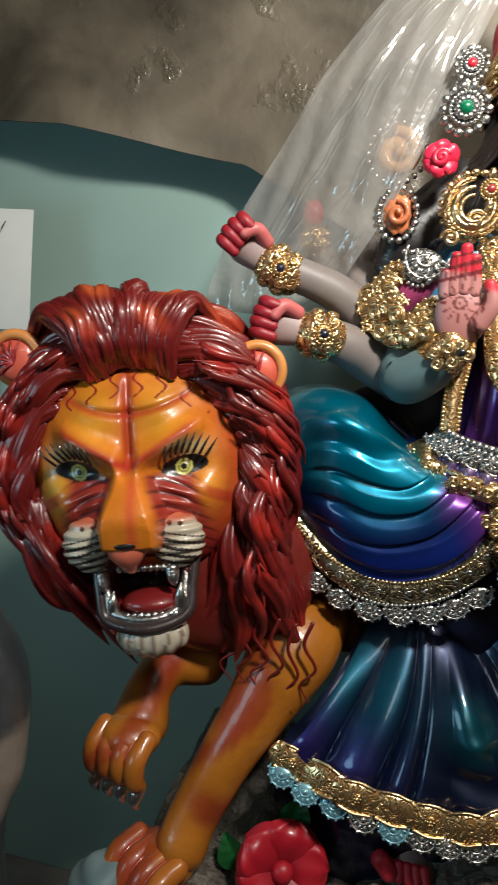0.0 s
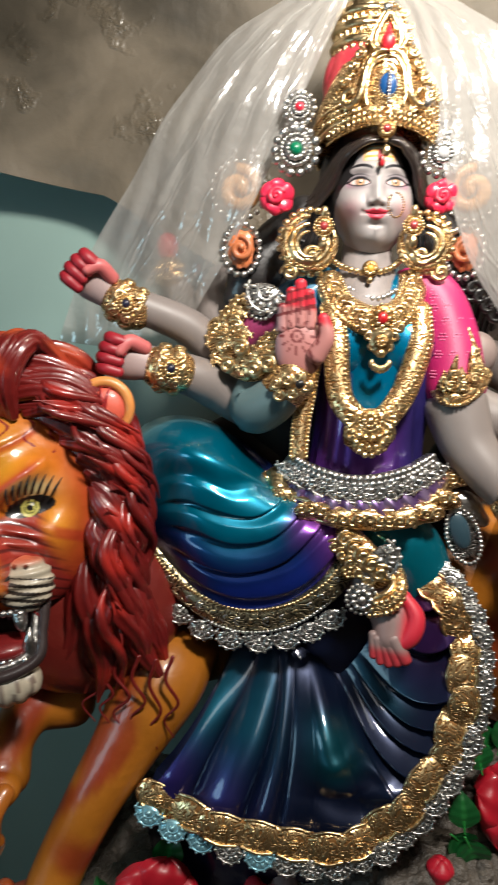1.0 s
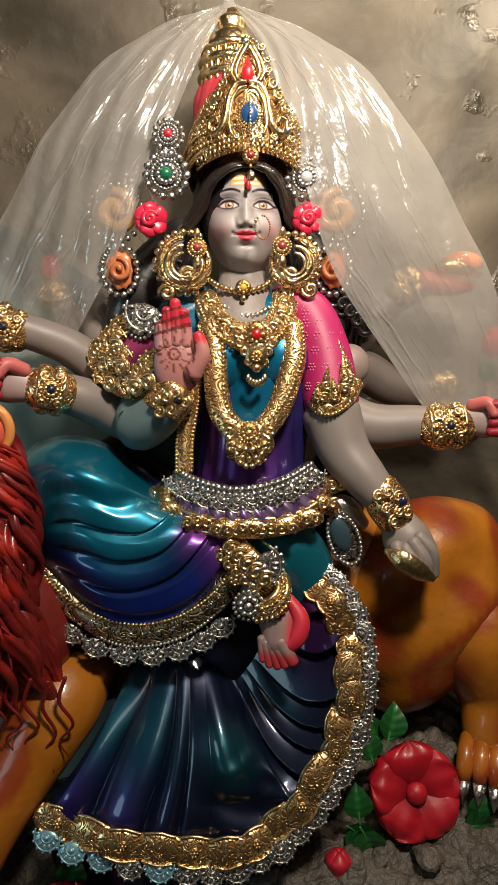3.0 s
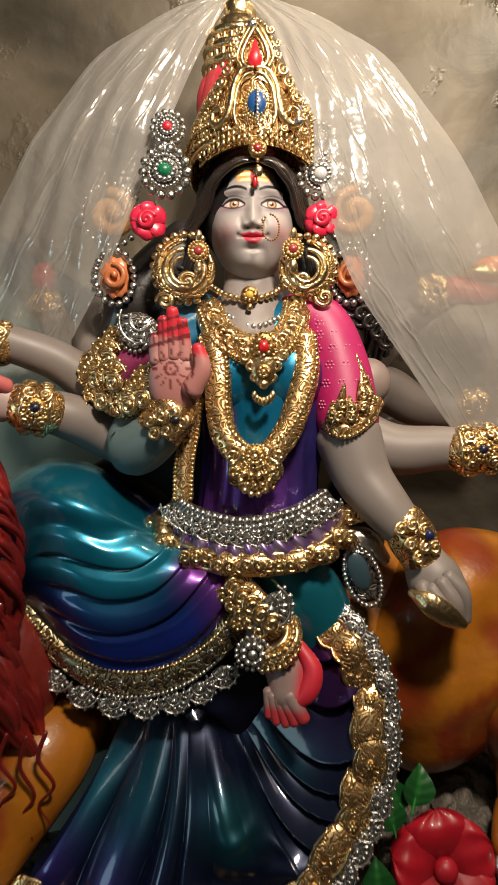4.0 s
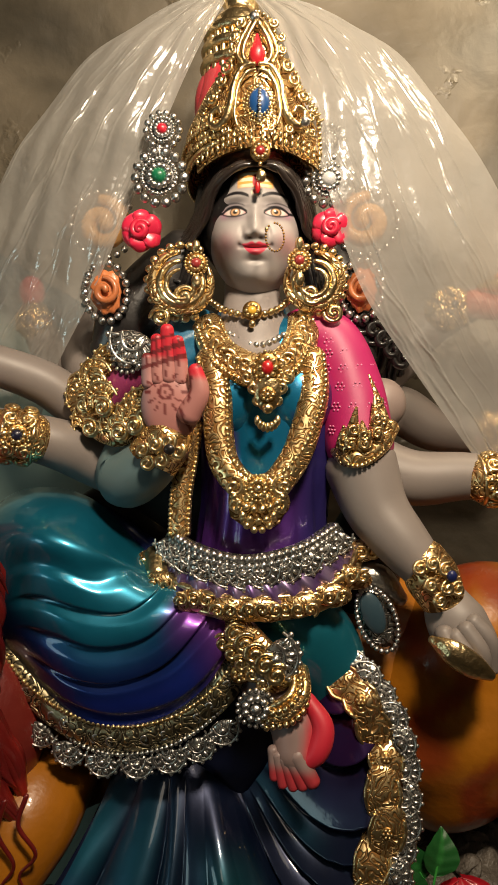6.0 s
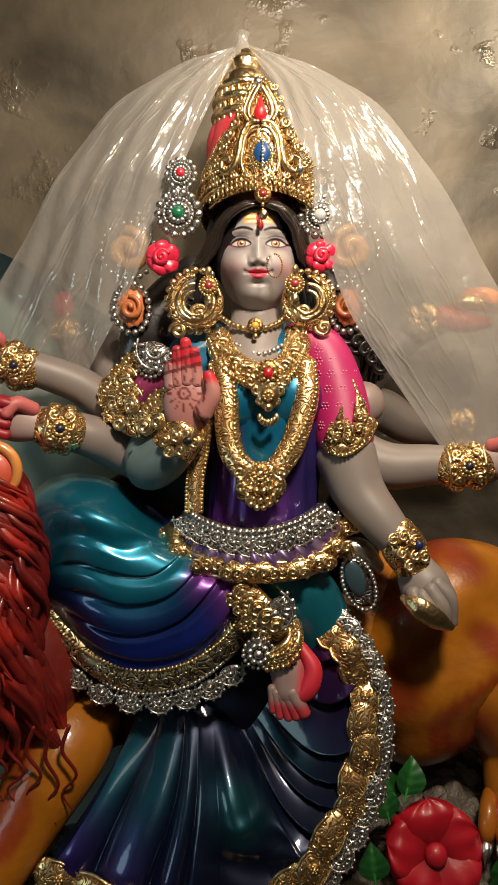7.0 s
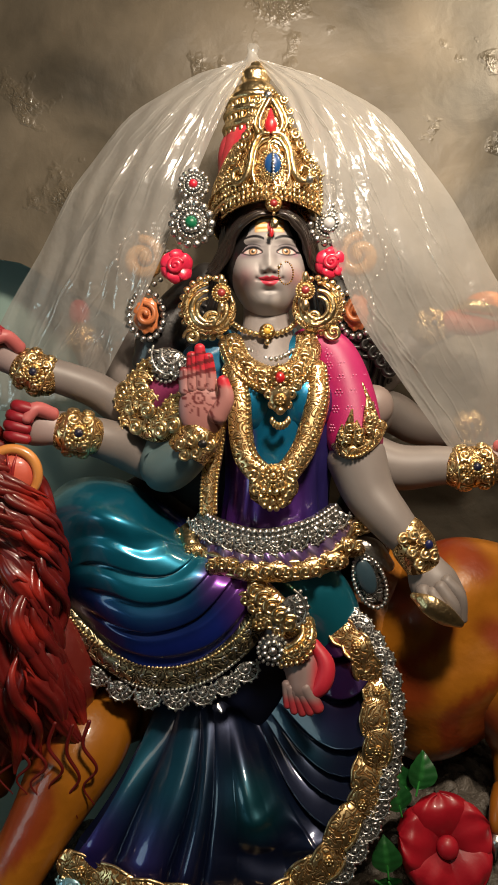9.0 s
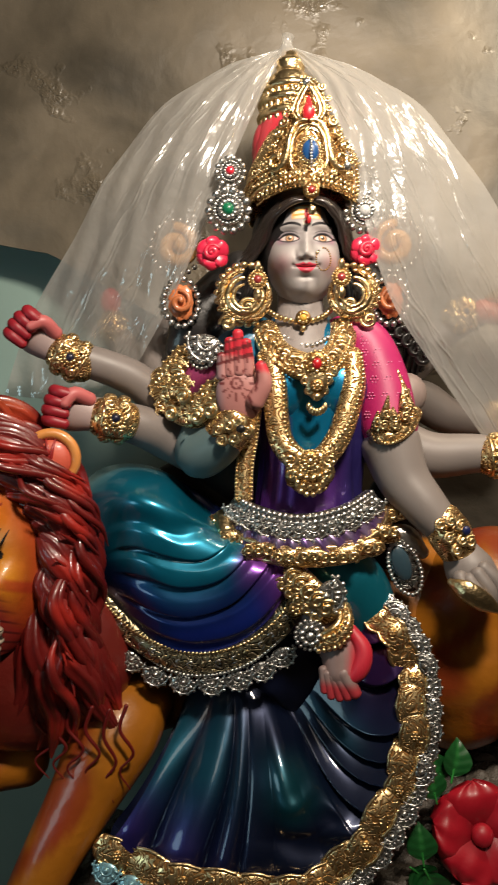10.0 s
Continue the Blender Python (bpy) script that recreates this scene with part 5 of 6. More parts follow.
# lower foot beneath the hem
g.tube([(-0.080, 0.870, 0.399), (-0.083, 0.838, 0.370), (-0.086, 0.819, 0.359)], [0.0235, 0.0266, 0.0235], SKIN, (0.30, 0.2, 0.19), n=14)
for k in range(5):
    o = arr((0.011 * (k - 2), 0, 0))
    g.tube([arr((-0.088, 0.806, 0.375)) + o, arr((-0.086, 0.793, 0.363)) + o * 1.1], [0.0075, 0.006], SKIN, (0.50, 0.02, 0.04), 10, 8)
g.tube([(-0.126, 0.803, 0.381), (-0.111, 0.798, 0.366)], 0.0133, SKIN, (0.50, 0.02, 0.04), n=8)


# ---- the other arms ----
def fist(c, way, s, scale=1.0, red=True):
    """A closed hand: the back of the hand and four curled, red-tipped fingers with a thumb."""
    c, d = arr(c), unit(arr(way))
    n = arr((0, -1, 0.1))
    x = unit(np.cross(d, n))
    k = 0.001 * scale
    g.tube([c - d * 12 * k, c + d * 20 * k, c + d * 38 * k], [20 * k, 29 * k, 24 * k], SKIN, (0.36, 0.27, 0.26), 20, 14, 0.75, n)
    for j in range(4):
        b = c + d * (30 + 3 * (1.5 - abs(j - 1.5))) * k + x * (j - 1.5) * 13 * k * s
        g.tube([b + n * 8 * k, b + d * 14 * k + n * 18 * k, b + d * 6 * k + n * 30 * k, b - d * 12 * k + n * 28 * k], [8.5 * k, 9 * k, 8.5 * k, 7 * k], SKIN,
               (0.27, 0.010, 0.020), 12, 16)
        g.tube([b + n * 12 * k + x * 6 * k, b + d * 16 * k + n * 20 * k + x * 6.4 * k], 1.2 * k, SKIN, BLACK, 6, 6)
    g.tube([c + x * 20 * k * s + n * 10 * k, c + d * 18 * k + x * 22 * k * s + n * 24 * k, c + d * 24 * k + x * 6 * k * s + n * 32 * k], [10 * k, 10 * k, 7 * k], SKIN, (0.48, 0.12, 0.12), 12, 14)


def cuff(a, b, r):
    a, b = arr(a), arr(b)
    t = unit(b - a)
    n = arr((0, -1, 0.15))
    n = unit(n - t * (n @ t))
    x = np.cross(t, n)
    g.tube([a, (a + b) / 2, b], [r, r * 1.10, r], FILI, seg=28, n=14)
    for q in (0.0, 1.0):
        c0 = a + (b - a) * q
        g.tube([c0 + (n * math.cos(w) + x * math.sin(w)) * r * 1.02 for w in np.linspace(0, 6.283, 20)], r * 0.10, GOLD, seg=8, n=44, cap=False)
    for k in range(9):
        w = radians(-80 + 20 * k)
        for q in (0.1, 0.9):
            g.ball(a + (b - a) * q + (n * math.cos(w) + x * math.sin(w)) * r * 1.1, 0.14 * r * np.ones(3), GOLD, (1, 1, 1), 8, 6)
    mid = (a + b) / 2
    g.rosette(mid + n * r * 1.1, r * 0.5, GOLD, 9, (0.01, 0.01, 0.03), n)
    for k in (-2, -1, 1, 2):
        w = radians(34 * k)
        v = n * math.cos(w) + x * math.sin(w)
        for q in (-0.28, 0.28):
            g.curl(mid + (b - a) * q + v * r * 1.14, r * 0.30, GOLD, 1.4, 70 * k, 1 if q > 0 else -1, 0.34, v)


def arm(pts, rad, band_at, wrist_r, hand=None, tone=GREY):
    g.tube(pts, rad, SKIN, tone, 26, 34)
    if band_at:
        cuff(*band_at, wrist_r)


arm([(-0.138, 0.987, 1.093), (-0.211, 0.969, 1.112), (-0.263, 0.949, 1.148), (-0.333, 0.923, 1.176)], [0.0360, 0.0298, 0.0266, 0.0235], ((-0.354, 0.919, 1.183), (-0.323, 0.926, 1.164)), 0.0266)
fist((-0.367, 0.912, 1.192), (-0.62, -0.1, 0.55), 1, 1.0)
arm([(-0.164, 0.978, 1.029), (-0.209, 0.951, 1.057), (-0.242, 0.924, 1.076), (-0.298, 0.901, 1.094)], [0.0345, 0.0329, 0.0298, 0.0251], ((-0.289, 0.894, 1.090), (-0.258, 0.904, 1.084)), 0.0282)
fist((-0.306, 0.886, 1.095), (-0.92, -0.1, 0.25), 1, 1.02)
# hazy arm further behind, under the plastic
arm([(-0.207, 1.035, 1.117), (-0.266, 1.061, 1.152), (-0.305, 1.078, 1.207), (-0.318, 1.084, 1.244)], [0.0282, 0.0282, 0.0235, 0.0188], ((-0.312, 1.070, 1.217), (-0.315, 1.073, 1.241)), 0.0204)
arm([(-0.166, 1.002, 1.092), (-0.236, 1.053, 1.170), (-0.229, 1.071, 1.225)], [0.0313, 0.0345, 0.0235], None, 0)
g.ball((-0.322, 1.087, 1.271), (0.018, 0.016, 0.024), GLOSS, (0.5, 0.05, 0.06))
# arms on the other side
arm([(0.104, 0.998, 1.066), (0.180, 0.983, 1.028), (0.256, 0.978, 1.029), (0.332, 0.972, 1.027)], [0.0376, 0.0360, 0.0298, 0.0251], ((0.272, 0.967, 1.026), (0.321, 0.965, 1.031)), 0.0282)
fist((0.331, 0.959, 1.040), (0.95, -0.1, 0.05), -1, 1.0)
arm([(0.109, 1.050, 1.080), (0.185, 1.074, 1.106), (0.241, 1.070, 1.079), (0.325, 1.069, 1.067)], [0.0345, 0.0345, 0.0298, 0.0235], ((0.300, 1.065, 1.079), (0.333, 1.066, 1.081)), 0.0219)
arm([(0.126, 1.048, 1.134), (0.185, 1.083, 1.171), (0.232, 1.090, 1.217), (0.294, 1.085, 1.253)], [0.0345, 0.0313, 0.0266, 0.0219], ((0.241, 1.072, 1.236), (0.269, 1.074, 1.247)), 0.0235)
g.ball((0.156, 1.005, 1.118), (0.0313, 0.0282, 0.0329), SKIN, (0.26, 0.2, 0.18))
g.tube([(0.284, 1.064, 1.249), (0.322, 1.053, 1.241), (0.353, 1.053, 1.241)], [0.0188, 0.0157, 0.0078], SKIN, (0.5, 0.12, 0.08), n=14)
g.tube([(0.290, 1.057, 1.269), (0.319, 1.047, 1.271), (0.363, 1.045, 1.259)], [0.0047, 0.0110, 0.0063], GOLD, n=14)
g.ball((0.343, 1.068, 1.278), (0.0329, 0.0204, 0.0188), GLOSS, (0.75, 0.22, 0.03))

g.make("goddess_statue", STATUE, "painted plaster statue of a many-armed seated goddess in gold crown", "statue")


# ---- the lion ----
LION = Matrix.Translation((-0.480, 0.769, 0.907)) @ pose(0, 0, 0, 0, 0, 13.6) @ pose(0, 0, 0, -6, 0, 0) @ pose(0, 0, 0, 0, -6.5, 0) @ Matrix.Scale(0.845 / 1149.0, 4)
ORANGE = (0.56, 0.165, 0.008)
MAROON = (0.13, 0.008, 0.007)
l = Sculpt(LION)


def lion_shape(p):
    x, z = p[..., 0], p[..., 2]
    ax = np.abs(x + 5)
    front = step(0, -40, p[..., 1])
    h = 30 * np.exp(-((z - 34 - 0.52 * (ax - 40)) / 22) ** 2) * step(2, 24, ax) * step(165, 100, ax)
    h += 14 * bump(ax, z, 62, 105, 48, 40) - 28 * bump(ax, z, 92, 0, 36, 20) + 15 * bump(ax, z, 92, 0, 24, 15)
    h += 16 * bump(ax, z, 130, -50, 40, 45)
    wide = 26 + 26 * step(10, -90, z)
    h += (30 + 36 * step(20, -80, z)) * step(wide + 14, wide - 14, ax) * step(34, -20, z) * step(-150, -112, z) + 20 * step(100, 50, ax) * step(10, -70, z)
    h -= 12 * np.exp(-(ax / 7) ** 2) * step(0, 30, z)
    h -= 7 * np.exp(-((z - 100 - 0.0028 * ax ** 2) / 7) ** 2) * step(125, 95, ax)
    h -= 5 * np.sin((z + 0.35 * ax + 0.002 * (ax - 60) ** 2) / 3.4) * bump(ax, z, 74, -44, 30, 28)
    return h * front


def lion_paint(p):
    x, z = p[..., 0] + 5, p[..., 2]
    ax = np.abs(x)
    red = (0.33, 0.022, 0.012)
    c = np.broadcast_to(arr(ORANGE), p.shape)
    # highlights put into the colour: yellow forehead and cheeks, yellower left side
    c = blend(c, (0.60, 0.27, 0.014), 0.9 * bump(ax, z, 55, 95, 40, 50) + 0.8 * bump(ax, z, 140, -30, 36, 40))
    c = blend(c, (0.55, 0.40, 0.05), step(90, 160, -x) * step(60, -40, z) * 0.8)
    # red shading in the colour: edge of the face, down the middle, in the furrows
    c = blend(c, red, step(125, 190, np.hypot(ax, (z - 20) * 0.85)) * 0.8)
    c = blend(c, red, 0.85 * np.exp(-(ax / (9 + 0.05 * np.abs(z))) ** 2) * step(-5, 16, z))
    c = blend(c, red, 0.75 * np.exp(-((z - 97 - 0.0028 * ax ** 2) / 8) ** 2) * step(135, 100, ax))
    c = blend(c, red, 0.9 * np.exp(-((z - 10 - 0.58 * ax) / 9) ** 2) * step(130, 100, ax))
    c = blend(c, (0.52, 0.50, 0.26), 0.85 * bump(ax, z, 102, 36, 30, 17) * step(-2, 12, 14 + 0.58 * ax - z))
    c = blend(c, red, 0.7 * step(0.55, 0.95, np.sin((z + 0.5 * ax) / 15.0)) * step(112, 135, ax) * step(-5, -25, z))
    # muzzle: wrinkled dark red flanks beside the broad bridge, wrinkle shade in the colour
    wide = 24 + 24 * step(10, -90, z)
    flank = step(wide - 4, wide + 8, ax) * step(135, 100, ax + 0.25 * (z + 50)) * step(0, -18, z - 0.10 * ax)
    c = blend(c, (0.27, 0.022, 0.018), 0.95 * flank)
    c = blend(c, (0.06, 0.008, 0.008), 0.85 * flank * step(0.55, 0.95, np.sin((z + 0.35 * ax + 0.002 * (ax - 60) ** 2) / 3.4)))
    c = blend(c, (0.50, 0.06, 0.02), 0.75 * np.exp(-((x - 10) / 9) ** 2) * step(6, -14, z))
    # eyes: rim, iris, pupil, painted highlight
    ex, ez = ax - 93, z - 3 - 0.12 * (ax - 93)
    rim = (ex / 40) ** 2 + (ez / (17 + 4 * np.sign(ez))) ** 2 < 1
    c = blend(c, BLACK, rim)
    ir = np.hypot(ex + 2, ez - 1)
    c = blend(c, (0.55, 0.50, 0.12), ir < 14.5)
    c = blend(c, (0.08, 0.10, 0.03), (ir > 8.5) & (ir < 10))
    c = blend(c, (0.01, 0.01, 0.01), ir < 5.5)
    c = blend(c, (0.85, 0.85, 0.7), np.hypot(ex - 2, ez - 6) < 3)
    hair = (z > 128 - 0.002 * ax ** 2) & (z < 175) & (np.abs(((x + 8 * np.sin(z / 6.0)) % 40) - 20) < 2.4) & (ax < 140)
    return blend(c, (0.20, 0.012, 0.01), hair)


def lion_face():
    nu, nv = 260, 280
    a = np.linspace(-1.5, 1.5, nu)
    v = np.linspace(0.08, np.pi * 0.80, nv)
    uu, vv = np.meshgrid(a, v, indexing="ij")
    p = np.stack([np.sin(vv) * np.sin(uu) * 198, 40 - np.sin(vv) * np.cos(uu) * 95, np.cos(vv) * 205 - 5], -1)
    p[..., 1] -= lion_shape(p)
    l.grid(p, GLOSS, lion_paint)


lion_face()
WHITE = (0.44, 0.39, 0.30)


def pad_paint(s):
    def f(p):
        x, z = (p[..., 0] + 5) * s, p[..., 2]
        c = np.broadcast_to(arr(WHITE), p.shape)
        t = z + 98 + 0.22 * (x - 30)
        c = blend(c, (0.02, 0.015, 0.012), (np.abs((t % 13) - 6.5) < 3.0) & (t < 6) & (x > 36 + 6 * np.sin(t)))
        c = blend(c, (0.02, 0.015, 0.012), (np.hypot(x - 64, z + 84) < 4.5) | (np.hypot(x - 82, z + 86) < 4.5))
        return blend(c, (0.5, 0.09, 0.03), np.maximum(step(40, 28, x) * 0.8, step(-90, -74, z) * 0.9))
    return f


for s in (-1, 1):
    l.ball((s * 74 - 7, -54, -118), (47, 34, 48), GLOSS, pad_paint(s), 110, 90, shape=lambda p: 1.8 * np.sin(p[..., 2] / 2.6))
# tip of the nose
l.ball((-6, -92, -86), (54, 30, 26), GLOSS, lambda p: blend(np.broadcast_to(arr((0.62, 0.15, 0.03)), p.shape), (0.42, 0.04, 0.02), np.exp(-((p[..., 0] - 14) / 14) ** 2)), 36, 24)
l.tube([(-64, -80, -98), (-40, -112, -104), (-7, -124, -108), (28, -112, -104), (52, -80, -98)], [3, 6, 7, 6, 3], GLOSS, BLACK, 12, 30)
l.tube([(-8, -108, -112), (-8, -108, -130), (-6, -100, -155)], [36, 28, 8], GLOSS, (0.58, 0.14, 0.08), 20, 16, 0.5)
l.at = LION @ Matrix.Translation((-6, 0, -8)) @ Matrix.Diagonal((0.95, 1, 0.90, 1))
# gaping mouth: palate, tongue, teeth, lips, chin
uu, vv = np.meshgrid(np.linspace(0, 2 * np.pi, 40), np.linspace(0, 1, 16), indexing="ij")
mp = np.stack([22 + np.cos(uu) * 82 * np.cos(vv * 1.5), -64 + 90 * np.sin(vv * 1.57), -212 + np.sin(uu) * 62 * np.cos(vv * 1.5)], -1)
# shade of the throat put into the colour, darker with depth
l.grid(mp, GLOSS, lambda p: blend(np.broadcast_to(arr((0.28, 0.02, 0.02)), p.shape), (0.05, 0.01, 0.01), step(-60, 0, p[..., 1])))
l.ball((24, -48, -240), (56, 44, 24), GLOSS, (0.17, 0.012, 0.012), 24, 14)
l.tube([(-72, -46, -168), (-66, -66, -215), (-52, -80, -262), (20, -98, -276), (86, -80, -258), (98, -62, -210), (104, -44, -160)], [11, 10, 11, 12, 11, 10, 12], GLOSS, (0.03, 0.02, 0.02), 14, 60)
l.tube([(-58, -52, -172), (-54, -62, -215), (-42, -76, -250), (22, -90, -262), (76, -74, -246), (86, -58, -205), (90, -44, -165)], [8, 9, 9, 8, 9, 9, 8], SILVER, seg=12, n=60)
for x, z, h, r in ((-58, -178, -34, 12), (66, -172, -34, 13), (-44, -252, 42, 12), (76, -244, 44, 12)):
    l.tube([(x, -72, z), (x + 2, -78, z + h * 0.6), (x + 4, -74, z + h)], [r, r * 0.7, 1.5], SILVER, seg=14, n=14)
for k in range(9):
    l.ball((-28 + 12 * k, -84 - 0.08 * (12 - (k - 4) ** 2), -256), (6, 6, 8), SILVER, (1, 1, 1), 10, 8)
    l.ball((-26 + 11 * k, -76, -168), (6, 6, 7), SILVER, (1, 1, 1), 10, 8)
l.ball((22, -62, -302), (66, 44, 42), GLOSS, lambda p: blend(np.broadcast_to(arr(WHITE), p.shape), (0.10, 0.06, 0.05), 0.8 * (np.sin(p[..., 0] / 3.6 + np.sin(p[..., 2] / 9)) > 0.55)), 60, 40,
       shape=lambda p: 1.6 * np.sin(p[..., 0] / 4))
l.at = LION
# lashes
for s in (-1, 1):
    for k in range(8):
        q = k / 7
        x = s * (62 + 66 * q) - 5
        z = 18 + 12 * math.sin(q * 3.1)
        l.tube([(x, -62 + 22 * q, z), (x + s * (3 + 9 * q), -76 + 22 * q, z + 16), (x + s * (6 + 18 * q), -76 + 24 * q, z + 32)], [2.6, 2.3, 0.7], GLOSS, BLACK, 6, 10)
# ears
for s, x, z in ((-1, -205, 205), (1, 222, 158)):
    l.ball((x, 38, z), (50, 26, 50), GLOSS, (0.50, 0.16, 0.05), 28, 20)
    l.ball((x, 22, z), (38, 16, 38), GLOSS, (0.55, 0.10, 0.06), 24, 16)
    l.tube([(x + 44 * math.cos(t), 18, z + 46 * math.sin(t)) for t in np.linspace(-1.4, 3.6, 12)], [6, 9, 10, 9, 6], GLOSS, (0.60, 0.24, 0.06), 10, 40)
    for k in range(7):
        a = 1.2 + k * 0.45
        l.tube([(x, 8, z - 6), (x + 18 * math.cos(a), 4, z + 18 * math.sin(a)), (x + 40 * math.cos(a), 14, z + 40 * math.sin(a))], [3, 3, 1], GLOSS, (0.30, 0.02, 0.02), 6, 10)


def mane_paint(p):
    # highlights painted into the maroon: lighter red patches, orange on the top locks
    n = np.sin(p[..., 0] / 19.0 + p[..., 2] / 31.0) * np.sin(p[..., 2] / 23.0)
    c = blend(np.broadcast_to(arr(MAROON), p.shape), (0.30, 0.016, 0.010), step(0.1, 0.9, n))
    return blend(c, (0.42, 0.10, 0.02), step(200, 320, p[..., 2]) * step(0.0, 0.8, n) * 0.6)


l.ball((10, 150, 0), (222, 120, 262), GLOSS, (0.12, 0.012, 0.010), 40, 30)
rng = random.Random(11)
for k in range(190):
    s = 1 if k % 2 else -1
    q = rng.random()
    deep = rng.random()
    a0 = radians(97 - 112 * q)
    span = radians(44 + 40 * rng.random()) * (1 - 0.35 * q)
    f0, ph, ty = 0.96 + 0.05 * deep, rng.random() * 6.3, rng.random()
    grow = 0.20 + 0.16 * ty
    y0 = -6 + 56 * deep
    pts = []
    for i in range(7):
        t = i / 6.0
        ang = a0 - span * t
        down = max(0.0, -0.25 - ang)
        ang = max(ang, -0.25)
        up = max(0.0, math.sin(ang))
        f = f0 + (grow + 0.22 * up ** 2) * math.sin(min(1.0, t * 1.25) * 1.57) * (0.75 + 0.25 * ty) + 0.035 * math.sin(t * 8 + ph)
        pts.append((4 + s * 192 * f * math.cos(ang) + (10 * math.sin(t * 9 + ph) if down else 0) + (18 * t - 90 * down if s > 0 else 210 * down), y0 - 26 * math.sin(t * 3.1) + 60 * t * (0.4 + ty), -4 + 202 * f * math.sin(ang) - 330 * down))
    w = 12 + 8 * rng.random()
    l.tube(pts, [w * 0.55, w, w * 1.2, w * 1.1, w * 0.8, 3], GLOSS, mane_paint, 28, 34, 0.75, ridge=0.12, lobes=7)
for k in range(46):  # the tuft that rises over the brow, and loose fine strands
    q = k / 45.0 * 2 - 1 + 0.06 * (rng.random() - 0.5)
    e, j1, j2 = 0.5 + 0.6 * rng.random(), rng.random() - 0.5, rng.random() - 0.5
    w = 10 + 9 * rng.random()
    l.tube([(4 + 70 * q + 10 * j1, -4 - 12 * e, 186 - 26 * q * q + 12 * j2), (4 + 78 * q + 22 * j2, -34 - 16 * j1, 214 + 12 * e - 12 * q * q), (-4 + 104 * q + 20 * j1, -24 + 22 * j2, 250 + 36 * e * (1 - 0.5 * q * q)),
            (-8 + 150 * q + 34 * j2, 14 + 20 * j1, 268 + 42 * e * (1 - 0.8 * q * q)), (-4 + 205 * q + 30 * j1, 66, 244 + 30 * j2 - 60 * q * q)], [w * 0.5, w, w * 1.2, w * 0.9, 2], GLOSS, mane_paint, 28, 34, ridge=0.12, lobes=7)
for k in range(90):
    s = 1 if k % 2 else -1
    ph, t0 = rng.random() * 6.3, rng.random()
    ang = radians(70 - 100 * t0)
    f0 = 1.08 + 0.26 * rng.random()
    w = 5 + 4 * rng.random()
    pts = []
    for i in range(6):
        t = i / 5.0
        an = max(ang - 0.65 * t, -0.3)
        dn = max(0.0, -0.3 - (ang - 0.65 * t))
        f = f0 + 0.12 * t + 0.05 * math.sin(6 * t + ph)
        pts.append((4 + s * 194 * f * math.cos(an) + 8 * math.sin(7 * t + ph) + (230 if s < 0 else -60) * dn, -34 + 150 * (f - 1.05) + 20 * math.sin(5 * t + ph), 205 * f * math.sin(an) - 320 * dn))
    l.tube(pts, [1, w, w * 1.1, w, 1], GLOSS, mane_paint, 7, 26)
for k in range(34):  # the cheek side that sweeps under the jaw
    r1, r2, r3 = rng.random(), rng.random(), rng.random()
    w = 13 + 8 * r1
    l.tube([(-196 + 20 * r2, 26, 20 - 70 * r1), (-214 + 40 * r3, -6 + 20 * r2, -80 - 40 * r1), (-170 + 50 * r2, -2 + 30 * r3, -180 - 40 * r1), (-104 + 50 * r3, 24 + 20 * r1, -250 - 40 * r2), (-50 + 50 * r1, 50, -300 + 20 * r3)],
           [w * 0.4, w, w * 1.15, w * 0.9, 2], GLOSS, mane_paint, 28, 34, ridge=0.12, lobes=7)
# long locks down the chest
for k in range(34):
    q = rng.random()
    x0, z0 = 120 + 100 * rng.random(), -70 - 70 * rng.random()
    x1 = 60 + 225 * q
    z1 = -330 - 60 * rng.random() + 40 * abs(q - 0.6)
    w = 15 + 9 * rng.random()
    y0 = 22 + 50 * rng.random()
    b = 26 * (rng.random() - 0.5)
    l.tube([(x0, y0, z0), (x0 * 0.6 + x1 * 0.4 + b, y0 - 20, z0 * 0.66 + z1 * 0.34), (x0 * 0.3 + x1 * 0.7 - b, y0 - 6, z0 * 0.33 + z1 * 0.67), (x1 + b * 0.5, y0 + 12, z1)],
           [w * 0.25, w * 1.1, w, 2], GLOSS, mane_paint, 28, 28, ridge=0.12, lobes=7)
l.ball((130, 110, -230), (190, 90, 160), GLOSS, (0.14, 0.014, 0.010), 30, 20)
l.at = Matrix()


# chest, fore legs, body, rump, hind leg
def coat(p):
    t = np.sin(p[..., 0] * 34 + p[..., 2] * 21 + 1.5 * np.sin(p[..., 2] * 15)) * np.sin(p[..., 2] * 25 - p[..., 0] * 17)
    c = blend(np.broadcast_to(arr((0.36, 0.125, 0.009)), p.shape), (0.22, 0.026, 0.009), step(0.1, 0.95, t) * 0.85)
    stripe = np.exp(-((np.sin(p[..., 0] * 44 - p[..., 2] * 26 + 1.2 * np.sin(p[..., 2] * 30)) - 0.95) / 0.22) ** 2)
    return blend(c, (0.22, 0.02, 0.008), stripe * 0.75)


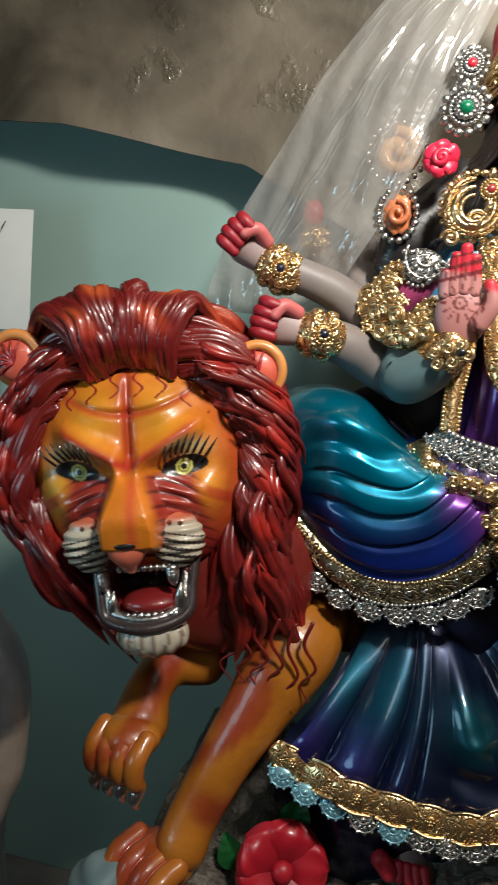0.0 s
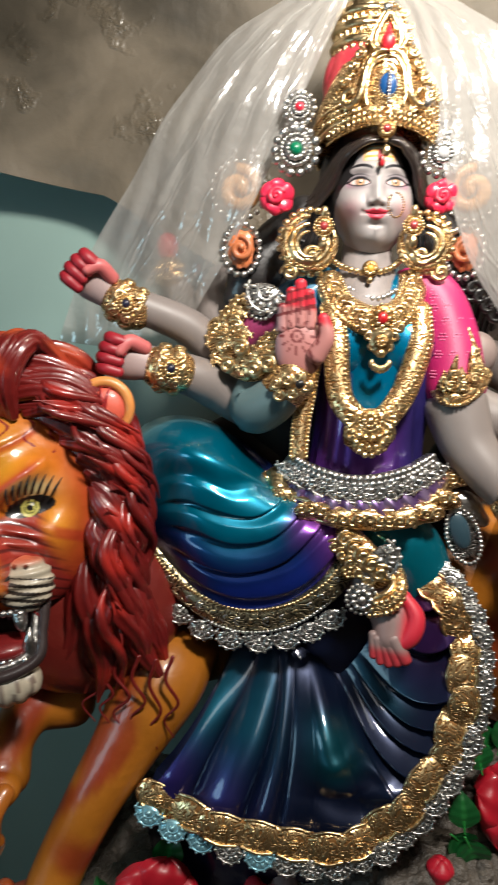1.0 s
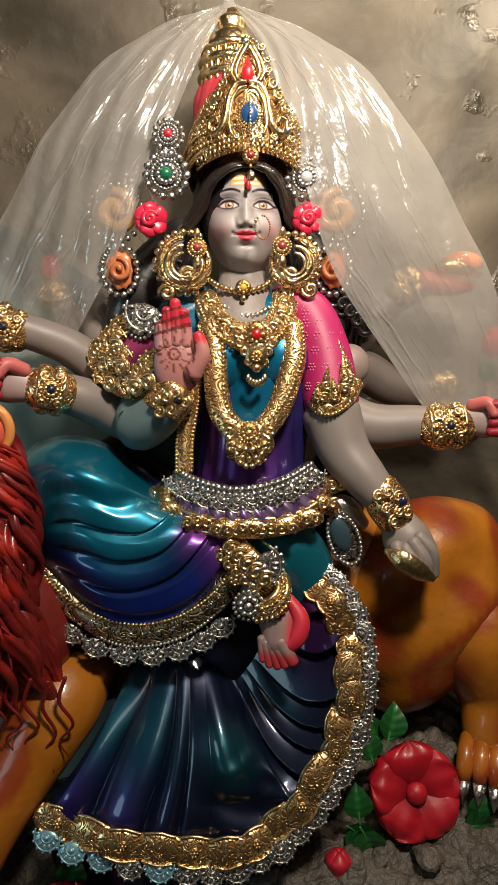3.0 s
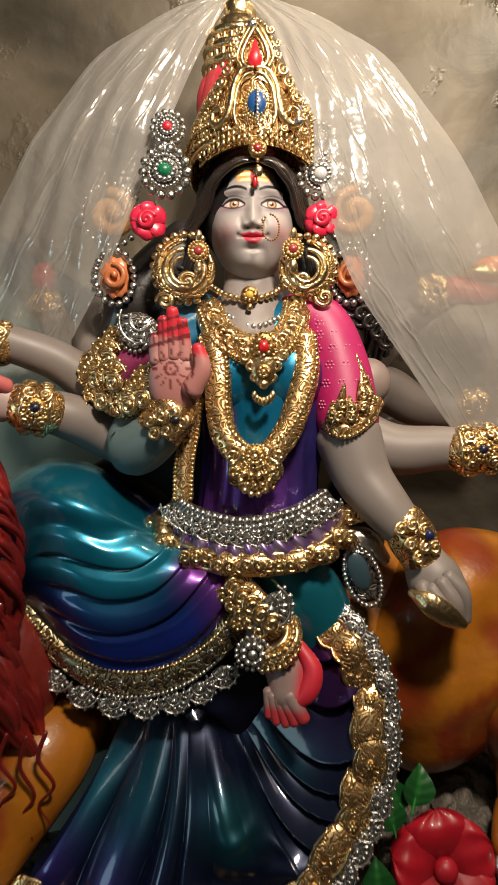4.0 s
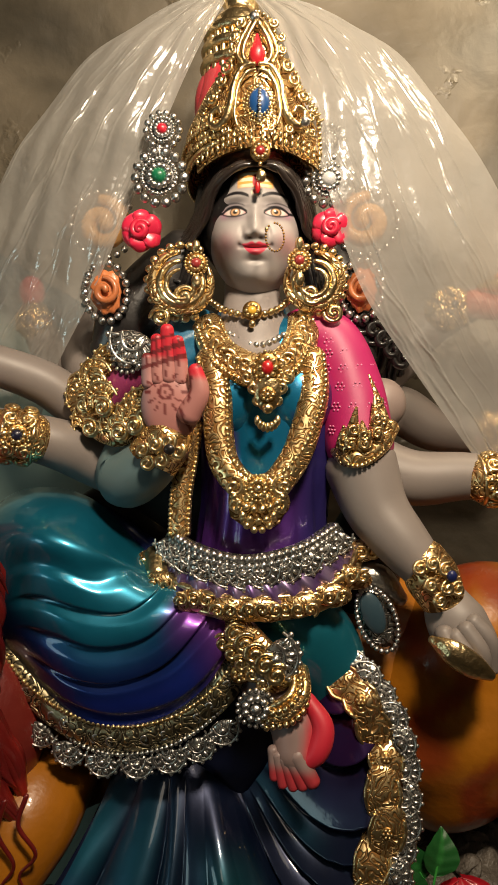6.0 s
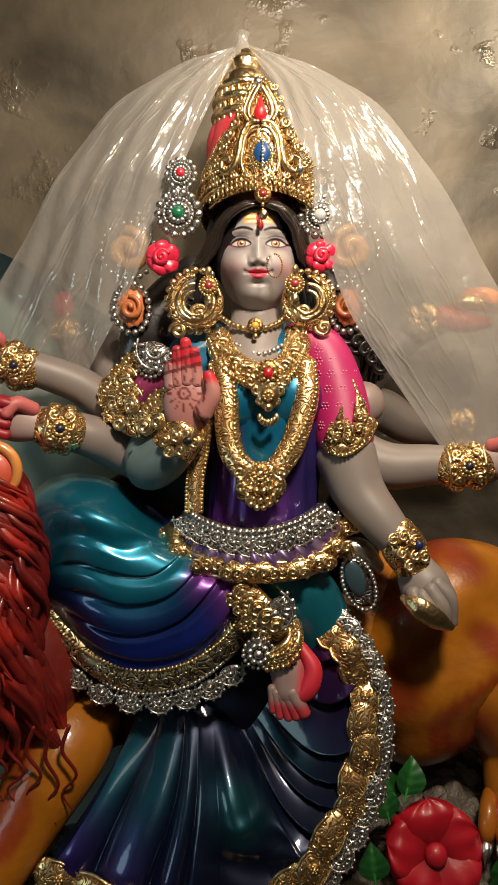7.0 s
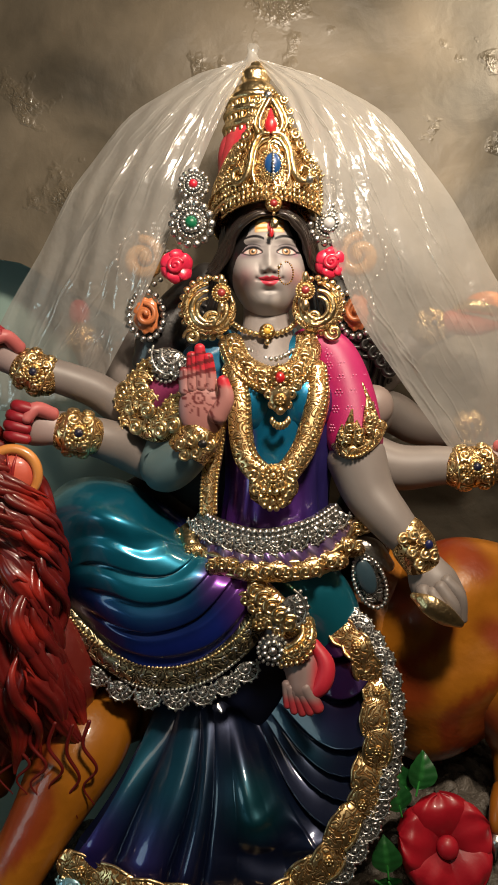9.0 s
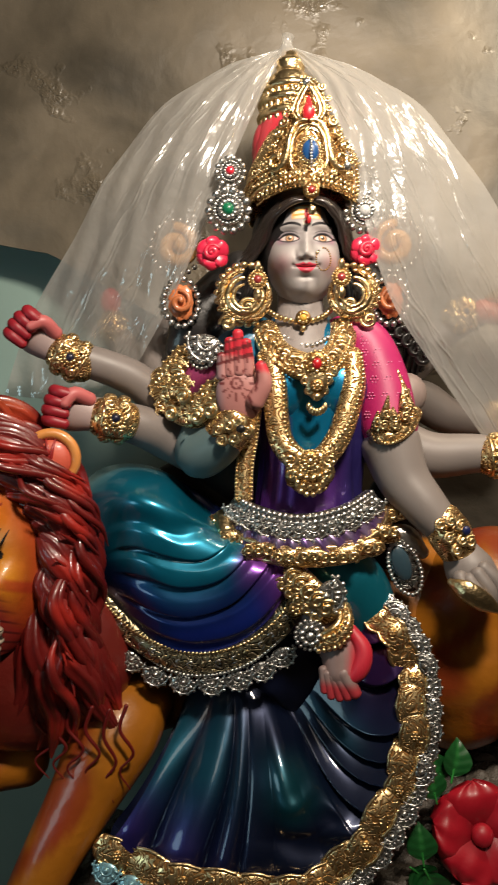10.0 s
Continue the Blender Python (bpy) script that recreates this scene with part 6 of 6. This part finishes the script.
l.tube([(-0.252, 0.926, 0.666), (-0.275, 0.867, 0.636), (-0.314, 0.816, 0.564), (-0.347, 0.781, 0.505), (-0.379, 0.748, 0.434), (-0.391, 0.726, 0.395)], [0.055, 0.062, 0.047, 0.039, 0.035, 0.036], GLOSS, coat, 30, 40, 0.9)
for k in range(6):  # loose curls of chest hair, modelled as thin ropes
    r1, r2 = rng.random(), rng.random()
    o = arr((-0.303, 0.795, 0.669)) + [0.11 * (k / 5 - 0.45), 0.016 * abs(k / 5 - 0.4), 0.03 * (r1 - 0.5)]
    h, w = 0.09 + 0.06 * r2, 0.007 + 0.006 * r1
    s = 1 if r2 > 0.5 else -1
    l.tube([o + [0, 0, 0.05], o + [s * w, -0.003, 0.05 - h * 0.3], o + [-s * w, -0.003, 0.05 - h * 0.6], o + [s * w * 1.2, -0.002, 0.05 - h * 0.85], o + [-s * w * 0.3, 0, 0.05 - h * 1.1]],
           [0.0028, 0.0026, 0.0022, 0.0016, 0.0008], GLOSS, MAROON, 8, 50)


def paw(c, way, size, claw=SILVER, toes=4):
    """A paw: heel and toes in a row, each with a claw."""
    c = arr(c)
    d = unit(arr(way))
    x = unit(np.cross(d, (0, 0, 1)))
    up = np.cross(x, d)
    l.ball(c, (size * 0.95, size * 0.9, size * 0.62), GLOSS, coat, 24, 16)
    for k in range(toes):
        o = (k - (toes - 1) / 2) * size * 0.52
        b = c + x * o
        l.tube([b + up * size * 0.32, b + d * size * 0.65 + up * size * 0.38, b + d * size * 1.1, b + d * size * 1.15 - up * size * 0.42],
               [size * 0.3, size * 0.31, size * 0.29, size * 0.22], GLOSS, lambda p: blend(coat(p), (0.40, 0.06, 0.02), 0.15 + 0 * p[..., 0]), 14, 20)
        t = b + d * size * 1.2 - up * size * 0.45
        l.tube([t, t + d * size * 0.34 - up * size * 0.12, t + d * size * 0.50 - up * size * 0.58], [size * 0.24, size * 0.18, size * 0.02], claw, (1, 1, 1), 10, 12)
        if k:
            s = c + x * (o - size * 0.26)
            l.tube([s + up * size * 0.5, s + d * size * 0.7 + up * size * 0.55, s + d * size * 1.2 + up * size * 0.05], size * 0.05, GLOSS, (0.30, 0.03, 0.01), 6, 12)


paw((-0.417, 0.721, 0.374), (-0.45, -0.8, -0.25), 0.052)
l.tube([(-0.416, 0.882, 0.593), (-0.456, 0.841, 0.594), (-0.467, 0.793, 0.578), (-0.466, 0.756, 0.549)], [0.045, 0.036, 0.033, 0.040], GLOSS, coat, 26, 26)
paw((-0.467, 0.729, 0.549), (-0.2, -0.75, -0.7), 0.044)
l.tube([(-0.313, 0.970, 0.645), (-0.231, 1.043, 0.669), (-0.041, 1.088, 0.700), (0.155, 1.074, 0.747), (0.300, 1.033, 0.743)], [0.09, 0.11, 0.13, 0.13, 0.12], GLOSS, coat, 30, 40)
l.ball((0.275, 1.008, 0.735), (0.135, 0.11, 0.185), GLOSS, coat, 90, 60, np.array(Euler((0, 0.45, 0)).to_matrix()), lambda p: 0.009 * np.sin(p[..., 0] * 42 - p[..., 2] * 18) * np.sin(p[..., 2] * 14 + 1))
l.tube([(0.330, 1.030, 0.760), (0.367, 0.977, 0.699), (0.388, 0.954, 0.607), (0.375, 0.925, 0.549)], [0.07, 0.090, 0.060, 0.042], GLOSS, coat, 28, 30)
paw((0.370, 0.908, 0.537), (-0.35, -0.8, -0.2), 0.042)
l.make("lion_statue", STATUE, "glossy orange plaster lion statue with red mane and open jaws", "statue")


# ---- rock base, flowers, leaves ----
def rock_base():
    s = Sculpt()
    nu, nv = 150, 90
    u, v = np.meshgrid(np.linspace(0, 1, nu), np.linspace(0, 1, nv), indexing="ij")
    x, y = -0.62 + 1.28 * u, 0.70 + 0.5 * v
    z = np.empty_like(x)
    for i in range(nu):
        for j in range(nv):
            q = Vector((x[i, j] * 9, y[i, j] * 9, 0))
            z[i, j] = 0.05 * noise.noise(q) + 0.03 * abs(noise.noise(q * 2.7)) + 0.012 * noise.noise(q * 7)
    rim = np.minimum(np.minimum(u, 1 - u), np.minimum(v * 3, (1 - v))) * 8
    z = np.interp(x, [-0.62, -0.3, -0.05, 0.2, 0.66], [0.30, 0.31, 0.35, 0.40, 0.45]) + 0.22 * (y - 0.78) * np.interp(x, [-0.1, 0.15], [0.2, 1.6]) + z
    z = np.where(rim < 1, -0.4 + (z + 0.4) * step(0, 1, rim), z)
    s.grid(np.stack([x, y, z], -1), 0, (1, 1, 1))
    pick = random.Random(8)
    for k in range(70):
        i, j = int(nu * (0.45 + 0.5 * pick.random())), int(nv * (0.12 + 0.6 * pick.random()))
        r = 0.012 + 0.022 * pick.random()
        f = 90 + 120 * pick.random()
        s.ball((x[i, j], y[i, j], z[i, j]), (r, r * 0.8, r * 0.4), 0, (1, 1, 1), 16, 10, np.array(Euler((pick.random(), pick.random(), pick.random() * 6)).to_matrix()),
               lambda p, f=f, r=r: r * 0.22 * np.sin(p[..., 0] * f) * np.cos(p[..., 2] * f + 1))
    return s.make("rock_base", [M_ROCK], "rough grey-brown modelled rock base under the statues", "base")


rock_base()
M_PETAL = paint("flower_paint", 0.42, 0.0, 0.22, 60, 0.35, 0.3)
LEAFGREEN = (0.010, 0.085, 0.018)


def part(name, s, mats, parent, label=""):
    ob = s.make(name, mats, label, "")
    ob.parent = parent
    return ob


def bowl_petal(a, r, nrm):
    """One broad cupped petal that leaves the middle at the angle a."""
    s = Sculpt()
    u, v = np.meshgrid(np.linspace(0, 1, 22), np.linspace(-1, 1, 22), indexing="ij")
    rad = r * (0.10 + 0.95 * u)
    w = r * 0.66 * np.sin(np.pi * (0.14 + 0.72 * u ** 1.15 + 0.13 * u ** 8)) ** 0.7
    px0, pz0 = rad, w * v
    h = r * (0.06 + 0.22 * u ** 1.2 - 0.50 * np.clip(u - 0.72, 0, 1) ** 1.5 * 2 + 0.12 * (1 - v ** 2) * np.sin(np.pi * u) - 0.22 * np.clip(np.abs(v) - 0.75, 0, 1) * 2 + 0.07 * v * u
             + 0.022 * np.sin(v * 9 + u * 2) * u + 0.03 * np.sin(a * 3 + u * 5 + v * 2) * u)
    c, q = math.cos(a), math.sin(a)
    x, z = px0 * c - pz0 * q, px0 * q + pz0 * c
    col = blend(np.broadcast_to(arr((0.40, 0.008, 0.02)), (*u.shape, 3)), (0.18, 0.004, 0.010), 0.8 * step(0.45, 0.0, u))
    for off in (0.0, -0.05 * r):
        s.grid(np.stack([x, -h - off, z], -1), 0, lambda p: col)
    return s


def flower(c, r, turn, petals=5):
    e = tagged(new("flower"), "large red five-petalled plaster flower lying on the rock base", "flower", "flowers on the base")
    for k in range(petals):
        part("petal", bowl_petal(2 * np.pi * k / petals + 0.5, r, None), [M_PETAL], e)
    s = Sculpt()
    s.ball((0, -0.16 * r, 0), (r * 0.24, r * 0.20, r * 0.24), 0, (0.38, 0.008, 0.02), 18, 12)
    part("flower_centre", s, [M_PETAL], e, "rounded dark red centre")
    e.matrix_world = Matrix.Translation(c) @ Euler(turn).to_matrix().to_4x4()
    return e


def leaf(c, r, turn):
    s = Sculpt()
    u, v = np.meshgrid(np.linspace(0, 1, 20), np.linspace(-1, 1, 12), indexing="ij")
    w = r * 0.42 * np.sin(np.pi * u ** 0.75) + 0.0005
    h = r * (0.11 * np.abs(v) * np.sin(np.pi * u) + 0.10 * np.sin(u * 3) + 0.010 * np.sin(u * 28 - np.abs(v) * 5))
    col = blend(np.broadcast_to(arr(LEAFGREEN), (*u.shape, 3)), (0.03, 0.20, 0.04), step(0.3, 0.0, np.abs(v)) * 0.6)
    for off in (0, -0.03 * r):
        s.grid(np.stack([w * v, -h - off, r * (u - 0.0)], -1), 0, lambda p: col)
    s.tube([(0, 0.0, -0.15 * r), (0, -0.05 * r, 0.4 * r), (0, -0.03 * r, 0.9 * r)], [0.03 * r, 0.03 * r, 0.01 * r], 0, (0.03, 0.25, 0.04), 6, 12)
    ob = s.make("leaf", [M_PETAL], "glossy green plaster leaf on the rock base", "leaf")
    tagged(ob, group="leaves on the base")
    ob.matrix_world = Matrix.Translation(c) @ Euler(turn).to_matrix().to_4x4()
    return ob


flower((0.245, 0.868, 0.499), 0.0658, (-0.35, 0.1, 0.05))
flower((-0.257, 0.767, 0.359), 0.0627, (-0.45, 0.5, 0.15))


def bud(c, r):
    e = tagged(new("flower_bud"), "small closed red plaster bud beside green leaves", "flower bud", "buds on the base")
    for k in range(4):
        s = Sculpt()
        a = k * 1.571
        s.ball((r * 0.25 * math.cos(a), r * 0.25 * math.sin(a), 0), (r * 0.75, r * 0.75, r), 0, (0.48, 0.012, 0.03), 16, 12, shape=lambda p: 0.0015 * np.sin(p[..., 2] * 300))
        part("petal", s, [M_PETAL], e)
    e.matrix_world = Matrix.Translation(c)
    return e


bud((0.1280, 0.8150, 0.4286), 0.0188)
bud((0.394, 1.040, 1.152), 0.0235)
for c, r, t in (((0.202, 0.860, 0.587), 70, (-0.4, 0.35, 0.2)), ((0.191, 0.864, 0.580), 62, (-0.3, -0.5, 0)), ((0.178, 0.851, 0.560), 60, (-0.3, -0.2, 0.3)),
                ((0.159, 0.835, 0.480), 66, (-0.3, -0.1, 0)), ((0.145, 0.833, 0.468), 74, (-0.4, 2.4, 0.2)), ((0.162, 0.828, 0.467), 76, (-0.3, 2.7, 0)),
                ((0.318, 0.850, 0.447), 66, (-0.4, 0.9, 0.1)), ((0.318, 0.849, 0.439), 72, (-0.4, 2.6, 0.1)), ((0.332, 0.857, 0.460), 60, (-0.3, 0.3, 0.1)), ((0.326, 0.852, 0.455), 60, (-0.3, 1.7, 0.1)),
                ((-0.252, 0.806, 0.390), 70, (-0.3, 0.2, 0.1)), ((-0.312, 0.771, 0.339), 74, (-0.4, -0.7, 0.1)), ((0.390, 1.042, 1.090), 50, (-0.2, -0.5, 0))):
    leaf(c, r * U * 0.95, t)


# ---- plastic sheet ----
def plastic():
    m, nodes, links, sh = material("clear_plastic")
    nodes.remove(sh)
    out = nodes["Material Output"]
    clear = nodes.new("ShaderNodeBsdfTransparent")
    clear.inputs[0].default_value = (0.93, 0.93, 0.92, 1)
    gloss = nodes.new("ShaderNodeBsdfGlossy")
    gloss.inputs["Roughness"].default_value = 0.15
    milk = nodes.new("ShaderNodeBsdfDiffuse")
    milk.inputs[0].default_value = (0.74, 0.72, 0.69, 1)
    glow = nodes.new("ShaderNodeBsdfTranslucent")
    glow.inputs[0].default_value = (0.74, 0.72, 0.69, 1)
    a, b, c = nodes.new("ShaderNodeMixShader"), nodes.new("ShaderNodeMixShader"), nodes.new("ShaderNodeMixShader")
    a.inputs[0].default_value = 0.5
    links.new(milk.outputs[0], a.inputs[1])
    links.new(glow.outputs[0], a.inputs[2])
    b.inputs[0].default_value = 0.50
    links.new(clear.outputs[0], b.inputs[1])
    links.new(a.outputs[0], b.inputs[2])
    c.inputs[0].default_value = 0.13
    links.new(b.outputs[0], c.inputs[1])
    links.new(gloss.outputs[0], c.inputs[2])
    links.new(c.outputs[0], out.inputs[0])
    co = nodes.new("ShaderNodeTexCoord")
    tex = nodes.new("ShaderNodeTexNoise")
    tex.inputs["Scale"].default_value, tex.inputs["Detail"].default_value = 26.0, 3.0
    links.new(co.outputs["Object"], tex.inputs["Vector"])
    bm_ = nodes.new("ShaderNodeBump")
    bm_.inputs["Strength"].default_value, bm_.inputs["Distance"].default_value = 0.25, 0.02
    links.new(tex.outputs["Fac"], bm_.inputs["Height"])
    for n in (gloss, milk, glow):
        links.new(bm_.outputs["Normal"], n.inputs["Normal"])
    return m


def sheet():
    """Thin film knotted over the crown; two wings fall over the rear arms and leave the front open."""
    s = Sculpt()
    rnd = np.random.RandomState(3)
    for inner, outer in (
        ([(-0.0283, 1.0340, 1.6426), (-0.0715, 0.9900, 1.5457), (-0.1161, 0.9650, 1.4364), (-0.1615, 0.9600, 1.3331), (-0.2065, 0.9700, 1.2455), (-0.2524, 0.9850, 1.1710), (-0.2834, 1.0000, 1.1014)],
         [(-0.0287, 1.0450, 1.6493), (-0.1158, 1.0650, 1.6336), (-0.2109, 1.0700, 1.5869), (-0.2971, 1.0620, 1.4933), (-0.3654, 1.0500, 1.3769), (-0.4526, 1.0400, 1.2206), (-0.4835, 1.0300, 1.1174)]),
        ([(-0.0249, 1.0340, 1.6426), (0.0237, 0.9850, 1.5578), (0.0539, 0.9650, 1.4652), (0.0815, 0.9600, 1.3702), (0.1238, 0.9650, 1.2550), (0.1914, 0.9750, 1.1563), (0.2676, 0.9850, 1.0537)],
         [(-0.0252, 1.0450, 1.6493), (0.0726, 1.0600, 1.6241), (0.1644, 1.0600, 1.5754), (0.2468, 1.0500, 1.4807), (0.3273, 1.0300, 1.3405), (0.3804, 1.0100, 1.2193), (0.4307, 1.0000, 1.0474)])):
        nu, nv = 200, 230
        a, b = curve(inner, nu), curve(outer, nu)
        u, v = np.meshgrid(np.linspace(0, 1, nu), np.linspace(0, 1, nv), indexing="ij")
        p = a[:, None] * (1 - v[..., None]) + b[:, None] * v[..., None]
        wr = np.zeros_like(u)
        for k in range(9):  # broad soft folds that run down from the knot
            cc, ww = rnd.rand(), 0.03 + 0.06 * rnd.rand()
            wr += 0.006 * rnd.rand() * np.exp(-((v - cc - 0.3 * (rnd.rand() - 0.5) * u) / ww) ** 2) * step(0.02, 0.4, u)
        for k in range(75):  # sharp creases, most of them short and near the open edge
            cc, ww = rnd.rand() ** 1.5, 0.006 + 0.012 * rnd.rand()
            u0, ln, sl = rnd.rand() * 0.9, 0.06 + 0.25 * rnd.rand() ** 2, 0.9 * (rnd.rand() - 0.5)
            line = np.clip(1 - np.abs(v - cc - sl * (u - u0) - 0.01 * np.sin(u * 60 + k)) / ww, 0, 1)
            wr += 0.0013 * (0.3 + rnd.rand()) * line * step(u0 - ln, u0 - ln * 0.4, u) * step(u0 + ln, u0 + ln * 0.4, u)
        p[..., 1] += -wr - 0.030 * np.sin(np.pi * v) * np.sin(np.pi * np.minimum(u * 1.2, 1)) + 0.004 * np.sin(u * 31 + 9 * v) * np.sin(v * 17)
        s.grid(p, 0, (1, 1, 1))
    top = arr((-0.028, 1.040, 1.650))
    s.tube([top + [0, 0.01, -0.045], top + [0, 0.003, -0.02], top, top + [0.002, 0.0, 0.012]], [0.030, 0.020, 0.008, 0.010], 0, (1, 1, 1), 14, 14, cap=False)
    return s.make("plastic_sheet", [plastic()], "thin clear wrinkled plastic sheet draped over the crown", "plastic sheet")


sheet()

# ---- things beside the lion ----
def paper():
    s = Sculpt()
    u, v = np.meshgrid(np.linspace(0, 1, 16), np.linspace(0, 1, 16), indexing="ij")
    a, b, c = arr((-1.082, 1.159, 1.289)), arr((-0.897, 1.204, 1.291)), arr((-0.884, 1.159, 1.058))
    p = a + (b - a) * u[..., None] + (c - b) * v[..., None]
    p[..., 1] -= 0.006 * np.sin(u * 3) * np.sin(v * 4) + 0.002
    s.grid(p, 0, (1, 1, 1))
    s.grid(p + [0, 0.001, 0], 0, (1, 1, 1))
    e = s.make("paper", [M_PAPER], "plain white paper sheet stuck on the teal board", "paper")
    t = Sculpt()
    t.tube([(-0.945, 1.165, 1.250), (-0.938, 1.169, 1.264)], 0.0012, 0, (1, 1, 1), 6, 6)
    part("pen_stroke", t, [M_INK], e, "short dark pen stroke")
    return e


paper()


def cloth():
    s = Sculpt()
    s.ball((-0.482, 0.690, 0.326), (0.055, 0.05, 0.06), 0, (1, 1, 1), 48, 32, None, lambda p: 0.003 * np.sin(p[..., 0] * 110 + 2 * np.sin(p[..., 2] * 60)) + 0.002 * np.sin(p[..., 2] * 170 + p[..., 0] * 60))
    return s.make("cloth", [plain("pale_cloth", (0.14, 0.20, 0.215), 0.6, 60, 0.2, 0.4)], "crumpled pale blue-grey cloth under the lion's paw", "cloth")


cloth()


def wrapped_idol():
    s = Sculpt()
    s.tube([(-0.665, 0.642, 0.737), (-0.645, 0.630, 0.656), (-0.635, 0.611, 0.553), (-0.633, 0.588, 0.437), (-0.640, 0.585, 0.0), (-0.640, 0.585, -0.38)], [0.05, 0.075, 0.072, 0.055, 0.09, 0.12], 0,
           lambda p: blend(blend(np.broadcast_to(arr((0.02, 0.06, 0.12)), p.shape), (0.04, 0.045, 0.05), step(0.80, 0.74, p[..., 2])), (0.22, 0.19, 0.16), step(0.62, 0.60, p[..., 2]) * step(0.49, 0.51, p[..., 2])), 30, 60)
    return s.make("wrapped_statue", [M_GLOSS], "second dark glossy painted statue standing beside the lion", "statue")


wrapped_idol()


def bulb():
    """The bare lamp on its flex, out of the camera's sight."""
    e = tagged(new("hanging_lamp"), "bare bulb lamp hanging from the ceiling on a black flex", "lamp")
    a = Sculpt()
    a.tube([(0.58, 0.98, 2.13), (0.58, 0.98, 2.7)], 0.004, 0, (1, 1, 1), 8, 6)
    part("flex", a, [M_INK], e)
    b = Sculpt()
    b.tube([(0.58, 0.98, 2.08), (0.58, 0.98, 2.14)], 0.02, 0, (1, 1, 1), 14, 6)
    part("socket", b, [M_INK], e)
    return e


bulb()
